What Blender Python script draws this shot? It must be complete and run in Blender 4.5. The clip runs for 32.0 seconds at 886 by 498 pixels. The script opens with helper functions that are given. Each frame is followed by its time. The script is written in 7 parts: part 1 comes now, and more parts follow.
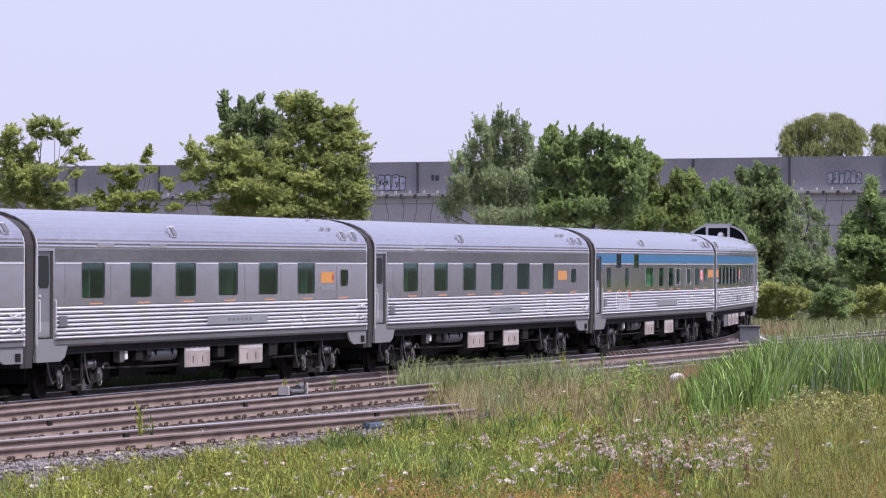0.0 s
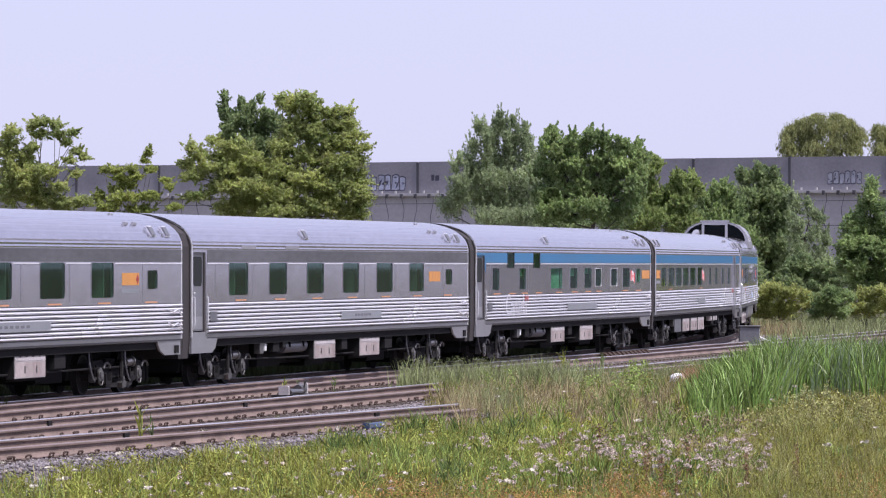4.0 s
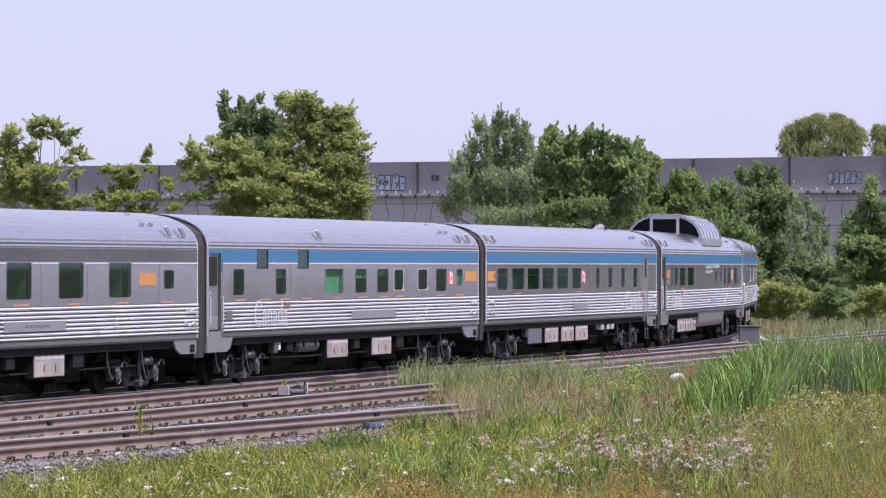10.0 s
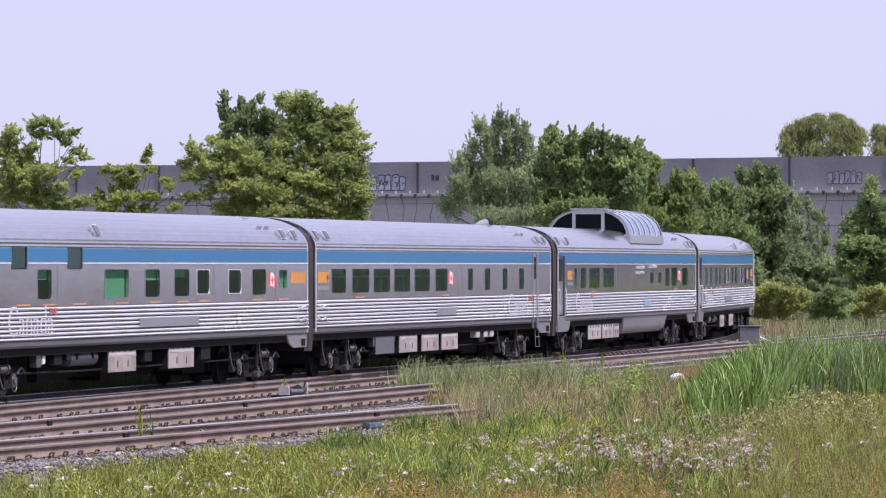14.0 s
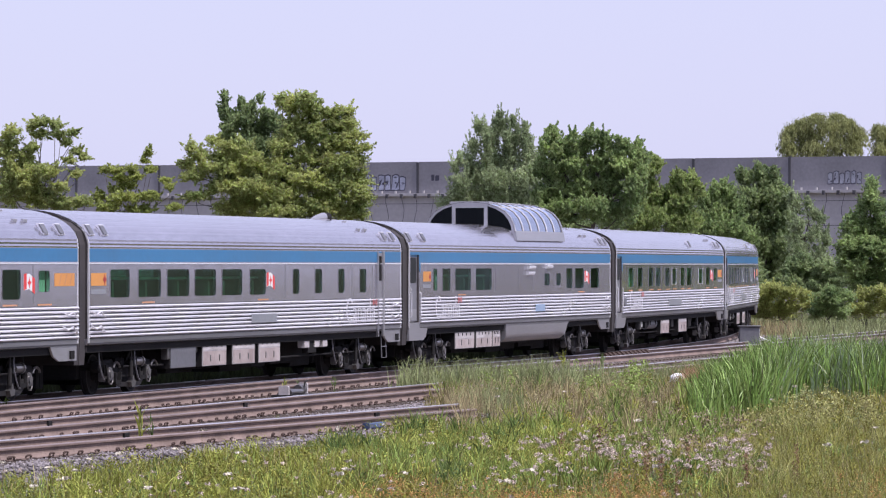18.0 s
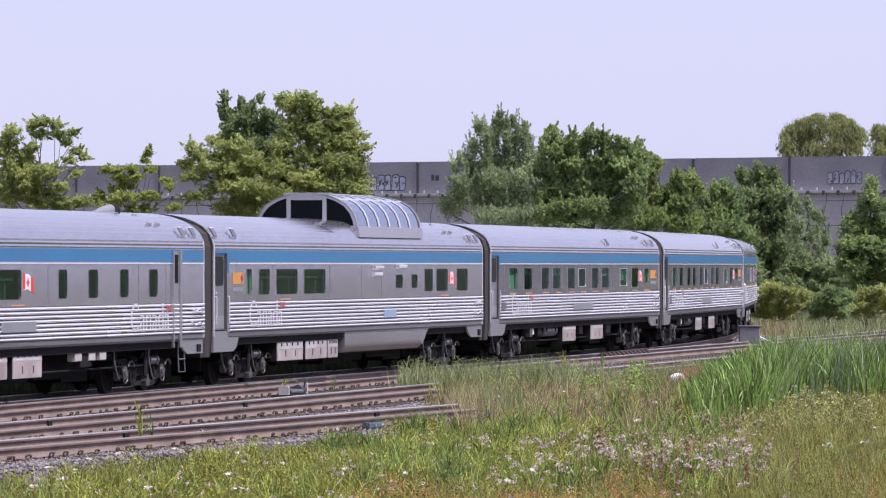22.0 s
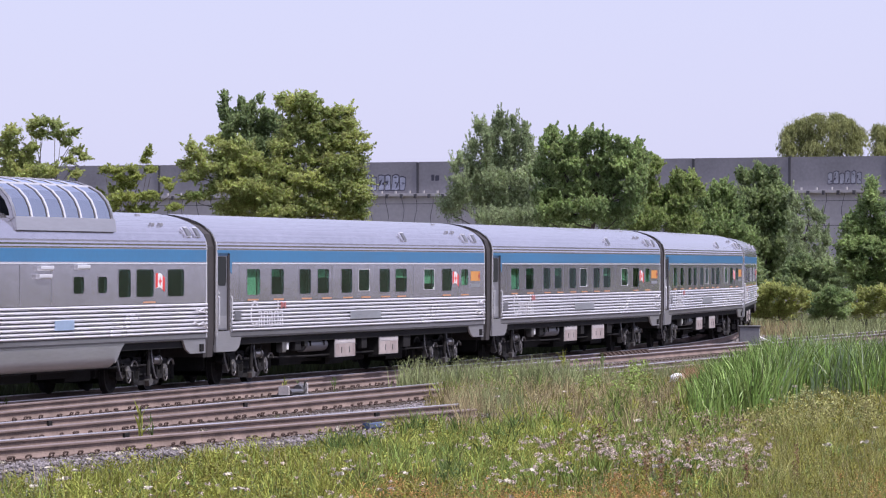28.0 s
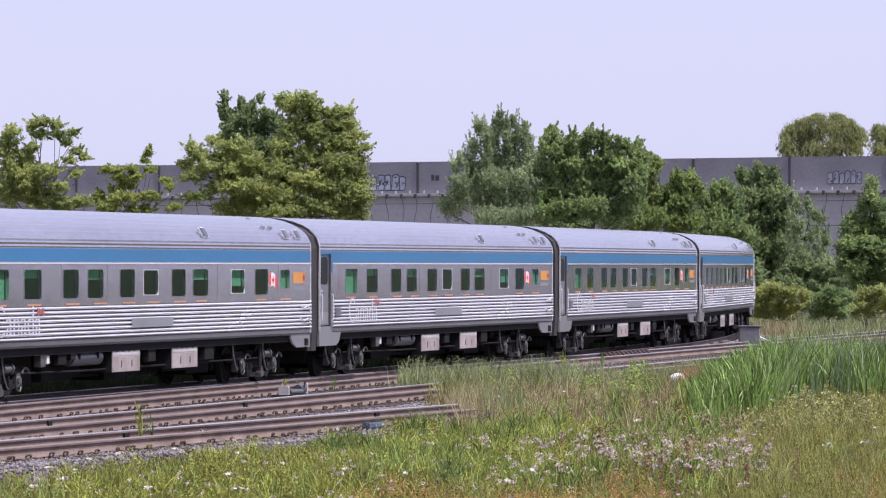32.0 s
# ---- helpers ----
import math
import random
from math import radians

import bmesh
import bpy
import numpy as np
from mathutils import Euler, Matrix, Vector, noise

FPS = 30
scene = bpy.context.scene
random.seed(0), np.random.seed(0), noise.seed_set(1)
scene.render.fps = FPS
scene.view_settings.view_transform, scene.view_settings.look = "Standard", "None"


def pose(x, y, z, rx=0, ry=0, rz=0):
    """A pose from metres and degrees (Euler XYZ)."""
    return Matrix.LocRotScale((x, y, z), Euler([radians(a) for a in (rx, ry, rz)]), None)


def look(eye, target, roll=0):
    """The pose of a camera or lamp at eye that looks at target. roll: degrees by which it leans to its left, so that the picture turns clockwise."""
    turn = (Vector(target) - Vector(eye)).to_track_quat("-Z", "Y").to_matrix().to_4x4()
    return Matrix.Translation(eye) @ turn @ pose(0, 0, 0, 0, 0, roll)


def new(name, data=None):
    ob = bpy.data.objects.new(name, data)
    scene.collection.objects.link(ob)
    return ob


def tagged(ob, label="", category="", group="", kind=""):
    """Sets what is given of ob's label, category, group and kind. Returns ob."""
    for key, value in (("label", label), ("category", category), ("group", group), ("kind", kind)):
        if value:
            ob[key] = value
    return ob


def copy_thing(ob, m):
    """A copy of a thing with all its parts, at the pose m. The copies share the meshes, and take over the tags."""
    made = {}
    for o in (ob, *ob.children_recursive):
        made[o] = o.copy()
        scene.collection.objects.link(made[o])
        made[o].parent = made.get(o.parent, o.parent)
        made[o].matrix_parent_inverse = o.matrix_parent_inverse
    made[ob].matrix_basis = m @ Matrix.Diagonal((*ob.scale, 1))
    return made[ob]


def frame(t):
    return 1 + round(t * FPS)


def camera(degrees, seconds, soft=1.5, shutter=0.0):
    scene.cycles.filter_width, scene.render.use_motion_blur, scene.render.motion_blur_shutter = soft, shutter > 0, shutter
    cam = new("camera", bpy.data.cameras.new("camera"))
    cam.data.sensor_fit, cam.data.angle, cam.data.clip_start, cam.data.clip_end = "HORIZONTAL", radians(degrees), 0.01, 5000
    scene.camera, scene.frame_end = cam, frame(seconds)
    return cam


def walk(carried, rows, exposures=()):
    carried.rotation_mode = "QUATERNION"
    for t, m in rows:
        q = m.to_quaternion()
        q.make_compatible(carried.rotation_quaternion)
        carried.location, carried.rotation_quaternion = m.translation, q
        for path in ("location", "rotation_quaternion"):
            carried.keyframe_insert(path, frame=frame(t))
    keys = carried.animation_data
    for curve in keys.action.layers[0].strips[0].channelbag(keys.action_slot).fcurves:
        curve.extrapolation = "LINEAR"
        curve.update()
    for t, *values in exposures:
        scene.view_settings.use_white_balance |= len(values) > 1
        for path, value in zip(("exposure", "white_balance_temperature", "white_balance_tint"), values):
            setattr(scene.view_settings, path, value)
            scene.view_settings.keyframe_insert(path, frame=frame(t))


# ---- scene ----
from collections import namedtuple

EYE = (0.0, 0.0, 2.91)
cam = camera(11.132, 32.0, soft=1.2)
VIEW = look(EYE, (0.0, 100.0, 2.91 + 0.3606))
walk(cam, [(0.0, VIEW), (32.0, VIEW)], exposures=[(0.0, 0.0, 6400, 13.5), (32.0, 0.0, 6400, 13.5)])

# ---- light ----
SUN_ELEVATION, SUN_AZIMUTH = 60.0, 126.0      # azimuth clockwise from +y
world = bpy.data.worlds.new("sky")
scene.world = world
world.use_nodes = True
wn, wl = world.node_tree.nodes, world.node_tree.links
wn.clear()
w_out, w_bg, w_sky, w_mix = (wn.new(k) for k in ("ShaderNodeOutputWorld", "ShaderNodeBackground", "ShaderNodeTexSky", "ShaderNodeMix"))
w_sky.sky_type, w_sky.sun_disc = "NISHITA", False
w_sky.sun_elevation, w_sky.sun_rotation = radians(SUN_ELEVATION), radians(SUN_AZIMUTH)
w_sky.air_density, w_sky.dust_density, w_sky.ozone_density = 1.0, 1.0, 1.0
w_mix.data_type = "RGBA"
w_mix.inputs["Factor"].default_value = 0.78
w_mix.inputs["B"].default_value = (6.4, 6.45, 9.1, 1)
w_bg.inputs["Strength"].default_value = 0.116
wl.new(w_sky.outputs["Color"], w_mix.inputs["A"])
wl.new(w_mix.outputs["Result"], w_bg.inputs["Color"])
wl.new(w_bg.outputs[0], w_out.inputs["Surface"])

sun = new("sun", bpy.data.lights.new("sun", "SUN"))
sun.data.energy, sun.data.angle, sun.data.color = 4.95, radians(0.6), (1.0, 0.955, 0.93)
a, e = radians(SUN_AZIMUTH), radians(SUN_ELEVATION)
sun.matrix_world = look((60 * math.sin(a) * math.cos(e), 100 + 60 * math.cos(a) * math.cos(e), 60 * math.sin(e)), (0, 100, 0))

# ---- materials ----
def material(name, color, rough=0.6, metal=0.0, spread=0.25, scale=6.0, bump=0.0, bump_scale=60.0, tint=None, per="", trans=0.0, spec=0.5, stretch=(1, 1, 1), ramp=(0.35, 0.7), thin=0.45, vary=(0.4, 1.6), hue=0.015):
    """A surface with colour variation at two scales and fine relief."""
    m = bpy.data.materials.new(name)
    m.use_nodes = True
    n, l = m.node_tree.nodes, m.node_tree.links
    b = n["Principled BSDF"]
    b.inputs["Roughness"].default_value, b.inputs["Metallic"].default_value = rough, metal
    b.inputs["Specular IOR Level"].default_value = spec
    b.inputs["Transmission Weight"].default_value = trans
    tc, mp = n.new("ShaderNodeTexCoord"), n.new("ShaderNodeMapping")
    mp.inputs["Scale"].default_value = stretch
    l.new(tc.outputs["Object"], mp.inputs["Vector"])
    big, fine = n.new("ShaderNodeTexNoise"), n.new("ShaderNodeTexNoise")
    big.inputs["Scale"].default_value, fine.inputs["Scale"].default_value = scale / 5, scale * 4
    big.inputs["Detail"].default_value, fine.inputs["Detail"].default_value = 5, 3
    l.new(mp.outputs[0], big.inputs["Vector"])
    l.new(mp.outputs[0], fine.inputs["Vector"])
    add = n.new("ShaderNodeMath")
    add.operation = "MULTIPLY_ADD"
    l.new(fine.outputs["Fac"], add.inputs[0])
    add.inputs[1].default_value = 0.35
    sub = n.new("ShaderNodeMath")
    sub.operation = "MULTIPLY"
    sub.inputs[1].default_value = 0.65
    l.new(big.outputs["Fac"], sub.inputs[0])
    l.new(sub.outputs[0], add.inputs[2])
    cr = n.new("ShaderNodeValToRGB")
    dark = [c * (1 - spread) for c in color]
    light = list(tint) if tint else [min(1, c * (1 + spread)) for c in color]
    cr.color_ramp.elements[0].position, cr.color_ramp.elements[1].position = ramp
    cr.color_ramp.elements[0].color, cr.color_ramp.elements[1].color = (*dark, 1), (*light, 1)
    l.new(add.outputs[0], cr.inputs[0])
    last = cr.outputs["Color"]
    if per:
        src = n.new("ShaderNodeObjectInfo" if per == "object" else "ShaderNodeNewGeometry")
        hsv, mr = n.new("ShaderNodeHueSaturation"), n.new("ShaderNodeMapRange")
        mr.inputs["To Min"].default_value, mr.inputs["To Max"].default_value = (0.8, 1.2) if per == "object" else vary
        l.new(src.outputs["Random" if per == "object" else "Random Per Island"], mr.inputs["Value"])
        l.new(mr.outputs[0], hsv.inputs["Value"])
        if per == "leaf":
            mh = n.new("ShaderNodeMapRange")
            mh.inputs["To Min"].default_value, mh.inputs["To Max"].default_value = 0.5 - hue, 0.5 + hue
            l.new(src.outputs["Random Per Island"], mh.inputs["Value"])
            l.new(mh.outputs[0], hsv.inputs["Hue"])
        l.new(last, hsv.inputs["Color"])
        last = hsv.outputs["Color"]
    l.new(last, b.inputs["Base Color"])
    rr = n.new("ShaderNodeMapRange")
    rr.inputs["To Min"].default_value, rr.inputs["To Max"].default_value = max(0, rough - 0.08), min(1, rough + 0.1)
    l.new(big.outputs["Fac"], rr.inputs["Value"])
    l.new(rr.outputs[0], b.inputs["Roughness"])
    if bump:
        bn, bp = n.new("ShaderNodeTexNoise"), n.new("ShaderNodeBump")
        bn.inputs["Scale"].default_value, bn.inputs["Detail"].default_value = bump_scale, 4
        bp.inputs["Strength"].default_value, bp.inputs["Distance"].default_value = bump, 0.02
        l.new(mp.outputs[0], bn.inputs["Vector"])
        l.new(bn.outputs["Fac"], bp.inputs["Height"])
        l.new(bp.outputs[0], b.inputs["Normal"])
    if per == "leaf":
        t, mix, out = n.new("ShaderNodeBsdfTranslucent"), n.new("ShaderNodeMixShader"), n["Material Output"]
        mix.inputs[0].default_value = thin
        l.new(last, t.inputs["Color"])
        l.new(b.outputs[0], mix.inputs[1])
        l.new(t.outputs[0], mix.inputs[2])
        l.new(mix.outputs[0], out.inputs["Surface"])
    return m


STEEL = material("stainless_steel", (0.45, 0.44, 0.465), 0.32, 0.7, 0.12, 2.0, 0.05, 20, stretch=(0.3, 1, 3))
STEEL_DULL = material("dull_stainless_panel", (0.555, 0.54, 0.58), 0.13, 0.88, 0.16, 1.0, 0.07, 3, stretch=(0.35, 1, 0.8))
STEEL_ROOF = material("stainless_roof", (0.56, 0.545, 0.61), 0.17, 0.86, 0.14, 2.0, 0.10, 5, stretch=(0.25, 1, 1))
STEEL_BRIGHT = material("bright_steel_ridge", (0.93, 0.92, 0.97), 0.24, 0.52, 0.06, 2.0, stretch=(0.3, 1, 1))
# steel coloured dark for the shade between the flutes
GROOVE_SHADE = material("shaded_fluting_groove", (0.075, 0.073, 0.08), 0.5, 0.6, 0.2, 3.0)
SKIRT = material("brushed_sill", (0.33, 0.325, 0.355), 0.35, 0.7, 0.2, 2.0, 0.05, 20, stretch=(0.3, 1, 1))
BLUE = material("blue_band_paint", (0.03, 0.175, 0.365), 0.35, 0, 0.12, 1.5)
GREY_BAND = material("dark_grey_band", (0.11, 0.11, 0.118), 0.4, 0.2, 0.3, 2.0, tint=(0.18, 0.18, 0.19), stretch=(0.3, 1, 1))
RUBBER = material("brown_grey_rubber", (0.045, 0.039, 0.041), 0.8, 0, 0.3, 4)
BLACK = material("sooty_black_steel", (0.019, 0.018, 0.019), 0.85, 0, 0.4, 5, 0.2, 30, spec=0.15)
DOOR_PANE = material("black_door_pane", (0.018, 0.02, 0.02), 0.4, 0, 0.2, 3, spec=0.12)
WHEEL_STEEL = material("dark_wheel_steel", (0.026, 0.024, 0.025), 0.8, 0.0, 0.4, 6, spec=0.2)
IRON = material("dirty_cast_iron", (0.022, 0.020, 0.020), 0.6, 0.0, 0.4, 6, 0.2, 40, spec=0.3)
CASTING = material("worn_grey_casting", (0.16, 0.152, 0.155), 0.3, 0.6, 0.4, 6, 0.1, 40)
RUST_CLIP = material("rusty_clip_steel", (0.075, 0.045, 0.036), 0.8, 0.1, 0.4, 8)
BOX_PINK = material("rust_stained_equipment_door", (0.42, 0.33, 0.315), 0.65, 0.1, 0.3, 7, tint=(0.58, 0.51, 0.50), stretch=(1, 1, 0.3))
BOX_PALE = material("dusty_pale_equipment_door", (0.52, 0.47, 0.47), 0.6, 0.2, 0.25, 5, tint=(0.68, 0.64, 0.65))
TANK = material("dull_grey_tank", (0.20, 0.20, 0.22), 0.45, 0.5, 0.2, 3)
CABIN = material("pale_cabin_wall", (0.17, 0.20, 0.18), 0.7, 0, 0.25, 1.5)
BLIND = material("pale_green_blind", (0.55, 0.74, 0.64), 0.7, 0, 0.08, 3)
# near-black colour stands in for the lack of light indoors
DARKROOM = material("unlit_interior", (0.03, 0.04, 0.035), 0.8, 0, 0.3, 2)
SEATING = material("green_grey_seating", (0.05, 0.09, 0.07), 0.8, 0, 0.3, 3)
ORANGE = material("orange_marking", (0.55, 0.26, 0.13), 0.5, 0, 0.15, 6)
YELLOW = material("amber_panel", (0.66, 0.29, 0.075), 0.5, 0, 0.12, 6)
FADED_RED = material("faded_red_mark", (0.40, 0.13, 0.13), 0.5, 0.2, 0.2, 8)
DEEP_RED = material("dark_red_mark", (0.35, 0.03, 0.03), 0.5, 0, 0.1, 6)
RED = material("flag_red", (0.72, 0.05, 0.05), 0.5, 0, 0.06, 6)
FADED_WHITE = material("faded_white_lettering", (0.62, 0.61, 0.64), 0.5, 0.1, 0.2, 8)
WHITE = material("white_paint", (0.8, 0.8, 0.8), 0.5, 0, 0.06, 6)
PLATE = material("grey_name_plate", (0.33, 0.34, 0.37), 0.45, 0.4, 0.12, 3)
PLATE_BLUE = material("pale_blue_plate", (0.32, 0.42, 0.58), 0.45, 0.2, 0.12, 3)
MARK = material("grey_marking", (0.16, 0.16, 0.18), 0.6, 0, 0.1, 5)
RAIL_HEAD = material("polished_rail_head", (0.52, 0.50, 0.53), 0.35, 0.6, 0.2, 4, stretch=(1, 0.2, 1))
RAIL_DULL = material("dull_brown_rail_head", (0.30, 0.235, 0.225), 0.5, 0.4, 0.25, 5, stretch=(1, 0.2, 1))
RAIL_RUST = material("rusty_rail_web", (0.19, 0.135, 0.115), 0.8, 0.1, 0.3, 5, 0.2, 30, tint=(0.29, 0.215, 0.19))
TIE = material("weathered_tie", (0.13, 0.10, 0.082), 0.85, 0, 0.4, 6, 0.3, 30)
BALLAST = material("brown_ballast", (0.06, 0.048, 0.047), 0.9, 0, 0.5, 22, 1.0, 26, tint=(0.20, 0.155, 0.15))
STONE = material("grey_ballast_stone", (0.185, 0.165, 0.172), 0.9, 0, 0.3, 8, 0.2, 30, per="island")
SOIL = material("meadow_soil", (0.06, 0.055, 0.028), 0.95, 0, 0.5, 3, 0.6, 8, tint=(0.12, 0.105, 0.055))
CONCRETE = material("pale_concrete", (0.43, 0.41, 0.425), 0.85, 0, 0.16, 0.6, 0.2, 6, tint=(0.52, 0.50, 0.505))
CONCRETE_DARK = material("grey_barrier_concrete", (0.235, 0.23, 0.255), 0.85, 0, 0.2, 0.9, 0.2, 6)
JOINT = material("dark_joint", (0.07, 0.07, 0.08), 0.9, 0, 0.2, 3)
SPRAY_PALE = material("pale_spray_paint", (0.36, 0.38, 0.48), 0.7, 0, 0.35, 6)
SPRAY_FADED = material("faded_spray_paint", (0.30, 0.31, 0.36), 0.8, 0, 0.3, 6)
SPRAY_DARK = material("black_spray_paint", (0.05, 0.05, 0.075), 0.7, 0, 0.1, 1)
BARK = material("grey_bark", (0.12, 0.10, 0.08), 0.9, 0, 0.4, 5, 0.5, 20)


def glass(name, color, rough=0.03, sheen=0.05, gloss=(1, 1, 1)):
    m = bpy.data.materials.new(name)
    m.use_nodes = True
    n, l = m.node_tree.nodes, m.node_tree.links
    n.remove(n["Principled BSDF"])
    t, g, mix, lw = n.new("ShaderNodeBsdfTransparent"), n.new("ShaderNodeBsdfGlossy"), n.new("ShaderNodeMixShader"), n.new("ShaderNodeLayerWeight")
    p, q = n.new("ShaderNodeMath"), n.new("ShaderNodeMath")
    t.inputs["Color"].default_value = (*color, 1)
    g.inputs["Roughness"].default_value = rough
    g.inputs["Color"].default_value = (*gloss, 1)
    lw.inputs["Blend"].default_value = 0.5
    p.operation, q.operation = "POWER", "MULTIPLY_ADD"
    p.inputs[1].default_value, q.inputs[1].default_value, q.inputs[2].default_value = 4.0, 0.8, sheen
    l.new(lw.outputs["Facing"], p.inputs[0])
    l.new(p.outputs[0], q.inputs[0])
    l.new(q.outputs[0], mix.inputs[0])
    l.new(t.outputs[0], mix.inputs[1])
    l.new(g.outputs[0], mix.inputs[2])
    l.new(mix.outputs[0], n["Material Output"].inputs["Surface"])
    return m


GLASS = glass("green_tinted_glass", (0.52, 0.76, 0.64), 0.03, 0.04, (0.5, 0.6, 0.56))
DOME_GLASS = glass("smoky_dome_glass", (0.06, 0.07, 0.08), 0.03, 0.03, (0.35, 0.4, 0.45))
DOME_SIDE = glass("silvered_dome_glass", (0.14, 0.18, 0.25), 0.04, 0.38, (0.82, 0.88, 1.0))

# ---- mesh helpers ----
class Build:
    """Gathers the vertices and faces of one mesh."""

    def __init__(self):
        self.v, self.f = [], []

    def add(self, verts, faces):
        o = len(self.v)
        self.v += [tuple(p) for p in verts]
        self.f += [tuple(i + o for i in f) for f in faces]
        return self

    def box(self, x0, x1, y0, y1, z0, z1, c=0.0):
        """A box, with its long edges chamfered by c in the plane across x."""
        if c:
            return self.prism([(y0 + c, z0), (y1 - c, z0), (y1, z0 + c), (y1, z1 - c), (y1 - c, z1), (y0 + c, z1), (y0, z1 - c), (y0, z0 + c)], x0, x1)
        v = [(x, y, z) for x in (x0, x1) for y in (y0, y1) for z in (z0, z1)]
        return self.add(v, [(0, 1, 3, 2), (4, 6, 7, 5), (0, 4, 5, 1), (2, 3, 7, 6), (0, 2, 6, 4), (1, 5, 7, 3)])

    def prism(self, profile, x0, x1, axis="x", caps=True):
        n = len(profile)
        put = {"x": lambda a, b, t: (t, a, b), "y": lambda a, b, t: (a, t, b), "z": lambda a, b, t: (a, b, t)}[axis]
        v = [put(a, b, t) for t in (x0, x1) for a, b in profile]
        f = [(i, (i + 1) % n, n + (i + 1) % n, n + i) for i in range(n)]
        if caps:
            f += [tuple(range(n)), tuple(range(2 * n - 1, n - 1, -1))]
        return self.add(v, f)

    def cyl(self, c, r, x0, x1, axis="x", n=14):
        return self.prism([(c[0] + r * math.cos(i * math.tau / n), c[1] + r * math.sin(i * math.tau / n)) for i in range(n)], x0, x1, axis)

    def tube(self, pts, r, n=6, r1=None):
        pts = [Vector(p) for p in pts]
        r1 = r if r1 is None else r1
        v, f, up = [], [], Vector((0.31, 0.22, 0.93))
        for i, p in enumerate(pts):
            d = (pts[min(i + 1, len(pts) - 1)] - pts[max(i - 1, 0)]).normalized()
            s = d.cross(up).normalized()
            u = s.cross(d)
            k = r + (r1 - r) * i / (len(pts) - 1)
            v += [p + (s * math.cos(j * math.tau / n) + u * math.sin(j * math.tau / n)) * k for j in range(n)]
        for i in range(len(pts) - 1):
            f += [(i * n + j, i * n + (j + 1) % n, (i + 1) * n + (j + 1) % n, (i + 1) * n + j) for j in range(n)]
        f += [tuple(range(n - 1, -1, -1)), tuple(range(len(v) - n, len(v)))]
        return self.add(v, f)

    def plate(self, x0, x1, z0, z1, ya, yb, holes):
        """One plate with rectangular holes through it, each (start, end, low, high)."""
        xs = sorted({x0, x1, *(q for h in holes for q in h[:2])})
        zs = sorted({z0, z1, *(q for h in holes for q in h[2:])})
        solid = lambda i, k: 0 <= i < len(xs) - 1 and 0 <= k < len(zs) - 1 and not any(h[0] <= xs[i] and xs[i + 1] <= h[1] and h[2] <= zs[k] and zs[k + 1] <= h[3] for h in holes)
        at = {}

        def vert(i, k, y):
            if (i, k, y) not in at:
                at[i, k, y] = len(self.v)
                self.v.append((xs[i], y, zs[k]))
            return at[i, k, y]

        for i in range(len(xs) - 1):
            for k in range(len(zs) - 1):
                if not solid(i, k):
                    continue
                for y in (ya, yb):
                    self.f.append((vert(i, k, y), vert(i + 1, k, y), vert(i + 1, k + 1, y), vert(i, k + 1, y)))
                for a, b, p, q in ((i - 1, k, (i, k), (i, k + 1)), (i + 1, k, (i + 1, k), (i + 1, k + 1)), (i, k - 1, (i, k), (i + 1, k)), (i, k + 1, (i, k + 1), (i + 1, k + 1))):
                    if not solid(a, b):
                        self.f.append((vert(*p, ya), vert(*q, ya), vert(*q, yb), vert(*p, yb)))
        return self

    def mesh(self, name, mat, smooth=False, weld=False):
        me = bpy.data.meshes.new(name)
        me.from_pydata(self.v, [], self.f)
        bm = bmesh.new()
        bm.from_mesh(me)
        if weld:
            bmesh.ops.remove_doubles(bm, verts=bm.verts, dist=0.0004)
        bmesh.ops.recalc_face_normals(bm, faces=bm.faces)
        bm.to_mesh(me)
        bm.free()
        me.materials.append(mat)
        if smooth:
            me.shade_smooth()
            me.set_sharp_from_angle(angle=radians(35))
        return me


def part(name, b, mat, parent=None, label="", smooth=False, at=None, kind="", weld=False):
    """One mesh object under a thing or a part; b is a Build or a finished mesh."""
    ob = new(name, b.mesh(name, mat, smooth, weld) if isinstance(b, Build) else b)
    ob.parent = parent
    if at is not None:
        ob.matrix_basis = at
    return tagged(ob, label, kind=kind)


def raw_mesh(name, verts, faces, mat):
    """A mesh of many loose leaves or blades from arrays of quads."""
    me = bpy.data.meshes.new(name)
    me.vertices.add(len(verts))
    me.vertices.foreach_set("co", np.asarray(verts, dtype=np.float32).ravel())
    faces = np.asarray(faces, dtype=np.int32)
    k = faces.shape[1]
    me.loops.add(faces.size)
    me.loops.foreach_set("vertex_index", faces.ravel())
    me.polygons.add(len(faces))
    me.polygons.foreach_set("loop_start", np.arange(0, faces.size, k, dtype=np.int32))
    me.update(calc_edges=True)
    me.materials.append(mat)
    return me


# ---- the line of the tracks ----
STEP = 0.5
ARC = np.arange(-70.0, 330.0, STEP)
BEND = np.interp(ARC, [14.3, 51.4, 88.6], [0.0, -0.00312, -0.00337])
TURN = np.cumsum(BEND) * STEP
I0 = int(np.searchsorted(ARC, 0.0))
TURN = TURN - TURN[I0] + radians(15.28)
LINE_X = np.cumsum(np.sin(TURN)) * STEP
LINE_Y = np.cumsum(np.cos(TURN)) * STEP
LINE_X += -6.239 - LINE_X[I0]
LINE_Y += 111.476 - LINE_Y[I0]


def on_line(s, side=0.0):
    """Place and heading at s metres along the curved track, side metres towards the camera."""
    h = float(np.interp(s, ARC, TURN))
    return float(np.interp(s, ARC, LINE_X)) + side * math.cos(h), float(np.interp(s, ARC, LINE_Y)) - side * math.sin(h), h


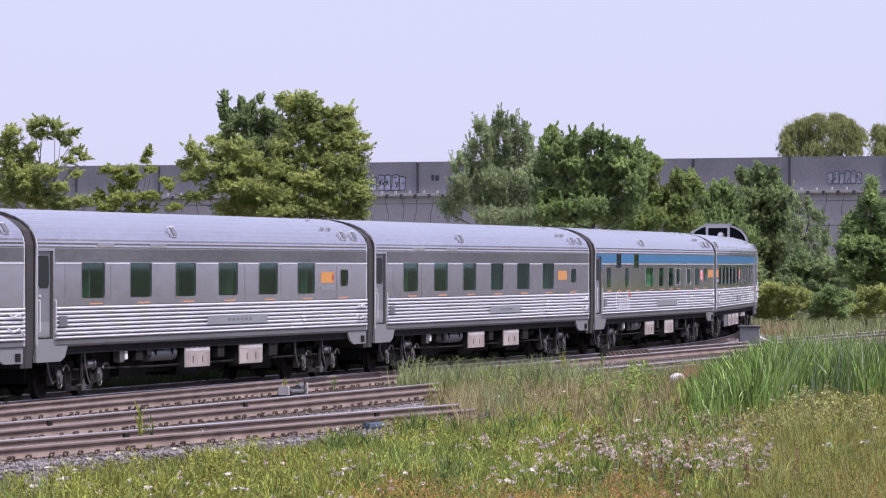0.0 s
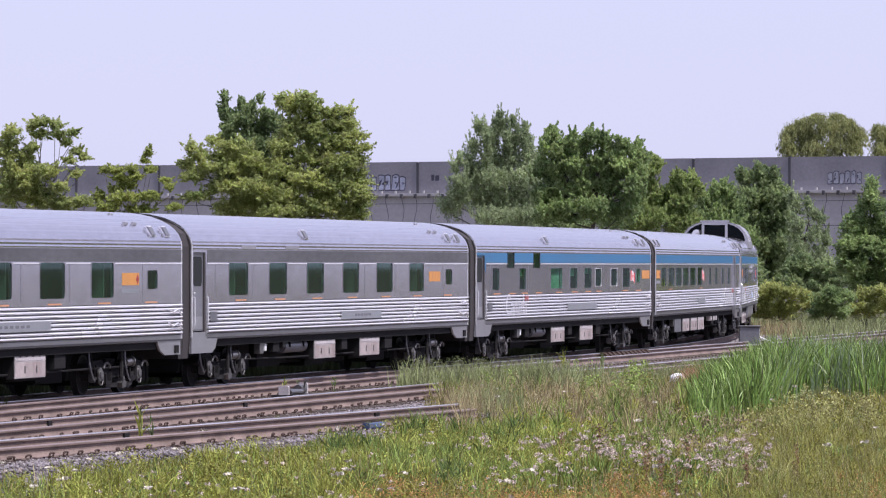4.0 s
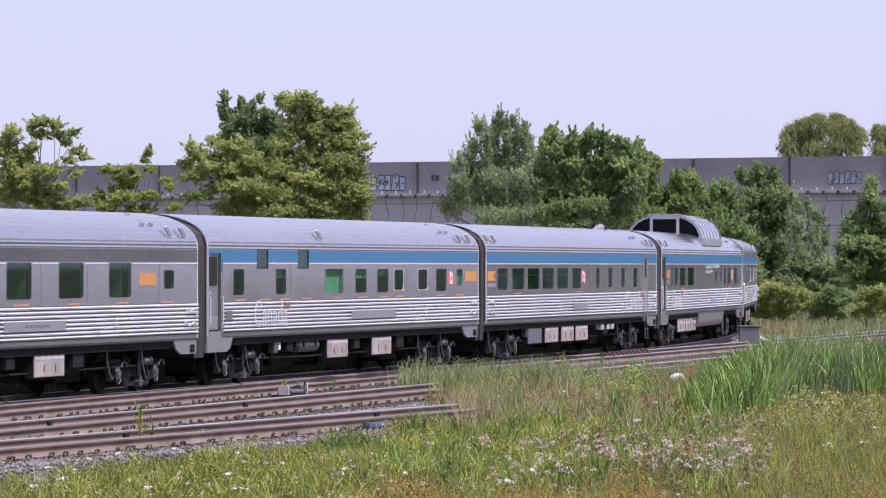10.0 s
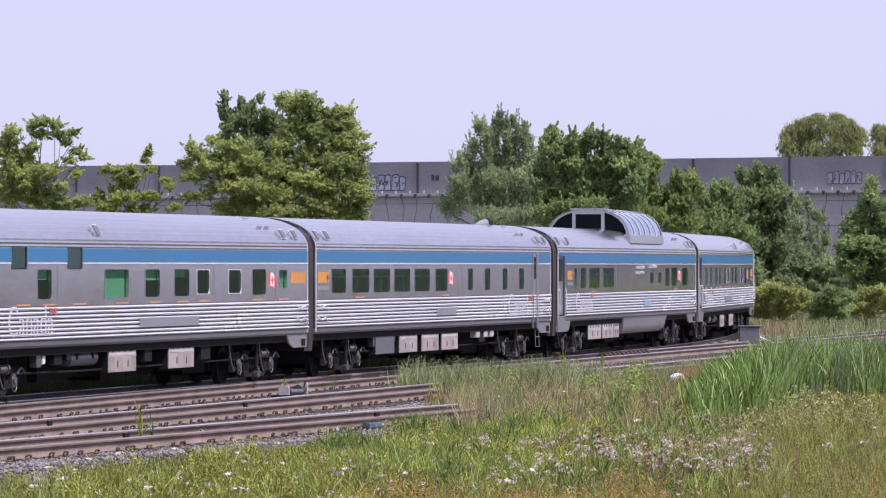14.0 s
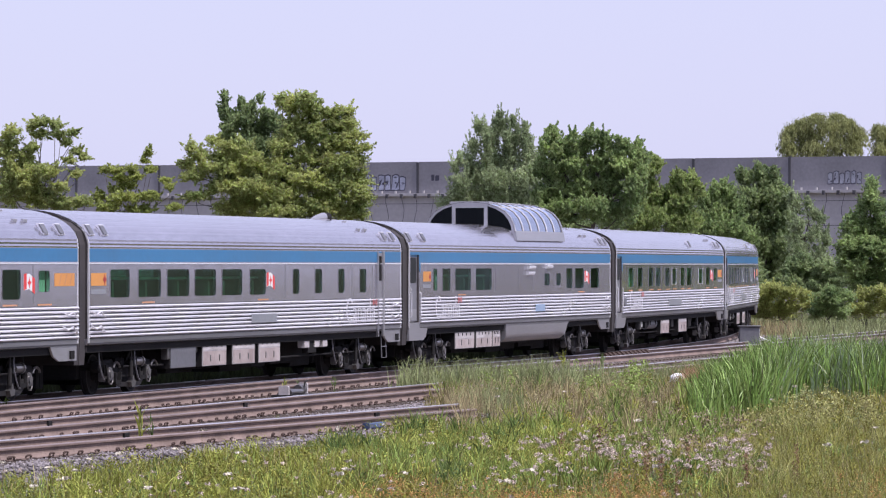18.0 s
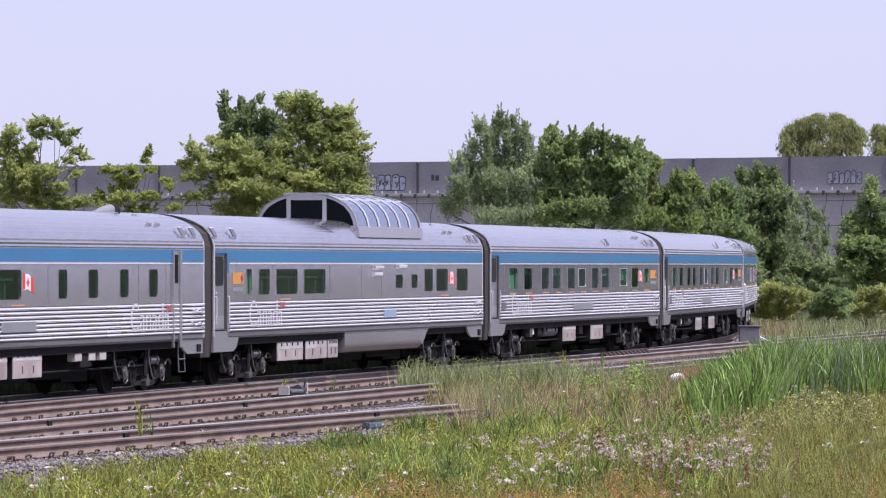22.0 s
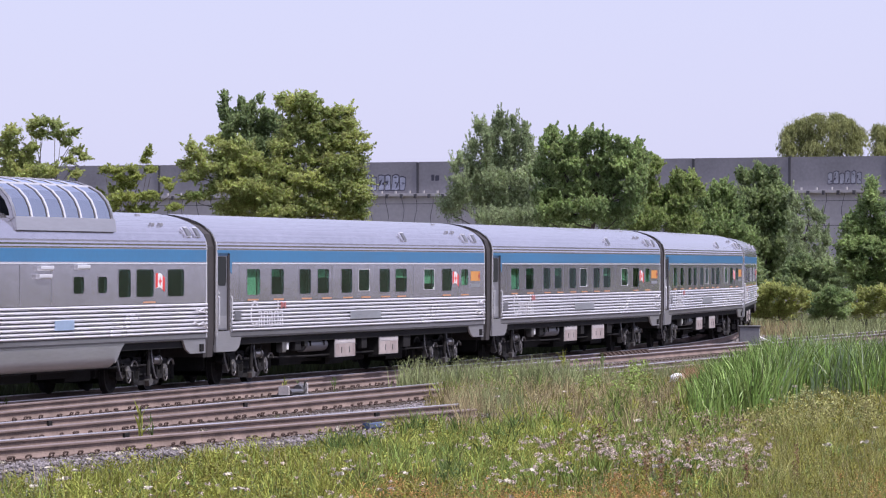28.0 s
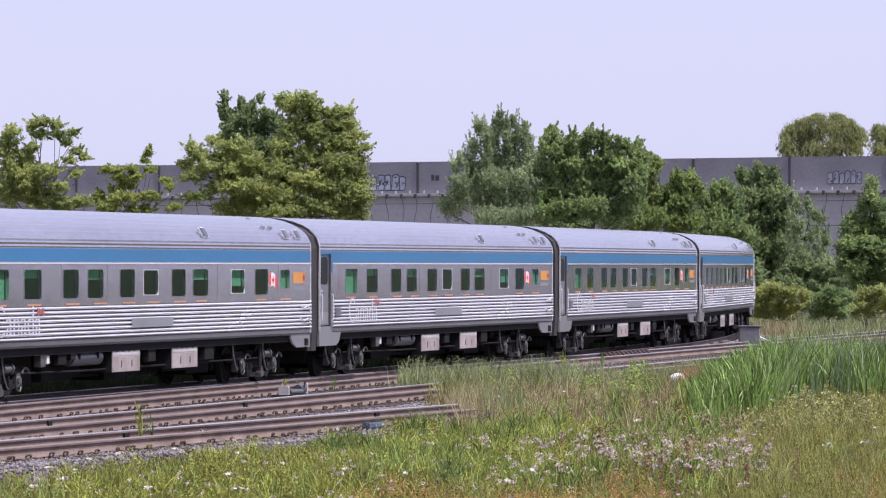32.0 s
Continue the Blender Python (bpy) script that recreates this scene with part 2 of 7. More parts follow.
SPEED_T = np.arange(0.0, 32.01, 0.05)
RUN = np.concatenate([[0.0], np.cumsum(np.interp(SPEED_T, [0, 8, 16, 24, 32], [3.7585, 4.1904, 4.3108, 4.2598, 4.3889])) * 0.05])[: len(SPEED_T)]


def travelled(t):
    return float(np.interp(t, SPEED_T, RUN))

# ---- ground, tracks, wall ----
GROUND_Z = -0.38
g = Build()
gx = [-2500, -400, -60, -30, -15, 0, 15, 30, 60, 400, 2500]
gy = [-300, 0, 40, 60, 80, 100, 130, 160, 200, 260, 330, 420, 700, 4500]
g.add([(x, y, GROUND_Z) for y in gy for x in gx], [(j * 11 + i, j * 11 + i + 1, (j + 1) * 11 + i + 1, (j + 1) * 11 + i) for j in range(13) for i in range(10)])
tagged(part("ground", g, SOIL), "dry meadow soil beside the railway", "ground", kind="structure")


def sweep(profile, places):
    """A profile (side, height) carried along (x, y, heading) places; sides towards the camera are positive."""
    b, n = Build(), len(profile)
    v = [(x + p * math.cos(h), y - p * math.sin(h), z) for x, y, h in places for p, z in profile]
    f = [(k * n + i, k * n + (i + 1) % n, (k + 1) * n + (i + 1) % n, (k + 1) * n + i) for k in range(len(places) - 1) for i in range(n)]
    return b.add(v, f + [tuple(range(n)), tuple(range(len(v) - n, len(v)))])


def straight(x, y, degrees, start, end, n=12):
    h = radians(degrees)
    return [(x + math.sin(h) * d, y + math.cos(h) * d, h) for d in np.linspace(start, end, n)]


MAIN = [on_line(s) for s in np.arange(-66, 300, 4.0)]
# far rails of the other roads
SIDING = straight(-8.2, 84.2, 15.75, -45, 190, 20)
YARD = straight(-7.38, 75.75, 21.0, -45, 21.5, 10)
SWITCH = straight(-9.24, 94.77, 14.1, -40, 35.4, 10)


def rail(places, offset, parent, worn=True):
    h0 = 0.20
    web = [(-0.07, -h0), (0.07, -h0), (0.07, -h0 + 0.012), (0.026, -h0 + 0.045), (0.008, -h0 + 0.075), (0.008, -0.052), (0.041, -0.044), (0.041, -0.018), (-0.041, -0.018), (-0.041, -0.044), (-0.008, -0.052), (-0.008, -h0 + 0.075), (-0.026, -h0 + 0.045), (-0.07, -h0 + 0.012)]
    head = [(-0.0355, -0.0178), (0.0355, -0.0178), (0.031, -0.003), (0.02, 0), (-0.02, 0), (-0.031, -0.003)]
    r = part("rail", sweep([(p + offset, z) for p, z in web], places), RAIL_RUST, parent, "rusty steel rail with a worn bright head" if worn else "rusty steel rail with a dull head")
    part("rail_head", sweep([(p + offset, z) for p, z in head], places), RAIL_HEAD if worn else RAIL_DULL, r, "polished running surface" if worn else "dull unused running surface")


def bed(name, places, near, far, label, z=-0.237):
    profile = [(-far - 0.5, GROUND_Z - 0.1), (near + 0.5, GROUND_Z - 0.1), (near, z), (-far, z)]
    return tagged(part(name, sweep(profile, places), BALLAST), label, "track bed", kind="structure")


main_bed = bed("track_bed", MAIN, 1.7, 1.9, "brown stone ballast bed under the curved running line")
siding_bed = bed("track_bed", SIDING, 2.5, 1.6, "brown ballast bed of the straight middle road", -0.245)
switch_bed = bed("track_bed", SWITCH, 2.4, 0.6, "brown ballast bed of the road that joins the curve", -0.241)
yard_bed = bed("track_bed", YARD, 2.5, 1.5, "grey and brown ballast bed of the nearest road", -0.249)
rail(MAIN, 0.7525, main_bed)
for line, bed_ob in ((SWITCH, switch_bed), (SIDING, siding_bed), (YARD, yard_bed)):
    rail(line if line is not YARD else straight(-7.38, 75.75, 21.0, -45, 18.5, 10), 1.505, bed_ob, False)
rail(SWITCH, 0.0, switch_bed, False)
rail(MAIN, -0.7525, main_bed)
rail(SIDING, 0.0, siding_bed)
rail(YARD, 0.0, yard_bed)

tie_mesh = Build().box(-0.115, 0.115, -1.3, 1.3, -0.38, -0.216).mesh("tie", TIE)
half_tie = Build().box(-0.115, 0.115, -2.12, 0.55, -0.38, -0.2).mesh("tie", TIE)
far_tie = Build().box(-0.115, 0.115, -0.55, 2.1, -0.38, -0.2).mesh("tie", TIE)
clip_mesh = Build().tube([(0.05 * math.cos(k * math.tau / 9 + 0.6) * 1.5, -1.675 + 0.03 * k / 9, -0.176 + 0.036 * math.sin(k * math.tau / 9 + 0.6)) for k in range(9)], 0.019, 5).mesh("rail_clip", RUST_CLIP)
plate_mesh = Build().box(-0.1, 0.1, -1.675, -1.58, -0.204, -0.186).mesh("tie_plate", RAIL_RUST)


def tie_row(bed_ob, places_at, count, mesh, gap=0.55):
    for i in range(count):
        x, y, h = places_at(i * gap)
        yaw = math.degrees(math.pi / 2 - h) + random.uniform(-1.2, 1.2)
        part("tie", mesh, None, bed_ob, at=pose(x, y, random.uniform(-0.016, -0.004), 0, 0, yaw))
        if mesh is half_tie:
            part("rail_clip", clip_mesh, None, bed_ob, at=pose(x, y, random.uniform(-0.01, 0.01), 0, 0, yaw + random.uniform(-12, 12)))
            part("tie_plate", plate_mesh, None, bed_ob, at=pose(x, y, 0, 0, 0, yaw))


def along(x, y, degrees, start):
    h = radians(degrees)
    return lambda d: (x + math.sin(h) * (start + d), y + math.cos(h) * (start + d), h)


# the straight road that leaves the curve
STRAIGHT = straight(-1.27, 121.9, 15.5, 8, 330, 12)
straight_bed = bed("track_bed", STRAIGHT, 0.9, 2.4, "brown ballast bed of the straight road past the curve", -0.253)
rail(STRAIGHT, 0.0, straight_bed)
rail(STRAIGHT, -1.505, straight_bed)

# ---- retaining wall with the noise barrier on it ----
WALL = new("wall_north")
WALL.matrix_basis = pose(-2.5, 430.0, 0, 0, 0, -28.6)
tagged(WALL, "pale concrete retaining wall under a grey noise barrier", "retaining wall", kind="structure")
PANEL = 9.62


def slab(name, x0, x1, y0, y1, z0, z1, mat, label="", parent=WALL):
    return part(name, Build().box(x0, x1, y0, y1, z0, z1), mat, parent, label)


slab("wall_base", -170, 150, 0.0, 0.8, -0.7, 9.45, CONCRETE, "pale concrete lower wall")
slab("ledge", -170, 150, -0.45, 0.9, 9.45, 9.72, CONCRETE, "projecting concrete ledge")
for k in range(-14, 15):
    x = k * PANEL
    top = 12.70 + random.uniform(-0.03, 0.03)
    slab("barrier_panel", x + 0.10, x + PANEL - 0.10, 0.25, 0.45, 9.72, top, CONCRETE_DARK, "grey noise barrier panel")
    slab("barrier_post", x - 0.12, x + 0.12, 0.18, 0.52, 9.72, top - 0.05 + (0.12 if k % 3 else 0), JOINT, "dark barrier post")
for k in range(-44, 45):
    x = k * 1.5 + random.uniform(-0.05, 0.05)
    slab("corbel", x, x + 0.26, -0.62, -0.451, 9.28, 9.66, JOINT, "dark block on the ledge")
    slab("kerb_stub", x + 0.62, x + 0.76, 0.05, 0.2, 9.72, 9.98, CONCRETE, "short stub on the ledge")
for k in range(-34, 35):
    x = k * 1.62 + random.uniform(-0.12, 0.12)
    pts = [(x + 0.17 * math.sin(i * 1.15 + k), -0.004, 9.4 - i * 0.62) for i in range(12)]
    part("crack", Build().tube(pts, 0.026, 4), JOINT, WALL, "dark wandering joint in the lower wall")
slab("wall_joint", -170, 150, -0.012, -0.002, 8.72, 8.76, JOINT, "level joint in the lower wall")
slab("wall_joint", -170, 150, -0.012, -0.002, 6.5, 6.54, JOINT, "level joint in the lower wall")


def graffiti(x, z, w, h, n, pale, seed):
    """Unreadable spray-painted shapes on the barrier: a row of crooked blocks with dark edges and cuts."""
    r = random.Random(seed)
    g = tagged(new("graffiti"), "grey-blue spray paint blocks with black edges" if pale else "dark spray paint shapes on the barrier", "graffiti")
    g.matrix_basis = WALL.matrix_basis @ pose(x, 0.25, z)
    step = w / n
    for i in range(n):
        lean, hh, ww = r.uniform(-0.16, 0.16) * step, h * r.uniform(0.82, 1.0), step * r.uniform(0.9, 1.12)
        x0 = i * step
        ring = [(x0 + lean, 0.02 * h), (x0 + ww * 0.5, 0.0), (x0 + ww - lean, 0.04 * h), (x0 + ww * r.uniform(0.9, 1.05), hh * 0.45), (x0 + ww, hh * 0.93), (x0 + ww * 0.55, hh), (x0 + ww * 0.08, hh * r.uniform(0.85, 0.98)), (x0 + ww * r.uniform(0.0, 0.2), hh * 0.5)]
        cx, cz = x0 + ww * 0.5, hh * 0.5
        part("outline", Build().prism(ring, -0.008, -0.004, "y"), SPRAY_DARK, g, "black outline")
        if pale:
            part("fill", Build().prism([(cx + (a - cx) * 0.80, cz + (b - cz) * 0.86) for a, b in ring], -0.013, -0.0085, "y"), SPRAY_PALE if h > 1.5 else SPRAY_FADED, g, "grey-blue fill")
            for j in range(3):
                bx, bz, k, q = cx + r.uniform(-0.3, 0.3) * ww, hh * r.uniform(0.2, 0.8), r.uniform(0.1, 0.3), r.uniform(-0.25, 0.25)
                part("cut", Build().prism([(bx - k * ww, bz - q * h), (bx + k * ww * 0.4, bz - 0.05 * h), (bx + k * ww, bz + q * h), (bx - k * ww * 0.3, bz + 0.06 * h)], -0.018, -0.0135 - 0.001 * j, "y"), SPRAY_DARK, g)

# ---- the train ----
PITCH = 25.91                      # metres from coupler to coupler
GAP0 = 36.673                      # where the first blue car's front gap stands at 0 s
HALF, SIDE = PITCH / 2, 1.50
Style = namedtuple("Style", "front_door cabins windows small uppers blinds plates word logo flag boxes grey label")

# roof section: (half width, height), from the eave to the crown
ROOF = [(1.50, 3.28), (1.497, 3.40), (1.475, 3.52), (1.42, 3.64), (1.33, 3.75), (1.20, 3.85), (1.02, 3.95), (0.78, 4.04), (0.47, 4.11), (0.2, 4.14), (0, 4.15)]


def roof_section():
    pts = []
    for (y0, z0), (y1, z1) in zip(ROOF, ROOF[1:]):
        n = max(2, round(math.hypot(y1 - y0, z1 - z0) / 0.045))
        for i in range(n):
            t = i / n
            k = (0.006 if len(pts) % 2 else -0.002) if z0 < 3.5 else (0.0024 if len(pts) % 2 else -0.001)
            ny, nz = z1 - z0, y0 - y1
            s = math.hypot(ny, nz) or 1
            pts.append((y0 + (y1 - y0) * t + k * abs(ny) / s, z0 + (z1 - z0) * t + k * abs(nz) / s))
    pts.append((0.0, 4.15))
    right = [(-y, z) for y, z in pts]
    return right + [(y, z) for y, z in reversed(pts[:-1])]


def both(make):
    """Runs a part maker for the side towards the camera and for the far side."""
    for sign in (-1, 1):
        make(sign)


def ys(sign, a, b):
    """An interval across the car, given by distances from its middle, on the side of that sign."""
    return (sign * a, sign * b) if sign * a < sign * b else (sign * b, sign * a)


WHEEL = Build()
for s in (-1, 1):
    WHEEL.cyl((0, 0), 0.457, *sorted((s * 0.685, s * 0.80)), "y", 24)
    WHEEL.cyl((0, 0), 0.485, *sorted((s * 0.67, s * 0.70)), "y", 24)
    WHEEL.cyl((0, 0), 0.14, *sorted((s * 0.8, s * 0.98)), "y", 10)
    for k in range(5):
        c, d = 0.3 * math.cos(k * math.tau / 5), 0.3 * math.sin(k * math.tau / 5)
        WHEEL.cyl((c, d), 0.05, *sorted((s * 0.80, s * 0.812)), "y", 8)
WHEEL.cyl((0, 0), 0.085, -0.7, 0.7, "y", 10)
WHEEL_MESH = WHEEL.mesh("wheelset", WHEEL_STEEL, True)
FRAME = Build()
for s in (-1, 1):
    a, b = sorted((s * 0.95, s * 1.12))
    FRAME.prism([(-1.85, 0.58), (-1.75, 0.74), (-0.9, 0.80), (-0.55, 0.60), (0.55, 0.60), (0.9, 0.80), (1.75, 0.74), (1.85, 0.58), (1.7, 0.5), (1.0, 0.62), (0.7, 0.38), (-0.7, 0.38), (-1.0, 0.62), (-1.7, 0.5)], a, b, "y")
FRAME.box(-0.3, 0.3, -1.0, 1.0, 0.5, 0.8).box(-1.75, -1.6, -1.0, 1.0, 0.55, 0.7).box(1.6, 1.75, -1.0, 1.0, 0.55, 0.7)
FRAME_MESH = FRAME.mesh("truck", BLACK)
JOURNAL_MESH = Build().box(-0.17, 0.17, -0.08, 0.08, -0.16, 0.2, 0.03).cyl((0, 0.02), 0.15, -0.16, -0.08, "y", 16).cyl((0, 0.02), 0.09, -0.19, -0.16, "y", 12).mesh("journal_box", CASTING)
RIM = Build()
for k in range(24):
    a0, a1 = k * math.tau / 24, (k + 1) * math.tau / 24
    RIM.add([(r * math.cos(a), y, r * math.sin(a)) for y in (-0.006, 0.006) for r, a in ((0.455, a0), (0.455, a1), (0.41, a1), (0.41, a0))], [(0, 1, 2, 3), (4, 7, 6, 5), (0, 4, 5, 1), (2, 6, 7, 3)])
RIM_MESH = RIM.mesh("wheel_rim", IRON, weld=True)
GUARD_MESH = Build().tube([(-0.16, 0, 0.22), (-0.13, 0, 0.02), (-0.06, 0, -0.06), (0.06, 0, -0.06), (0.13, 0, 0.02), (0.16, 0, 0.22)], 0.016, 6).mesh("axle_guard", CASTING)
PEDESTAL_MESH = Build().prism([(-0.22, 0.32), (0.22, 0.32), (0.14, 0.02), (0.09, -0.10), (-0.09, -0.10), (-0.14, 0.02)], -0.05, 0.05, "y").mesh("pedestal", BLACK)
coil = [(0.085 * math.cos(i * 0.9), 0.085 * math.sin(i * 0.9), i * 0.009) for i in range(36)]
SPRING_MESH = Build().tube(coil, 0.018, 5).mesh("coil_spring", IRON)
CYLINDER_MESH = Build().cyl((0, 0), 0.10, -0.26, 0.2, "x", 12).cyl((0, 0), 0.13, 0.16, 0.22, "x", 12).cyl((0, 0), 0.03, 0.22, 0.5, "x", 8).mesh("brake_cylinder", CASTING)
HANGER_MESH = Build().tube([(0, 0, 0.5), (0.08, -0.02, 0.25), (0.22, -0.03, 0.05), (0.3, 0, -0.12)], 0.013, 6).mesh("brake_hanger", IRON)
SHOE_MESH = Build().prism([(-0.2, 0.02), (-0.12, 0.0), (0.12, 0.0), (0.2, 0.02), (0.22, 0.26), (0.16, 0.28), (0.12, 0.1), (-0.12, 0.1), (-0.16, 0.28), (-0.22, 0.26)], -0.04, 0.04, "y").mesh("brake_shoe", BLACK)
HOSE_MESH = Build().tube([(0, 0, 0.62), (-0.05, -0.01, 0.42), (-0.02, -0.02, 0.2), (0.08, -0.03, 0.0), (0.2, -0.03, -0.13), (0.36, 0, -0.15)], 0.02, 6).mesh("air_hose", TANK)
STRUT_MESH = Build().tube([(0, 0, -0.25), (0, 0, 0.12)], 0.05, 8).tube([(0, 0, 0.1), (0, 0, 0.45)], 0.03, 8).mesh("shock_absorber", IRON)


ARC_MESH = Build().tube([(0.2 * math.cos(k * math.pi / 7), 0, 0.12 * math.sin(k * math.pi / 7)) for k in range(8)], 0.026, 6).mesh("spring_cap", CASTING)
# plain black blocks added to darken the gaps between the wheels
RIGGING_MESH = Build().box(-1.95, 1.95, -0.66, 0.66, 0.34, 0.98, 0.05).box(-0.62, 0.62, -1.05, 1.05, 0.20, 0.62, 0.04).mesh("brake_rigging", BLACK)
BEAM_MESH = Build().prism([(-1.5, 0.30), (-1.38, 0.44), (-0.95, 0.42), (-0.7, 0.20), (0.7, 0.20), (0.95, 0.42), (1.38, 0.44), (1.5, 0.30), (1.1, 0.28), (0.8, 0.10), (-0.8, 0.10), (-1.1, 0.28)], -0.035, 0.035, "y").mesh("equalizer_beam", IRON)
GENERATOR_MESH = Build().prism([(-0.10, 0.0), (0.11, 0.02), (0.17, 0.13), (0.06, 0.17), (0.03, 0.27), (-0.05, 0.26), (-0.07, 0.15), (-0.16, 0.12)], -0.06, 0.06, "y").mesh("spring_seat", CASTING)


def truck(parent, x):
    t = part("truck", FRAME_MESH, None, parent, "black steel truck with two wheelsets", at=pose(x, 0, 0))
    for dx in (-1.295, 1.295):
        part("wheelset", WHEEL_MESH, None, t, "worn steel wheels on an axle", at=pose(dx, 0, 0.457))
        for s in (-1, 1):
            part("journal_box", JOURNAL_MESH, None, t, at=pose(dx, s * 1.08, 0.45, 0, 0, 0 if s < 0 else 180))
            part("pedestal", PEDESTAL_MESH, None, t, at=pose(dx, s * 1.16, 0.36))
            part("wheel_rim", RIM_MESH, None, t, "worn edge of the wheel", at=pose(dx, s * 0.808, 0.457))
            part("spring_cap", ARC_MESH, None, t, "pale curved cap over the axle spring", at=pose(dx + 0.45, s * 1.22, 0.60))
            part("axle_guard", GUARD_MESH, None, t, "pale worn guard under the axle box", at=pose(dx, s * 1.24, 0.30))
    part("brake_rigging", RIGGING_MESH, None, t, "black filler for rigging and dark gaps between the wheels")
    for s in (-1, 1):
        part("equalizer_beam", BEAM_MESH, None, t, "dark equalizer beam", at=pose(0, s * 1.17, 0.06))
        part("spring_seat", GENERATOR_MESH, None, t, "pale worn spring seat", at=pose(0.1, s * 1.24, 0.14))
        for dx in (-0.35, 0.35):
            part("coil_spring", SPRING_MESH, None, t, at=pose(dx, s * 1.08, 0.42))
        part("brake_cylinder", CYLINDER_MESH, None, t, at=pose(0.62, s * 1.2, 0.72))
        part("shock_absorber", STRUT_MESH, None, t, at=pose(0.05, s * 1.25, 0.62))
        for dx in (-1.95, 0.85):
            part("brake_hanger", HANGER_MESH, None, t, at=pose(dx, s * 1.22, 0.55))
    for s in (-1, 1):
        part("brake_shoe", SHOE_MESH, None, t, "worn grey brake casting", at=pose(-0.75, s * 1.2, 0.22))
        part("brake_shoe", SHOE_MESH, None, t, "worn grey brake casting", at=pose(0.9, s * 1.2, 0.30))
        part("air_hose", HOSE_MESH, None, t, "thin pale air hose", at=pose(-2.1, s * 1.25, 0.5))
        part("air_hose", HOSE_MESH, None, t, "thin pale air hose", at=pose(0.3, s * 1.25, 0.45))
    return t


def text_mesh(body, size, depth, mat):
    cu = bpy.data.curves.new("lettering", "FONT")
    cu.body, cu.size, cu.extrude, cu.offset = body, size, depth, -0.002
    ob = new("lettering", cu)
    me = bpy.data.meshes.new_from_object(ob.evaluated_get(bpy.context.evaluated_depsgraph_get()))
    bpy.data.objects.remove(ob)
    me.materials.clear()
    me.materials.append(mat)
    return me


Z_SILL, Z_FLUTE0, Z_FLUTE1, Z_BELT, Z_BAND0, Z_BAND1 = 1.16, 1.295, 2.03, 2.95, 2.99, 3.28
word_mesh = text_mesh("Canada", 0.93, 0.003, FADED_WHITE)
word_bm = bmesh.new()
word_bm.from_mesh(word_mesh)
pitch = (Z_FLUTE1 - Z_FLUTE0) / 8
for k in range(-2, 12):                # the paint sits on the crests alone
    for d in (0.22, 0.70):
        bmesh.ops.bisect_plane(word_bm, geom=word_bm.verts[:] + word_bm.edges[:] + word_bm.faces[:], plane_co=(0, (k + d) * pitch - 0.06, 0), plane_no=(0, 1, 0))
bmesh.ops.delete(word_bm, geom=[f for f in word_bm.faces if not 0.22 < ((f.calc_center_median().y + 0.06) / pitch) % 1 < 0.70], context="FACES")
reach = [0.0] + [max(v.co.x for v in text_mesh("Canada"[: k + 1], 0.93, 0.003, WHITE).vertices) + 0.012 for k in range(6)]
LETTERS = []
for k in range(6):
    one = word_bm.copy()
    bmesh.ops.delete(one, geom=[f for f in one.faces if not reach[k] <= f.calc_center_median().x < reach[k + 1]], context="FACES")
    me = bpy.data.meshes.new("letter")
    one.to_mesh(me)
    one.free()
    me.materials.append(FADED_WHITE)
    LETTERS.append(me)
word_bm.free()
W0, W1 = 2.19, 2.82


def openings(style):
    """All holes of the side towards the camera, as (start, end, low, high) along the car from its front gap."""
    top = 2.97 if style.grey else W1
    return sorted([(a, b, W0, top) for a, b in style.windows] + [(a, b, z0, z1) for a, b, z0, z1 in style.small])


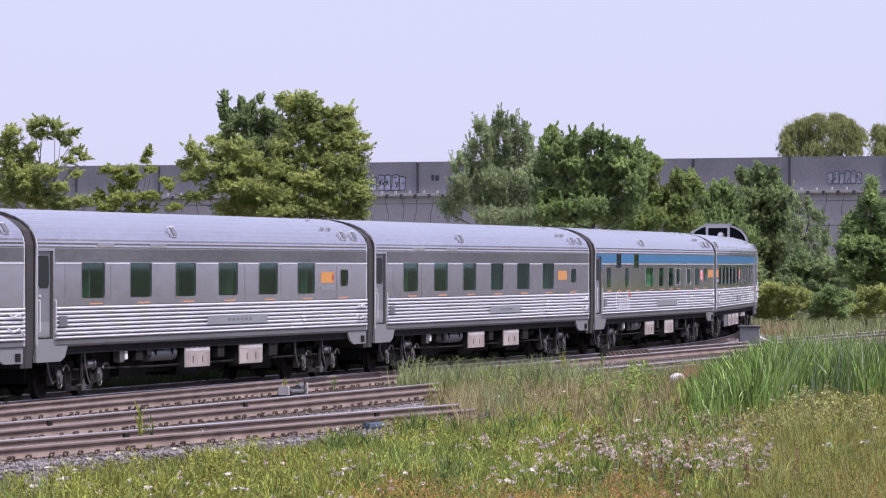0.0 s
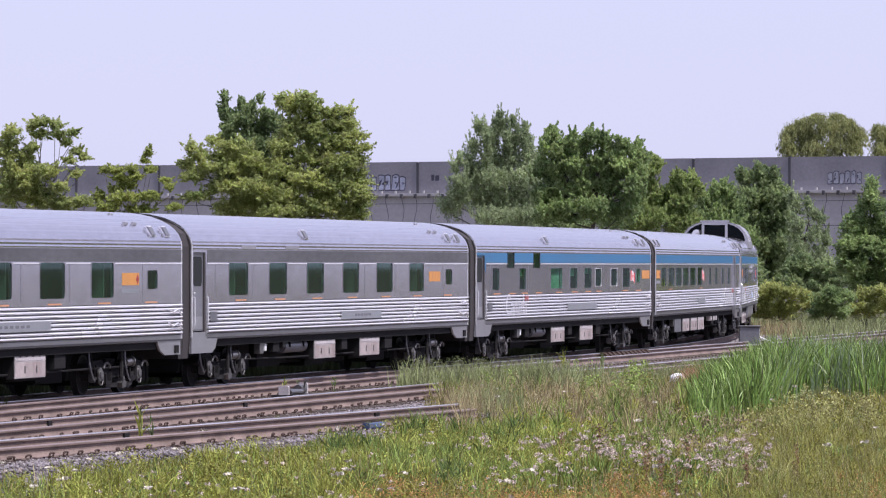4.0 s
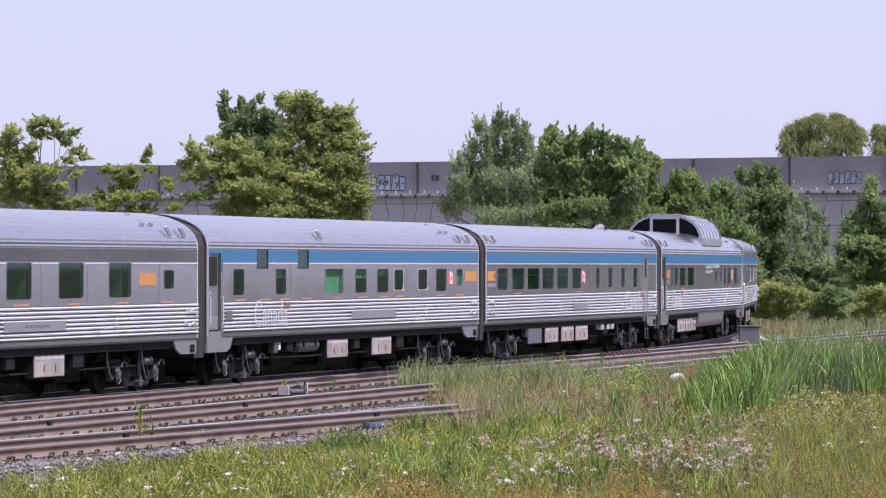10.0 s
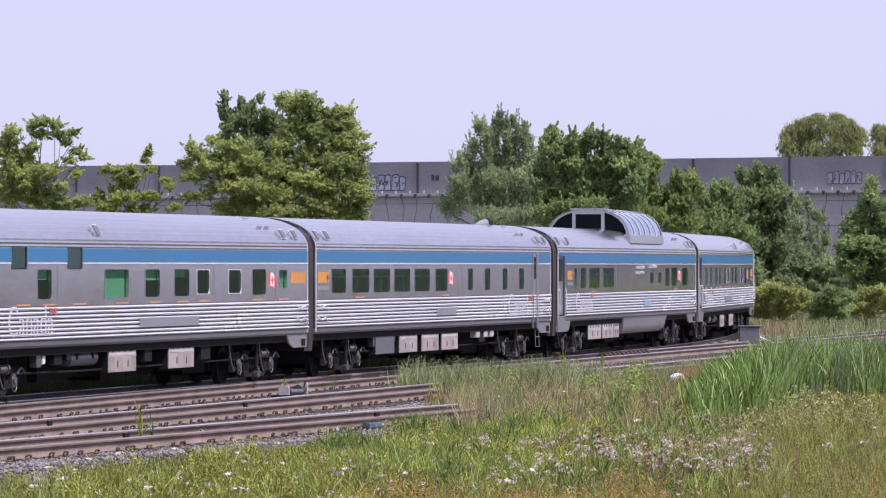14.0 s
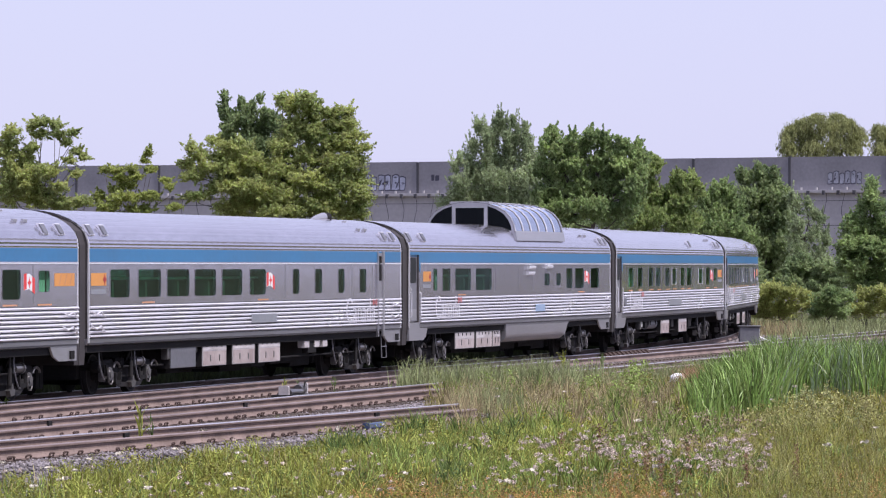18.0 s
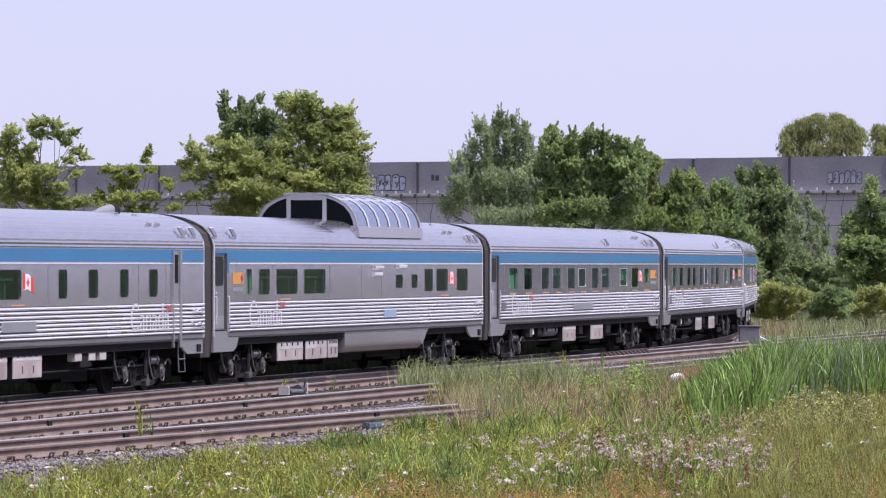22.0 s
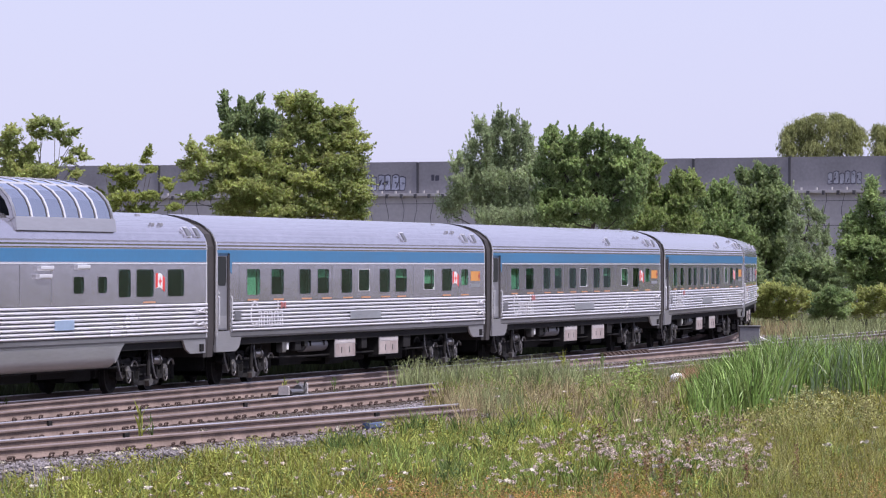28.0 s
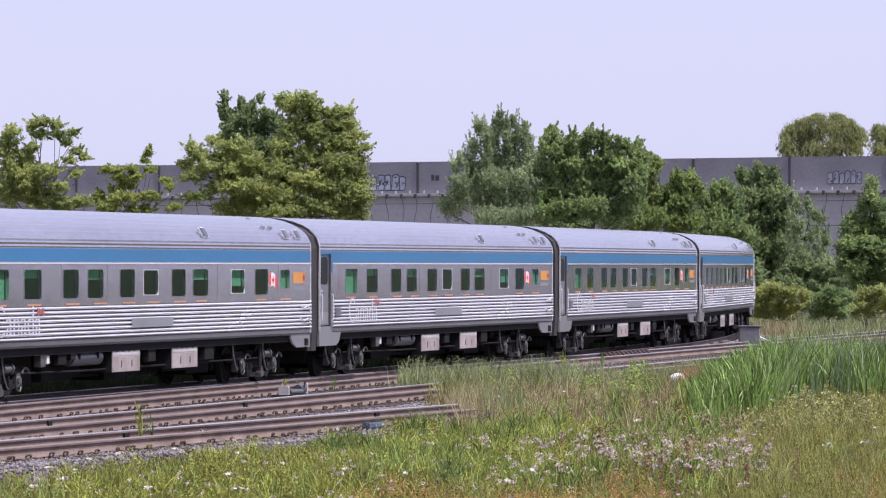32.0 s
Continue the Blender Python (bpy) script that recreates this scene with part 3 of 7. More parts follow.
def train_car(style, dome=False, door_rear=False):
    """A stainless passenger car; x runs from its front (0) to its rear, y is away from the camera, on rails at z 0."""
    car = new("passenger_car")
    tagged(car, style.label, "railway car", "cars of the passing train")
    X = lambda u: u - HALF
    holes = openings(style)
    band = GREY_BAND if style.grey else BLUE
    front, rear = (0.46 if style.front_door else 0.40), PITCH - 0.30
    deck = 1.62 if style.front_door else 0.42     # where the flutes begin

    # lower wall, window wall in pieces round the holes, letterboard
    def side(sign):
        s0, s1 = (SIDE - 0.07, SIDE)
        y = lambda a, b: ys(sign, a, b)
        part("side_wall", Build().box(X(deck), X(rear), *y(s0, s1 - 0.012), Z_SILL, Z_FLUTE1 + 0.02), GROOVE_SHADE, car, "wall coloured dark for the shade between the flutes")
        cuts = [(X(a), X(b), z0, z1) for a, b, z0, z1 in holes if sign < 0 or z0 < 2.5]
        wall_b = Build().plate(X(deck), X(rear), Z_FLUTE1, Z_BAND1 + 0.02, *y(s0, s1), cuts)
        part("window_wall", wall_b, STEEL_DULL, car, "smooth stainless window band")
        part("letterboard", Build().plate(X(deck), X(rear), Z_BAND0, Z_BAND1, *y(s1, s1 + 0.006), [(a, b, max(z0, Z_BAND0), min(z1, Z_BAND1)) for a, b, z0, z1 in cuts if z1 > Z_BAND0]), band, car, "dark grey painted band" if style.grey else "bright blue painted band")
        edge = deck
        for a, b, z0, z1 in holes + [(rear + 0.06, 0, 0, 9)]:
            if z1 > Z_BELT - 0.04:
                part("belt_moulding", Build().box(X(edge), X(a - 0.06), *y(s1, s1 + 0.02), Z_BELT - 0.015, Z_BELT + 0.02, 0.006), STEEL_BRIGHT, car, "thin bright moulding")
                edge = b + 0.06
        part("sill", Build().prism([(sign * q, z) for q, z in ((1.40, 1.135), (1.46, 1.155), (1.49, 1.20), (1.495, Z_FLUTE0 - 0.008), (1.42, Z_FLUTE0 - 0.008), (1.38, 1.135))], X(deck - 0.1), X(rear)), SKIRT, car, "smooth rounded side sill")
        n = 8
        for i in range(n):
            z = Z_FLUTE0 + (i + 0.5) * (Z_FLUTE1 - Z_FLUTE0) / n
            h = (Z_FLUTE1 - Z_FLUTE0) / n * 0.345
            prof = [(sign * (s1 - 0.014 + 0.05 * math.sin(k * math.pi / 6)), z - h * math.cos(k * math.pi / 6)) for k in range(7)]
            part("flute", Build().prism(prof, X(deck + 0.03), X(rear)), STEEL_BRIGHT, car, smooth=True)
        for a, b, z0, z1 in holes:
            if sign > 0 and z0 > 2.5:
                continue
            w = part("window", Build().box(X(a), X(b), *y(s1 - 0.014, s1 - 0.008), z0, z1), GLASS, car, "green-tinted window")
            w.visible_shadow = False
            fr, d = Build(), 0.014
            for x0, x1, h0, h1 in ((a - d, a, z0 - d, z1 + d), (b, b + d, z0 - d, z1 + d), (a, b, z0 - d, z0), (a, b, z1, z1 + d)):
                fr.box(X(x0), X(x1), *y(s1 + 0.0005, s1 + 0.010), h0, h1)
            for cx, cz in ((a, z0), (b, z0), (a, z1), (b, z1)):
                q = 0.10
                ex, ez = (q if cx == a else -q), (q if cz == z0 else -q)
                arc = [(X(cx + ex * (1 - math.sin(k * math.pi / 8))), cz + ez * (1 - math.cos(k * math.pi / 8))) for k in range(5)]
                fr.prism([(X(cx), cz)] + arc, *y(s1 - 0.006, s1 + 0.004), "y")
            part("window_frame", fr, RUBBER if z1 > 3.2 else STEEL_DULL if (a, b) not in style.blinds[1] else STEEL_BRIGHT, w, "thin frame with rounded corners")
        return None

    both(side)
    for i, (a, b, z0, z1) in enumerate(holes):
        if (a, b) in style.blinds[0]:
            k = style.blinds[0][(a, b)]
            part("blind", Build().box(X(a), X(b), -SIDE + 0.10, -SIDE + 0.115, z1 - (z1 - z0) * k, z1), BLIND, car, "pale green window blind drawn down" if k > 0.9 else "pale green window blind partly drawn")
    # black boxes added so no lit cabin shows in the upper windows
    for a, b, z0, z1 in style.small:
        if z0 > 2.5 and z1 > 3.0:
            part("window_darkener", Build().box(X(a - 0.4), X(b + 1.6), -SIDE + 0.12, -0.4, 2.62, 3.295), BLACK, car, "black box added behind the upper window to keep it dark")
    # roof, ends, floor
    sec = roof_section()
    part("roof", Build().prism(sec, X(front), X(rear), caps=False), STEEL_ROOF, car, "ribbed silver stainless roof", smooth=False)
    for u0, u1 in ((front - 0.015, front + 0.03), (rear - 0.03, rear + 0.015)):
        end = [(-1.44, 1.0), (1.44, 1.0)] + [(y * 0.99, z - 0.012) for y, z in reversed(sec)]
        part("end_wall", Build().prism(end, X(u0), X(u1)), RUBBER, car, "dull end wall")
        rim = Build()
        outer = [(-1.50, 1.2)] + sec + [(1.50, 1.2)]
        for (y0, z0), (y1, z1) in zip(outer, outer[1:]):
            k = 0.983
            rim.add([(X(u), yy * q, z if q == 1 else (z if z < 3.2 else z - 0.025)) for u in (u0, u1) for q, yy, z in ((1.006, y0, z0), (1.006, y1, z1), (k, y1, z1), (k, y0, z0))], [(0, 1, 2, 3), (4, 7, 6, 5), (0, 4, 5, 1), (1, 5, 6, 2), (2, 6, 7, 3), (3, 7, 4, 0)])
        part("end_rim", rim, STEEL_BRIGHT, car, "bright edge strip round the car end", weld=True)
    part("floor_pan", Build().box(X(front), X(rear), -1.40, 1.40, 0.98, 1.15), BLACK, car, "black underframe")
    part("cabin_floor", Build().box(X(front + 0.1), X(rear - 0.1), -1.38, 1.38, 1.70, 1.75), DARKROOM, car, "cabin floor coloured dark as if unlit")
    part("cabin_ceiling", Build().box(X(front + 0.1), X(rear - 0.1), -1.38, 1.38, 3.30, 3.34), CABIN, car, "pale cabin ceiling")
    if style.cabins:
        part("corridor_wall", Build().box(X(2.0), X(rear - 0.5), 0.55, 0.60, 1.75, 3.30), CABIN, car, "pale corridor wall")
        for k in range(11):
            part("cabin_wall", Build().box(X(2.1 + k * 2.05), X(2.15 + k * 2.05), -1.36, 0.54, 1.75, 3.30), CABIN, car)
    else:
        for k in range(10):
            for yy in (-0.95, 0.95):
                part("seat_back", Build().box(X(2.3 + k * 1.15), X(2.42 + k * 1.15), yy - 0.42, yy + 0.42, 1.75, 2.55, 0.04), SEATING, car)
        part("bulkhead", Build().box(X(14.2), X(14.3), -1.36, 1.36, 1.75, 3.30), CABIN, car)
    # pale strip stands in for the band of light across the windows
    if not style.cabins:
        part("window_light_strip", Build().box(X(1.9), X(10.0 if dome else 13.6), -1.22, -1.19, 2.585, 2.64), BLIND, car, "pale green strip for the light band in the windows")
    # nearly unbroken row of black blocks keeps the shaded underfloor dark
    for k in range(7):
        a = 5.9 + k * 2.05
        part("underfloor_gear", Build().box(X(a), X(a + 1.7 + 0.25 * (k % 3)), -0.62 - 0.1 * (k % 2), 0.7, 0.30 + 0.05 * (k % 3), 1.0, 0.03), BLACK, car, "black machinery blocks that fill the dark under the floor")
    for u0, u1 in ((0.015, front - 0.02), (rear + 0.02, PITCH - 0.015)):
        d = Build().prism([(-1.40, 0.72), (1.40, 0.72), (1.43, 1.2), (1.43, 3.36), (1.34, 3.66), (1.1, 3.85), (0.7, 3.99), (0, 4.05), (-0.7, 3.99), (-1.1, 3.85), (-1.34, 3.66), (-1.43, 3.36), (-1.43, 1.2)], X(u0), X(u1))
        part("diaphragm", d, RUBBER, car, "brown-grey rubber gangway diaphragm")
    for u in (0.12, PITCH - 0.12):
        part("coupler", Build().box(X(u - 0.1), X(u + 0.1), -0.22, 0.22, 0.62, 0.95).box(X(u) - 0.1, X(u) + 0.1, -0.5, -0.42, 0.2, 0.9), BLACK, car, "sooty coupler and hoses")

    # front vestibule with recessed door, step box and skirt
    def vestibule(sign, u0, u1, d0, d1):
        y = lambda a, b: ys(sign, a, b)
        door = part("door", Build().box(X(d0), X(d1), *y(1.43, 1.46), 1.36, 3.22), SKIRT, car, "grey vestibule door set back in the side")
        c = 0.09
        pane = [(X(d0 + 0.10 + c), 2.42), (X(d1 - 0.10 - c), 2.42), (X(d1 - 0.10), 2.42 + c), (X(d1 - 0.10), 3.12 - c), (X(d1 - 0.10 - c), 3.12), (X(d0 + 0.10 + c), 3.12), (X(d0 + 0.10), 3.12 - c), (X(d0 + 0.10), 2.42 + c)]
        part("door_window", Build().prism(pane, *y(1.4605, 1.468), "y"), DOOR_PANE, door, "dark rounded door window")
        part("door_kick_plate", Build().box(X(d0 + 0.06), X(d1 - 0.06), *y(1.4605, 1.465), 1.40, 1.70), STEEL, door, "bright kick plate")
        part("door_handle", Build().box(X(d0 + 0.09), X(d0 + 0.19), *y(1.4605, 1.49), 2.22, 2.28, 0.01), STEEL_BRIGHT, door)
        part("door_window_back", Build().box(X(d0 + 0.11), X(d1 - 0.11), *y(1.4601, 1.4604), 2.49, 3.11), BLACK, door)
        part("door_top", Build().box(X(d0), X(d1), *y(1.461, 1.472), 3.14, 3.22), band, door, "painted strip over the door")
        part("door_post", Build().box(X(u0), X(d0), *y(1.38, SIDE), 1.30, 3.30).box(X(d1 + 0.08), X(u1), *y(1.38, SIDE), 1.30, 3.30).box(X(d0), X(d1 + 0.08), *y(1.38, SIDE), 3.22, 3.30), STEEL_DULL, car, "door post beside the vestibule")
        part("door_seal", Build().box(X(d1), X(d1 + 0.08), *y(1.37, 1.485), 1.33, 3.24), RUBBER, car, "dark rubber door seal")
        for k, x in enumerate((d0 + 0.02, d1 + 0.17)):
            part("grab_rail", Build().tube([(X(x), sign * 1.46, 1.45), (X(x), sign * 1.535, 1.5), (X(x), sign * 1.535, 2.15), (X(x), sign * 1.46, 2.2)], 0.014, 6), STEEL_BRIGHT, car, "slim grab rail")
        part("door_marking", Build().box(X(d0 + 0.03), X(d0 + 0.10), *y(1.461, 1.464), 1.98, 2.16), ORANGE, car, "small orange marking")
        part("step_skirt", Build().prism([(X(u0), 0.83), (X(u1 + 0.35), 0.83), (X(u1 + 0.62), 0.92), (X(u1 + 0.76), 1.10), (X(u1 + 0.80), 1.17), (X(u1), 1.17), (X(u1), 1.33), (X(u0), 1.33)], *y(1.42, 1.49), "y"), STEEL, car, "rounded skirt over the boarding steps")
        part("step", Build().box(X(u0 + 0.05), X(u1 - 0.1), *y(1.1, 1.40), 0.84, 0.88), BLACK, car)

        if not style.grey:
            for nm, bb in (("door_header", Build().box(X(u0), X(u1), *y(SIDE + 0.0005, SIDE + 0.006), 3.20, Z_BAND1)), ("door_jamb", Build().prism([(X(d1 + 0.10), 2.78), (X(u1), 2.70), (X(u1), 3.20), (X(d1 + 0.08), 3.20)], *y(SIDE + 0.0005, SIDE + 0.006), "y"))):
                part(nm, bb, BLUE, car, "blue paint round the vestibule door")

    if style.front_door:
        both(lambda s: vestibule(s, front, deck, 0.56, 1.40))
    if door_rear:
        part("door", Build().box(X(23.30), X(23.72), -1.512, -1.50, 1.36, 3.24), STEEL, car, "narrow rear side door")
        part("door_window", Build().box(X(23.34), X(23.66), -1.520, -1.5125, 2.50, 3.16), BLACK, car)
        part("door_seal", Build().box(X(23.24), X(23.30), -1.55, -1.495, 1.0, 3.28).box(X(23.72), X(23.86), -1.55, -1.495, 1.0, 3.28), STEEL, car, "raised door edge")

    def rear_skirt(sign):
        part("end_skirt", Build().prism([(X(rear), 0.83), (X(rear - 1.1), 0.83), (X(rear - 1.45), 0.94), (X(rear - 1.62), 1.10), (X(rear - 1.66), 1.17), (X(rear), 1.17)], *ys(sign, 1.42, 1.47), "y"), STEEL, car, "rounded skirt at the car's end")
        for z in (1.52, 1.84):
            part("lift_loop", Build().tube([(X(rear - 1.0), sign * 1.53, z + 0.06), (X(rear - 0.85), sign * 1.58, z - 0.02), (X(rear - 0.5), sign * 1.58, z + 0.05), (X(rear - 0.25), sign * 1.56, z - 0.05), (X(rear - 0.12), sign * 1.53, z - 0.07)], 0.02, 6), STEEL_BRIGHT, car, "small steel handhold")
        part("end_lamp", Build().box(X(rear - 0.45), X(rear - 0.2), *ys(sign, 1.47, 1.50), 0.87, 1.05), BLACK, car)

    both(rear_skirt)
    if not style.front_door:
        for z in (1.52, 1.84):
            part("lift_loop", Build().tube([(X(front + 0.12), -1.53, z + 0.06), (X(front + 0.3), -1.58, z - 0.02), (X(front + 0.6), -1.58, z + 0.05), (X(front + 0.85), -1.56, z - 0.05), (X(front + 1.0), -1.53, z - 0.07)], 0.02, 6), STEEL_BRIGHT, car, "small steel handhold")

    # roof fittings
    def vent(u, y0=1.46, z0=3.56):
        b = Build()
        b.add([(X(u) + dx, -yy, zz) for dx in (0, 0.30) for yy, zz in ((1.47, 3.56), (1.50, 3.58), (1.37, 3.82), (1.30, 3.81))], [(0, 1, 2, 3), (4, 7, 6, 5), (0, 4, 5, 1), (1, 5, 6, 2), (2, 6, 7, 3), (3, 7, 4, 0)])
        v = part("roof_vent", b, STEEL_BRIGHT, car, "small louvred roof vent")
        part("vent_grille", Build().add([(X(u) + dx, -yy, zz) for dx in (-0.006, 0.25) for yy, zz in ((1.472, 3.60), (1.508, 3.605), (1.395, 3.80), (1.36, 3.80))], [(0, 1, 2, 3), (4, 7, 6, 5), (0, 4, 5, 1), (1, 5, 6, 2), (2, 6, 7, 3), (3, 7, 4, 0)]), TANK, v)

    for u in style.plates["vents"]:
        vent(u)
    for u, yy, zz in ((23.0, -0.62, 4.05), (22.3, -1.22, 3.84), (22.9, -1.22, 3.84)):
        part("roof_bracket", Build().box(X(u), X(u) + 0.22, yy - 0.03, yy + 0.03, zz - 0.02, zz + 0.06, 0.015), STEEL, car)

    # plates, lettering, marks
    for name, mat, a, b, z0, z1, lab in style.plates["plates"]:
        p = part(name, Build().box(X(a), X(b), -SIDE - 0.042, -SIDE - 0.02, z0, z1, 0.004), mat, car, lab)
        if name == "name_plate" and style.grey:
            for k in range(6):
                x = a + (b - a) * (0.33 + 0.07 * k)
                part("marking_bar", Build().box(X(x), X(x + 0.2), -SIDE - 0.045, -SIDE - 0.0421, z0 + 0.08, z1 - 0.08), MARK, p)
    if style.word is not None:
        for me in LETTERS:
            part("letter", me, None, car, "white letter painted on the fluting", at=pose(X(style.word), -SIDE - 0.036, 1.405, 90))
        part("lettering_flag", Build().box(X(style.word + 2.55), X(style.word + 2.67), -SIDE - 0.042, -SIDE - 0.03, 1.84, 2.0).box(X(style.word + 2.85), X(style.word + 2.97), -SIDE - 0.042, -SIDE - 0.03, 1.84, 2.0).box(X(style.word + 2.70), X(style.word + 2.82), -SIDE - 0.042, -SIDE - 0.03, 1.88, 1.97), FADED_RED, car, "small red flag mark over the lettering")
    for a, b, kind in style.logo:
        p = part("emblem", Build().box(X(a), X(b), -SIDE - 0.006, -SIDE - 0.001, 2.46, 2.74), YELLOW, car, "amber emblem panel")
        if kind:
            cx = X(b) - 0.12
            part("emblem_leaf", Build().prism([(cx - 0.12, 2.6), (cx - 0.05, 2.64), (cx, 2.72), (cx + 0.05, 2.64), (cx + 0.12, 2.6), (cx + 0.03, 2.53), (cx, 2.46), (cx - 0.03, 2.53)], -SIDE - 0.010, -SIDE - 0.0062, "y"), DEEP_RED, p)
            part("marking_bar", Build().box(X(a), X(b), -SIDE - 0.005, -SIDE - 0.001, 2.28, 2.38), PLATE, p)
        else:
            for k in range(3):
                x = a + (b - a) * (0.2 + 0.27 * k)
                part("marking_bar", Build().prism([(X(x), 2.48), (X(x + 0.06), 2.48), (X(x + 0.2), 2.72), (X(x + 0.14), 2.72)], -SIDE - 0.0085, -SIDE - 0.0062, "y"), ORANGE, p)
    if style.flag is not None:
        u = style.flag
        def flag_piece(x0, x1, y0, y1):
            wave = lambda x, z: (X(x), z + 0.05 * math.sin((x - u) / 0.66 * 4.2) - 0.05 * (x - u))
            return Build().prism([wave(x, 2.38) for x in (x0, (x0 + x1) / 2, x1)] + [wave(x, 2.71) for x in (x1, (x0 + x1) / 2, x0)], y0, y1, "y")

        fl = part("flag_sticker", flag_piece(u, u + 0.66, -SIDE - 0.005, -SIDE - 0.001), WHITE, car, "red and white waving flag sticker")
        for x in (u, u + 0.50):
            part("flag_bar", flag_piece(x, x + 0.16, -SIDE - 0.008, -SIDE - 0.0052), RED, fl)
        cx = X(u + 0.33)
        part("flag_leaf", Build().prism([(cx - 0.12, 2.55), (cx - 0.04, 2.58), (cx, 2.66), (cx + 0.04, 2.58), (cx + 0.12, 2.55), (cx + 0.04, 2.50), (cx, 2.42), (cx - 0.04, 2.50)], -SIDE - 0.008, -SIDE - 0.0052, "y"), RED, fl)
    for u in style.plates["marks"]:
        part("sill_marking", Build().box(X(u), X(u + 0.85), -SIDE - 0.006, -SIDE - 0.001, 2.05, 2.085), ORANGE, car, "faded orange marking under the window")
    if style.boxes is PALE_PAIR:
        part("vent_box", Build().box(X(1.75), X(2.25), -SIDE - 0.05, -SIDE - 0.02, 1.58, 1.82, 0.01), TANK, car, "small grey fluting cover")

    for k in range(9):
        u = 2.2 + k * 2.62 + 0.4 * math.sin(k * 2.1)
        if not any(a - 0.1 < u < b + 0.1 for a, b, _, _ in holes):
            part("panel_seam", Build().box(X(u), X(u + 0.035), -SIDE - 0.003, -SIDE - 0.0005, 2.12, 2.92), SKIRT, car, "dark vertical panel seam")
    if style.grey:
        for u in (4.3, 7.9):
            part("roof_hatch", Build().box(X(u), X(u + 1.1), -SIDE - 0.012, -SIDE + 0.02, 3.31, 3.40), STEEL, car, "small hatch above the band")
    # equipment under the floor
    for a, b, z0, z1, mat in style.boxes:
        for s in (-1, 1):
            bx = part("equipment_box", Build().box(X(a), X(b), *ys(s, 0.55, 1.36), z0, 1.12), BLACK, car, "equipment box hung under the floor")
            face = Build().box(X(a + 0.01), X(b - 0.01), *ys(s, 1.362, 1.385), z0 + 0.01, z1, 0.008)
            part("box_door", face, mat, bx, "dusty pale door" if mat is BOX_PALE else "dull grey door")
            if mat is BOX_PALE:
                w = (b - a)
                for k in range(4):
                    part("slot", Build().box(X(a + w * (0.14 + 0.21 * k)), X(a + w * (0.14 + 0.21 * k) + 0.10), *ys(s, 1.3851, 1.389), z1 - 0.14, z1 - 0.06), BLACK, bx)
                part("lower_panel", Build().box(X(a + 0.03), X(b - 0.03), *ys(s, 1.3851, 1.388), z0 + 0.03, z1 - 0.24), BOX_PINK, bx, "rust-stained lower panel")
                part("hinge_strip", Build().box(X(a + 0.01), X(b - 0.01), *ys(s, 1.3851, 1.392), z1 - 0.22, z1 - 0.19), BOX_PALE, bx)
                for k in (0.3, 0.68):
                    part("latch", Build().box(X(a + w * k), X(a + w * k) + 0.06, *ys(s, 1.3881, 1.398), z0 + 0.12, z0 + 0.27), CASTING, bx)
    if style.plates["tank"]:
        a, b = style.plates["tank"]
        for s in (-1, 1):
            tk = part("air_tank", Build().cyl((s * 1.14, 0.86), 0.17, X(a), X(b), "x", 18).cyl((s * 1.14, 0.86), 0.12, X(a) - 0.07, X(b) + 0.07, "x", 18), TANK, car, "grey cylindrical air tank", smooth=True)
            part("tank_strap", Build().box(X(a + 0.3), X(a + 0.36), *ys(s, 0.95, 1.33), 0.84, 1.12).box(X(b - 0.4), X(b - 0.34), *ys(s, 0.95, 1.33), 0.84, 1.12), BLACK, tk)
    for u, w, z0, z1, m in ((6.2, 0.30, 0.72, 1.06, CASTING), (6.58, 0.16, 0.78, 0.97, WHITE), (7.3, 0.5, 0.74, 1.05, BLACK), (8.1, 0.3, 0.84, 1.05, IRON), (13.3, 0.5, 0.7, 1.1, BLACK), (17.4, 0.7, 0.66, 1.08, BLACK)):
        if not dome:
            part("valve_box", Build().box(X(u), X(u + w), -1.36, -1.2, z0, z1, 0.015), m, car, "small box under the floor")
    if not style.front_door:
        for u in (17.0, 17.9, 18.6):
            part("valve_box", Build().box(X(u), X(u + 0.42), -1.385, -1.2, 0.80, 1.08, 0.015), BOX_PALE, car, "small pale box under the floor")
        part("stirrup", Build().tube([(X(23.9), -1.42, 1.05), (X(23.9), -1.45, 0.42), (X(24.35), -1.45, 0.42), (X(24.35), -1.42, 1.05)], 0.016, 6).tube([(X(23.9), -1.45, 0.72), (X(24.35), -1.45, 0.72)], 0.016, 6), TANK, car, "steel step stirrup")
    part("pipe", Build().tube([(X(3.5), -1.2, 0.62), (X(9), -1.22, 0.58), (X(18), -1.2, 0.60), (X(23), -1.2, 0.62)], 0.025, 6), BLACK, car)
    truck(car, -9.07)
    truck(car, 9.07)
    return car




def style(grey, windows, small, blinds, framed, plates, marks, vents, tank, word, logo, flag, boxes, label):
    return Style(label.find("dining") < 0, boxes is PALE_PAIR, windows, small, [], (blinds, framed), {"plates": plates, "marks": marks, "vents": vents, "tank": tank}, word, logo, flag, boxes, grey, label)


def plate(a, b, mat=PLATE, name="name_plate"):
    return (name, mat, a, b, 1.50, 1.72, "smooth grey name plate" if mat is PLATE else "pale blue plate")


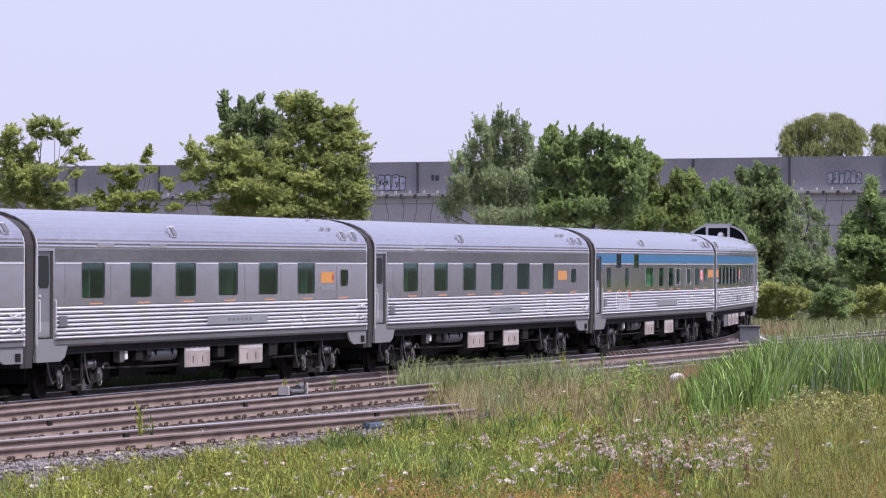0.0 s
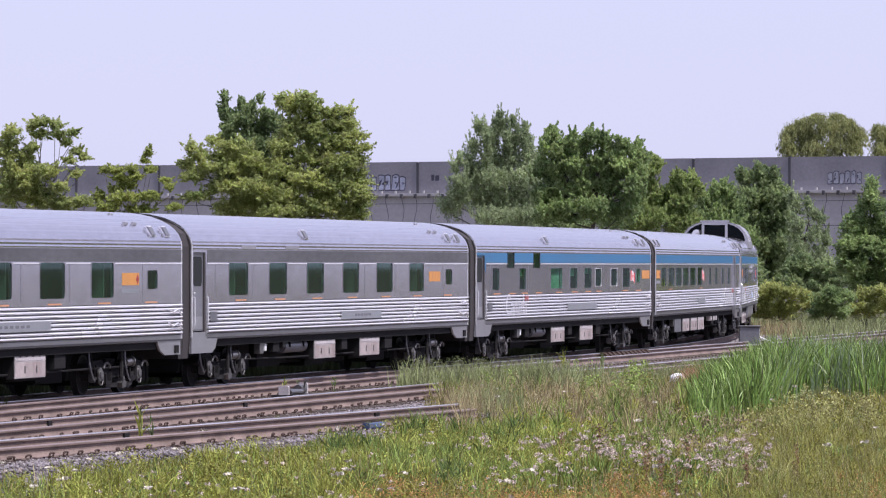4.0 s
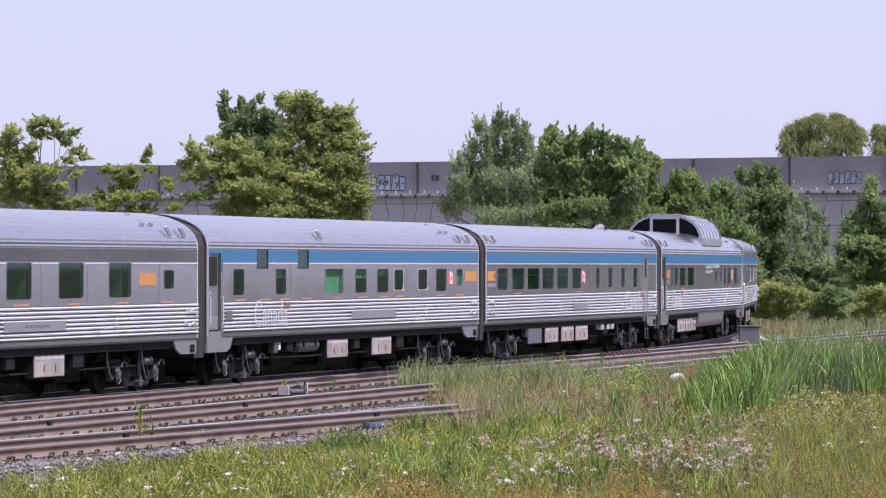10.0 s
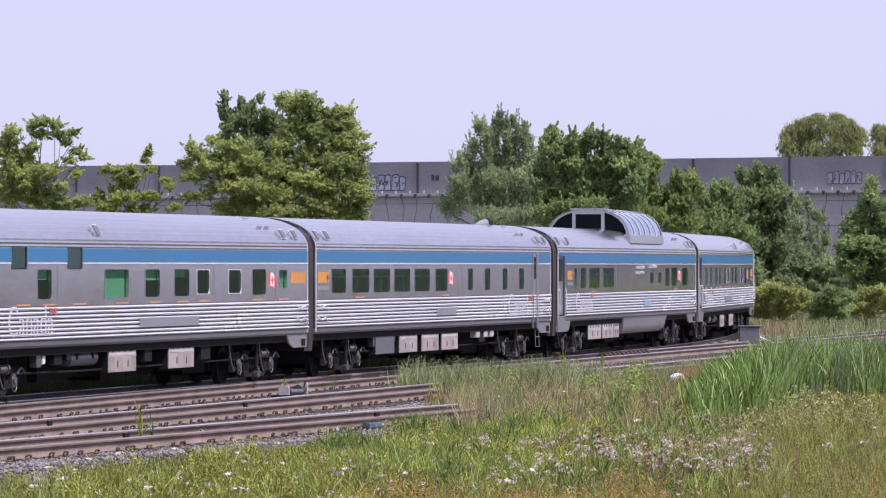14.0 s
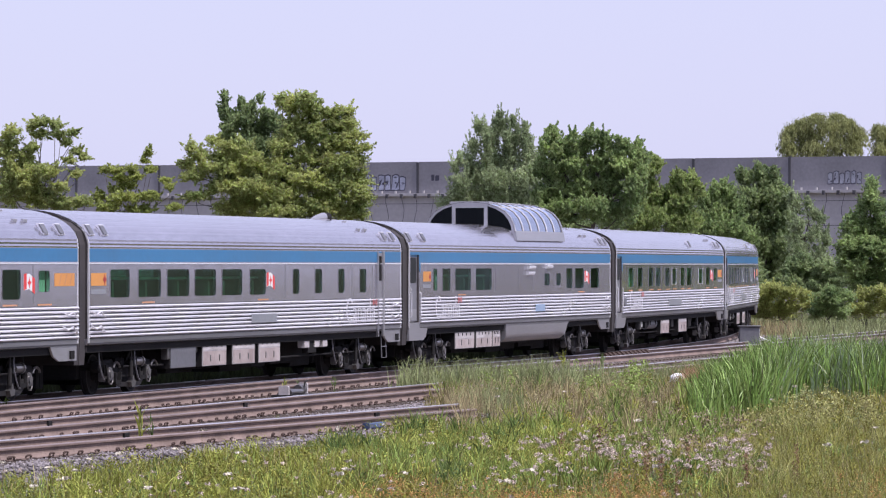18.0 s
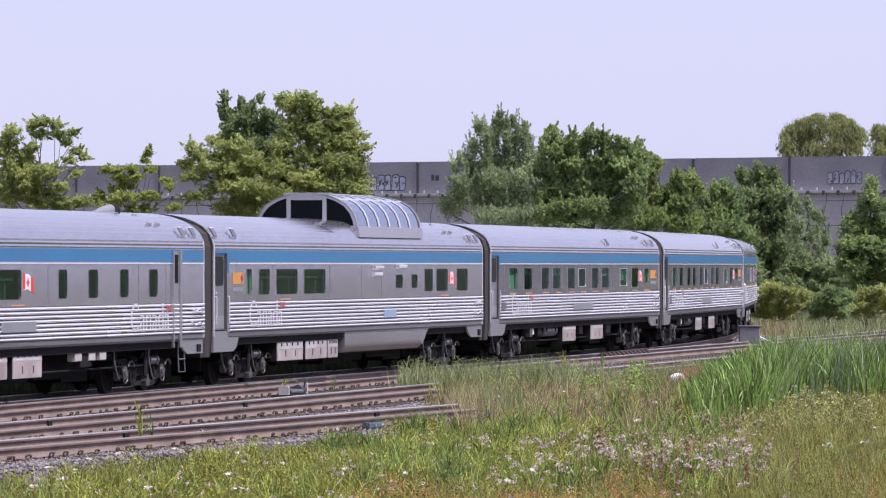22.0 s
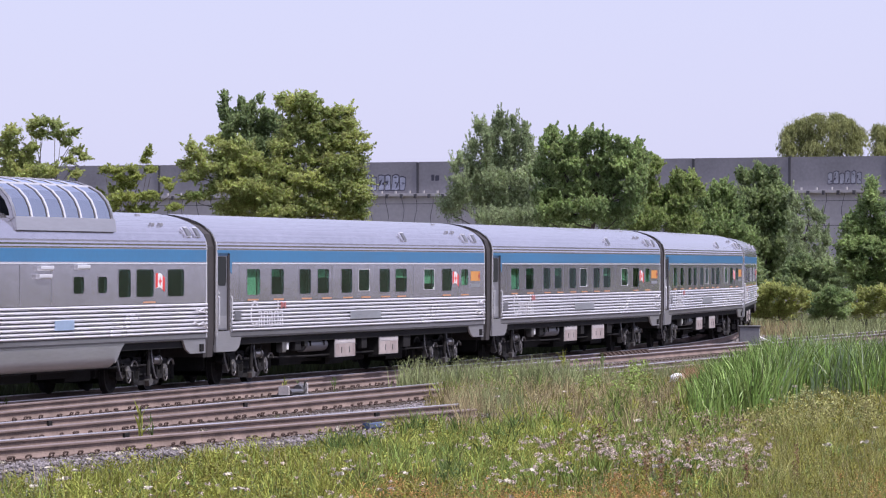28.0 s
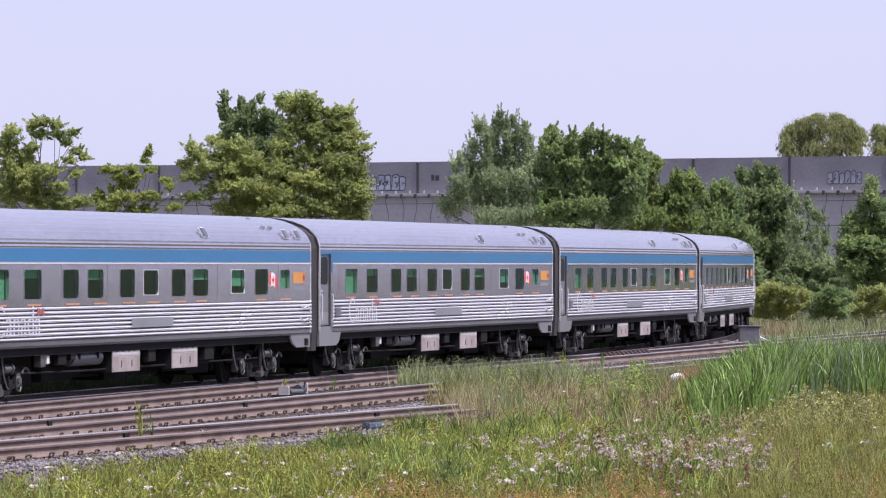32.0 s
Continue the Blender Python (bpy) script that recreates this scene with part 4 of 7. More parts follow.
PALE_PAIR = [(10.75, 12.62, 0.50, 1.10, BOX_PALE), (14.92, 16.78, 0.50, 1.10, BOX_PALE)]
GREY_SLEEPER = style(True, [(3.27, 4.78), (6.50, 7.98), (9.71, 11.19), (12.93, 14.41), (16.11, 17.66), (19.35, 20.83)], [(23.15, 23.85, 2.37, 2.80)],
                     {}, [], [plate(12.71, 16.44)], [3.8, 7.0, 10.2, 13.4, 16.6, 19.8, 23.0], [9.6, 23.5, 24.5], (8.52, 10.40), None, [(21.41, 22.57, False)], None, PALE_PAIR,
                     "stainless steel sleeping car with a dark grey band, moving")
GREY_LEAF = GREY_SLEEPER._replace(logo=[(21.41, 22.57, True)], plates={**GREY_SLEEPER.plates, "plates": [plate(12.0, 16.7)]}, label="stainless steel sleeping car, grey band, leaf emblem, moving")
UPPER_SLEEPER = style(False, [(2.44, 3.29), (5.89, 6.73), (10.16, 11.77), (12.91, 13.94), (15.00, 16.07), (20.96, 22.05)],
                      [(4.34, 5.22, 2.84, 3.30), (7.77, 8.67, 2.84, 3.30), (16.66, 17.58, 2.24, 2.80), (19.08, 20.04, 2.24, 2.80), (23.15, 23.82, 2.34, 2.80)],
                      {(10.16, 11.77): 1.0, (12.91, 13.94): 0.4, (5.89, 6.73): 0.35, (15.00, 16.07): 0.3, (23.15, 23.82): 1.0}, [(16.66, 17.58), (19.08, 20.04)], [plate(12.44, 16.71)],
                      [2.6, 4.6, 6.2, 8.1, 10.9, 13.2, 15.2, 16.8, 21.0, 23.1], [9.67, 23.5, 24.5], (8.55, 10.28), 4.0, [(24.13, 25.38, False)], 22.25, PALE_PAIR,
                      "stainless sleeping car, blue band, staggered upper windows, moving")
DINER = style(False, [(1.81, 3.11), (3.72, 5.30), (5.75, 7.36), (7.78, 9.37), (9.85, 11.42), (12.04, 13.32), (15.61, 16.15), (17.53, 18.14), (19.61, 20.18), (21.61, 22.21)], [],
              {}, [], [plate(12.09, 14.15)], [4.0, 12.7], [0.5, 1.4, 24.0, 24.8], None, 20.2, [(0.55, 1.55, True)], 13.40,
              [(6.36, 8.21, 0.50, 1.05, TANK), (8.73, 10.55, 0.50, 1.10, BOX_PALE), (11.04, 12.81, 0.50, 1.10, BOX_PALE), (13.15, 14.90, 0.50, 1.10, BOX_PALE)],
              "stainless dining car, blue band, row of wide windows, moving")
DOME_CAR = style(False, [(4.02, 4.88), (5.44, 7.22), (7.81, 9.67), (19.29, 20.12), (20.51, 21.72), (22.72, 23.91)], [(3.0, 3.42, 2.2, 2.82), (16.34, 17.02, 2.29, 2.66), (17.93, 18.53, 2.29, 2.66)],
                 {(3.0, 3.42): 1.0}, [], [plate(15.1, 16.3, PLATE_BLUE, "data_plate")], [5.8, 21.0], [0.5, 2.0, 24.2, 24.9], None, 3.1, [(1.92, 2.75, True)], 21.85,
                 [(5.91, 8.10, 0.50, 1.02, BOX_PALE), (8.34, 10.2, 0.50, 1.02, BOX_PALE), (10.3, 11.2, 0.50, 1.02, BOX_PALE)],
                 "stainless dome car, blue band, glazed roof dome, moving")
SLEEPER = style(False, [(2.83, 3.89), (4.81, 5.85), (7.20, 8.18), (8.78, 9.79), (10.92, 11.91), (14.54, 15.53), (16.09, 17.22), (20.91, 21.95)], [(12.54, 13.56, 2.24, 2.80), (19.01, 20.07, 2.24, 2.80), (23.0, 23.76, 2.34, 2.80)],
                {(2.83, 3.89): 1.0, (4.81, 5.85): 0.3, (8.78, 9.79): 0.35, (16.09, 17.22): 0.4, (19.01, 20.07): 0.7, (23.0, 23.76): 1.0}, [(12.54, 13.56), (19.01, 20.07)], [plate(11.65, 14.54)],
                [2.9, 5.0, 7.4, 9.2, 11.1, 12.8, 14.7, 16.3, 21.0, 23.0], [17.0, 23.5, 24.5], (8.43, 10.35), 2.97, [(24.07, 25.10, True)], 22.05, PALE_PAIR,
                "stainless sleeping car, blue band, paired narrow windows, moving")


def add_dome(car):
    """The glazed dome over the roof, with a flat front of three panes."""
    X = lambda u: u - HALF
    sec = [(1.42, 3.94), (1.37, 4.16), (1.28, 4.36), (1.11, 4.55), (0.86, 4.69), (0.58, 4.78), (0.3, 4.825), (0.0, 4.84)]
    full = [(-y, z) for y, z in sec] + [(y, z) for y, z in reversed(sec[:-1])]
    u0, u1, bays = 13.0, 19.15, 6
    w = (u1 - u0) / bays
    dome = part("dome", Build().prism([(-1.47, 3.66), (1.47, 3.66), (1.43, 3.95), (-1.43, 3.95)], X(u0 - 0.05), X(u1 + 0.12)), STEEL, car, "glazed observation dome on the roof")
    for k in range(bays + 1):
        r = Build()
        x = X(u0 + k * w)
        for half in (full,):
            inner = [(y * 0.96, z - 0.05) for y, z in half]
            for (a, b), (c, d) in zip(zip(half, inner), zip(half[1:], inner[1:])):
                r.add([(x + dx, *p) for dx in (-0.045, 0.045) for p in (a, c, d, b)], [(0, 1, 2, 3), (4, 7, 6, 5), (0, 4, 5, 1), (2, 6, 7, 3), (1, 5, 6, 2), (0, 3, 7, 4)])
        part("dome_rib", r, STEEL_BRIGHT, dome, "bright steel rib", weld=True)
        # dark strips stand in for thin shadow lines along each rib
        seal = Build()
        for (y0, z0), (y1, z1) in zip(full, full[1:]):
            seal.add([(x + dx, yy * 0.988, zz - 0.010 - dz) for dz in (0, 0.012) for dx, yy, zz in ((-0.10, y0, z0), (0.10, y0, z0), (0.10, y1, z1), (-0.10, y1, z1))], [(0, 1, 2, 3), (4, 7, 6, 5), (0, 4, 5, 1), (1, 5, 6, 2), (2, 6, 7, 3), (3, 7, 4, 0)])
        part("rib_shadow_strip", seal, RUBBER, dome, "dark strip for the shadow line beside the rib", weld=True)
    for lo, hi in ((0, 0), (4, 4), (7, 7)):
        for s in (-1, 1):
            y, z = sec[lo]
            part("dome_rail", Build().box(X(u0), X(u1), *ys(s, y - 0.05, y + 0.004) if y > 0.1 else (-0.05, 0.05), z - 0.04, z + 0.012), STEEL_BRIGHT, dome)
    for k in range(bays):
        xa, xb = X(u0 + k * w + 0.035), X(u0 + (k + 1) * w - 0.035)
        for s in (-1, 1):
            for i0, i1 in ((0, 4), (4, 7)):
                seg = [(s * y * 0.985, z - 0.015) for y, z in sec[i0:i1 + 1]]
                b = Build()
                for (y0, z0), (y1, z1) in zip(seg, seg[1:]):
                    b.add([(xa, y0, z0), (xb, y0, z0), (xb, y1, z1), (xa, y1, z1)], [(0, 1, 2, 3)])
                part("dome_pane", b, DOME_SIDE, dome, "curved smoky glass pane", smooth=True)
    # front and rear faces: three panes each
    for x, d in ((X(u0 - 0.02), -1), (X(u1 + 0.02), 1)):
        face = Build()
        for cut in (-0.5, 0.5):
            face.box(x - 0.06, x + 0.06, cut - 0.055, cut + 0.055, 3.9, 4.80)
        face.box(x - 0.062, x + 0.062, -0.5, 0.5, 4.65, 4.80).box(x - 0.064, x + 0.064, -1.36, 1.36, 3.92, 3.96)
        ring = full
        inner = [(y * 0.94, z - 0.07) for y, z in ring]
        for (a, b), (c, e) in zip(zip(ring, inner), zip(ring[1:], inner[1:])):
            face.add([(x + dx, *p) for dx in (-0.07, 0.07) for p in (a, c, e, b)], [(0, 1, 2, 3), (4, 7, 6, 5), (0, 4, 5, 1), (2, 6, 7, 3), (1, 5, 6, 2), (0, 3, 7, 4)])
        face.box(x - 0.08, x + 0.3 * (1 if d < 0 else -1) if d < 0 else x + 0.08, -0.62, 0.62, 4.78, 4.845) if d < 0 else None
        part("dome_front" if d < 0 else "dome_back", face, STEEL, dome, "bright frame of the dome's end", weld=True)
        part("dome_pane", Build().prism([(y * 0.955, z - 0.06) for y, z in full], x - 0.01, x + 0.01), DOME_GLASS, dome, "dark flat end pane")
    part("dome_interior", Build().box(X(u0 + 0.1), X(u1 - 0.1), -1.28, 1.28, 3.98, 4.16), DARKROOM, dome, "dark block for the unlit dome interior")
    half = [(y, z, (0.01 + 0.13 * math.exp(-((y - 1.28) / 0.5) ** 2)) * min(1.0, (1.475 - y) / 0.13)) for y, z in ROOF[2:]]
    half = [(-y, z, k) for y, z, k in half] + [(y, z, k) for y, z, k in reversed(half[:-1])]
    n = len(half)
    rows = [[(X(u0 - 2.3 + 2.27 * t), y, z - 0.012 + (k + 0.012) * t * t * (3 - 2 * t)) for y, z, k in half] for t in (i / 8 for i in range(9))]
    fair = Build().add([p for row in rows for p in row], [(k * n + i, k * n + i + 1, (k + 1) * n + i + 1, (k + 1) * n + i) for k in range(8) for i in range(n - 1)])
    part("dome_fairing", fair, STEEL_ROOF, dome, "sloping fairing before the dome", smooth=True)
    part("belly_tank", Build().prism([(-1.46, 1.17)] + [(-1.46 + 0.24 * (1 - math.cos(k * math.pi / 12)), 0.86 - 0.25 * math.sin(k * math.pi / 12)) for k in range(7)] + [(1.46 - 0.24 * (1 - math.cos(k * math.pi / 12)), 0.86 - 0.25 * math.sin(k * math.pi / 12)) for k in range(6, -1, -1)] + [(1.46, 1.17)], X(11.6), X(19.2)), STEEL, car, "smooth silver belly under the dome", smooth=True)
    both(lambda s: part("belly_corner", Build().prism([(X(19.2), 0.72), (X(19.42), 0.86), (X(19.6), 1.02), (X(19.9), 1.17), (X(19.2), 1.17)], *ys(s, 1.40, 1.46), "y"), STEEL, car, "curved corner of the belly"))
    part("access_panel", Build().box(X(10.19), X(12.07), -SIDE - 0.006, -SIDE - 0.001, 2.18, 2.86), STEEL_DULL, car, "plain access panel")
    for u, z in ((14.1, 2.84), (14.0, 2.66), (16.4, 2.86)):
        part("side_vent", Build().cyl((-SIDE - 0.04, z), 0.05, X(u), X(u + 0.8), "x", 10).box(X(u), X(u + 0.8), -SIDE - 0.09, -SIDE - 0.001, z, z + 0.06, 0.01), STEEL_BRIGHT, car, "small hooded side vent")


TRAIN = []
PLAN = [(-3, GREY_LEAF), (-2, GREY_LEAF), (-1, GREY_SLEEPER), (0, UPPER_SLEEPER), (1, DINER), (2, DOME_CAR), (3, SLEEPER), (4, SLEEPER), (5, SLEEPER), (6, SLEEPER), (7, SLEEPER)]
models = {}
for number, st in PLAN:
    if st.label in models:
        car = copy_thing(models[st.label], pose(0, 0, 0))
    else:
        car = train_car(st, dome=st is DOME_CAR, door_rear=st is DINER)
        if st is DOME_CAR:
            add_dome(car)
        if st is DINER:
            b = Build().tube([(21.7 - HALF, -0.1, 4.10), (22.3 - HALF, -0.1, 4.17), (22.9 - HALF, -0.1, 4.20)], 0.05, 12, 0.13).box(21.6 - HALF, 23.6 - HALF, -0.25, 0.25, 4.10, 4.15)
            fan = part("exhaust_fan", b, STEEL, car, "bright roof exhaust with a dark mouth", smooth=True)
            part("fan_mouth", Build().tube([(22.86 - HALF, -0.1, 4.20), (23.0 - HALF, -0.12, 4.20), (23.14 - HALF, -0.15, 4.19)], 0.12, 12, 0.14), BLACK, fan)
        models[st.label] = car
    TRAIN.append((number, car))


def car_pose(number, t):
    s = GAP0 + (number + 0.5) * PITCH - travelled(t)
    x0, y0, _ = on_line(s - 9.07)
    x1, y1, _ = on_line(s + 9.07)
    return pose((x0 + x1) / 2, (y0 + y1) / 2, 0, 0, 0, math.degrees(math.atan2(y1 - y0, x1 - x0)))


def motions():
    """The train rolls in along the curve; its trucks follow the bend and its wheels turn."""
    times = [i * 0.5 for i in range(65)]
    for number, car in TRAIN:
        walk(car, [(t, car_pose(number, t)) for t in times])
        for tr in [o for o in car.children if o.name.startswith("truck")]:
            dx = tr.matrix_basis.translation.x
            rows = []
            for i in range(17):
                t = i * 2.0
                s = GAP0 + (number + 0.5) * PITCH - travelled(t)
                yaw = 90 - math.degrees(on_line(s + dx)[2]) - math.degrees(car_pose(number, t).to_euler().z)
                rows.append((t, pose(dx, 0, 0, 0, 0, (yaw + 180) % 360 - 180)))
            walk(tr, rows)
            for ws in [o for o in tr.children if o.name.startswith("wheelset")]:
                wx = ws.matrix_basis.translation.x
                spin = [min(32.0, i * 4 / 30) for i in range(241)]
                walk(ws, [(t, pose(wx, 0, 0.457, 0, -math.degrees(travelled(t) / 0.457), 0)) for t in spin])

# ---- trees and shrubs ----
def leaf_material(name, color, tint, rough=0.55, thin=0.45, vary=(0.62, 1.38), spec=0.3, hue=0.015):
    return material(name, color, rough, 0, 0.35, 3.5, tint=tint, per="leaf", spec=spec, thin=thin, vary=vary, hue=hue)


LEAF_MAPLE = leaf_material("olive_green_leaves", (0.37, 0.475, 0.17), (0.68, 0.70, 0.285), thin=0.65, hue=0.02)
LEAF_DARK = leaf_material("dark_green_leaves", (0.25, 0.375, 0.15), (0.54, 0.65, 0.28), thin=0.6)
LEAF_DEEP = leaf_material("deep_green_leaves", (0.225, 0.325, 0.15), (0.47, 0.56, 0.26), thin=0.6)
LEAF_POPLAR = leaf_material("silvery_green_leaves", (0.32, 0.41, 0.215), (0.60, 0.68, 0.41), thin=0.62)
LEAF_YELLOW = leaf_material("yellow_green_leaves", (0.30, 0.38, 0.10), (0.52, 0.56, 0.17), thin=0.55)
LEAF_FRESH = leaf_material("mid_green_leaves", (0.28, 0.40, 0.13), (0.54, 0.62, 0.24), thin=0.6)
LEAF_BANK = leaf_material("bright_verge_leaves", (0.44, 0.50, 0.16), (0.70, 0.72, 0.28), thin=0.6)
LEAF_WILLOW = leaf_material("willow_leaves", (0.35, 0.38, 0.16), (0.52, 0.54, 0.25), thin=0.5)


def crown_mesh(name, lobes, rng, per_m2, leaf, mat, depth, droop=0.0, tuft=0.45, rise=0.4, fill=0.4):
    """Leafy sprays that stand out of uneven lobes, each a small branch end with its leaves; every leaf is one small quad."""
    base, axes, reach, slender = [], [], [], []
    for dx, z, rx, rz in lobes:
        size = np.array([rx, min(depth, max(rx, rz)) * 0.9, rz])
        c = np.array([dx, rng.uniform(-1, 1) * min(0.9, 0.2 + 0.6 * rx), z])
        n = int(per_m2 * (rx + 0.12) * (rz + 0.12) * 3.2) + 5
        d = rng.normal(size=(n, 3)) + np.array([0, -0.3, 0.15])
        d /= np.linalg.norm(d, axis=1)[:, None]
        length = tuft * rng.uniform(0.6, 1.3, n)
        r = rng.uniform(0.25, 1.0, n) ** 0.5
        base.append(c + d * r[:, None] * np.maximum(size - 0.22 * tuft, 0.45 * size))
        a = d * 0.9 + rng.normal(size=(n, 3)) * 0.35 + np.array([0, 0, rise - 4.0 * droop])
        axes.append(a / np.linalg.norm(a, axis=1)[:, None])
        reach.append(np.minimum(length, 0.25 + 0.9 * (rx + rz)))
        m = max(2, n // 7)                         # thin shoots that break the outline
        d = rng.normal(size=(m, 3)) * np.array([1, 0.5, 0.9]) + np.array([0, -0.2, 0.3])
        d /= np.linalg.norm(d, axis=1)[:, None]
        a = d * 0.8 + np.array([0, 0, rise - 4.0 * droop])
        a /= np.linalg.norm(a, axis=1)[:, None]
        base.append(c + d * size + a * 0.25 * tuft)
        axes.append(a)
        reach.append(tuft * rng.uniform(0.7, 1.3, m))
        slender.append(len(reach) - 1)
        if rz > 0.33 or fill > 0.75:                              # looser growth that closes the gaps behind the lobes
            m = int(n * fill)
            d = rng.normal(size=(m, 3))
            d *= (rng.uniform(0.1, 1.0, m) ** 0.45 / np.linalg.norm(d, axis=1))[:, None]
            base.append(c + np.array([0, 0.5 + 0.4 * rx, -0.35 * rz]) + d * (size * 1.2 + 0.05))
            a = d + rng.normal(size=(m, 3)) * 0.5 + np.array([0, -0.3, rise - 4.0 * droop])
            axes.append(a / np.linalg.norm(a, axis=1)[:, None])
            reach.append(tuft * rng.uniform(0.8, 1.5, m))
    thick = np.concatenate([np.full(len(q), 0.4 if i in slender else 1.0) for i, q in enumerate(reach)])
    base, axes, reach = np.concatenate(base), np.concatenate(axes), np.concatenate(reach)
    k = 46
    base, axes, reach = np.repeat(base, k, axis=0), np.repeat(axes, k, axis=0), np.repeat(reach, k)[:, None]
    n = len(base)
    t = rng.uniform(0, 1, n)[:, None]
    wide = reach * (0.38 - 0.31 * t) if rise < 0.7 else reach * (0.19 - 0.15 * t)
    wide *= np.repeat(thick, k)[:, None] * (0.6 if droop > 0.2 else 1)
    pos = base + axes * reach * (t - 0.45) + rng.normal(size=(n, 3)) * wide * np.array([1, 1, 0.6])
    pos[:, 2] -= droop * 2.0 * t[:, 0] ** 2
    nrm = axes * 0.3 + rng.normal(size=(n, 3)) * 0.6 + np.array([0.15, -0.45, 0.5])
    u = np.cross(nrm, rng.normal(size=(n, 3)))
    if droop > 0.2:                                # hanging strands of narrow leaves
        u = rng.normal(size=(n, 3)) * 0.3 + np.array([0, 0, 1.0])
    elif rise > 0.6:
        u = u / np.linalg.norm(u, axis=1)[:, None] * 0.7 + np.array([0, 0, 0.8])
    u /= np.linalg.norm(u, axis=1)[:, None]
    w = np.cross(nrm, u)
    w /= np.linalg.norm(w, axis=1)[:, None]
    slim = 0.28 if droop > 0.2 else 0.55
    s = leaf * rng.uniform(0.55, 1.25, size=n)[:, None]
    v = np.stack([pos - u * s, pos + w * s * slim, pos + u * s, pos - w * s * slim], axis=1).reshape(-1, 3)
    return raw_mesh(name, v, np.arange(4 * n).reshape(-1, 4), mat)


def tree(name, place, lobes, mat, label, seed, per_m2=9.0, leaf=0.13, depth=4.0, trunk=0.18, category="tree", droop=0.0, tuft=0.45, rise=0.4, fill=0.4):
    rng = np.random.default_rng(seed)
    ob = new(name)
    ob.location = (place[0], place[1], GROUND_Z)
    tagged(ob, label, category)
    top = max(z for _, z, _, _ in lobes)
    b = Build()
    spine = [(0.25 * math.sin(i * 1.7 + seed), 0.2 * math.cos(i * 1.3), top * 0.8 * i / 5 - (0.1 if i == 0 else 0)) for i in range(6)]
    b.tube(spine, trunk, 8, trunk * 0.25)
    part("trunk", b, BARK, ob, "grey-brown trunk", at=pose(0, 0.7, 0))
    for dx, z, rx, rz in lobes:
        k = min(max(z - rz - 0.6, 0.25 * top), 0.62 * top) / (0.8 * top) * 5
        i = min(int(k), 4)
        p0 = Vector(spine[i]).lerp(Vector(spine[i + 1]), k - i)
        p1 = Vector((dx, rng.uniform(-0.4, 0.4) * rx, z + 0.4 * rz))
        p1.z -= 0.5
        mid = p0.lerp(p1, 0.5) + Vector((rng.uniform(-0.14, 0.14), 0, -0.12)) * (p1 - p0).length
        part("limb", Build().tube([p0, mid, p1], trunk * 0.25, 6, 0.015), BARK, ob, at=pose(0, 0.7, 0))
    part("crown", crown_mesh("crown", lobes, rng, per_m2, leaf, mat, depth, droop, tuft, rise, fill), None, ob, "uneven leafy crown", kind="stuff")
    return ob


WOOD = []
WOOD.append(tree("leafy_tree", (-10.99, 257), [(-1.37, 12.81, 0.16, 0.38), (-1.37, 12.08, 0.26, 0.38), (-0.38, 12.4, 0.22, 0.38), (-0.96, 11.66, 0.42, 0.45), (0.16, 12.24, 0.32, 0.38), (0.64, 12.68, 0.16, 0.32), (0.96, 11.85, 0.35, 0.35), (-0.32, 11.44, 0.7, 0.58), (-1.12, 10.96, 0.51, 0.48), (0.48, 10.96, 0.77, 0.7), (-1.41, 10.45, 0.48, 0.29), (0.0, 10.16, 1.09, 0.58), (1.12, 9.94, 0.89, 0.7), (1.6, 10.96, 0.58, 0.83), (1.28, 11.53, 0.42, 0.58), (-0.64, 9.2, 1.28, 0.8), (0.96, 8.08, 1.92, 1.12)],
     LEAF_DEEP, "dark green tree with upright tips behind the maple", 2, leaf=0.075, trunk=0.2, per_m2=30, tuft=0.42, rise=0.9))
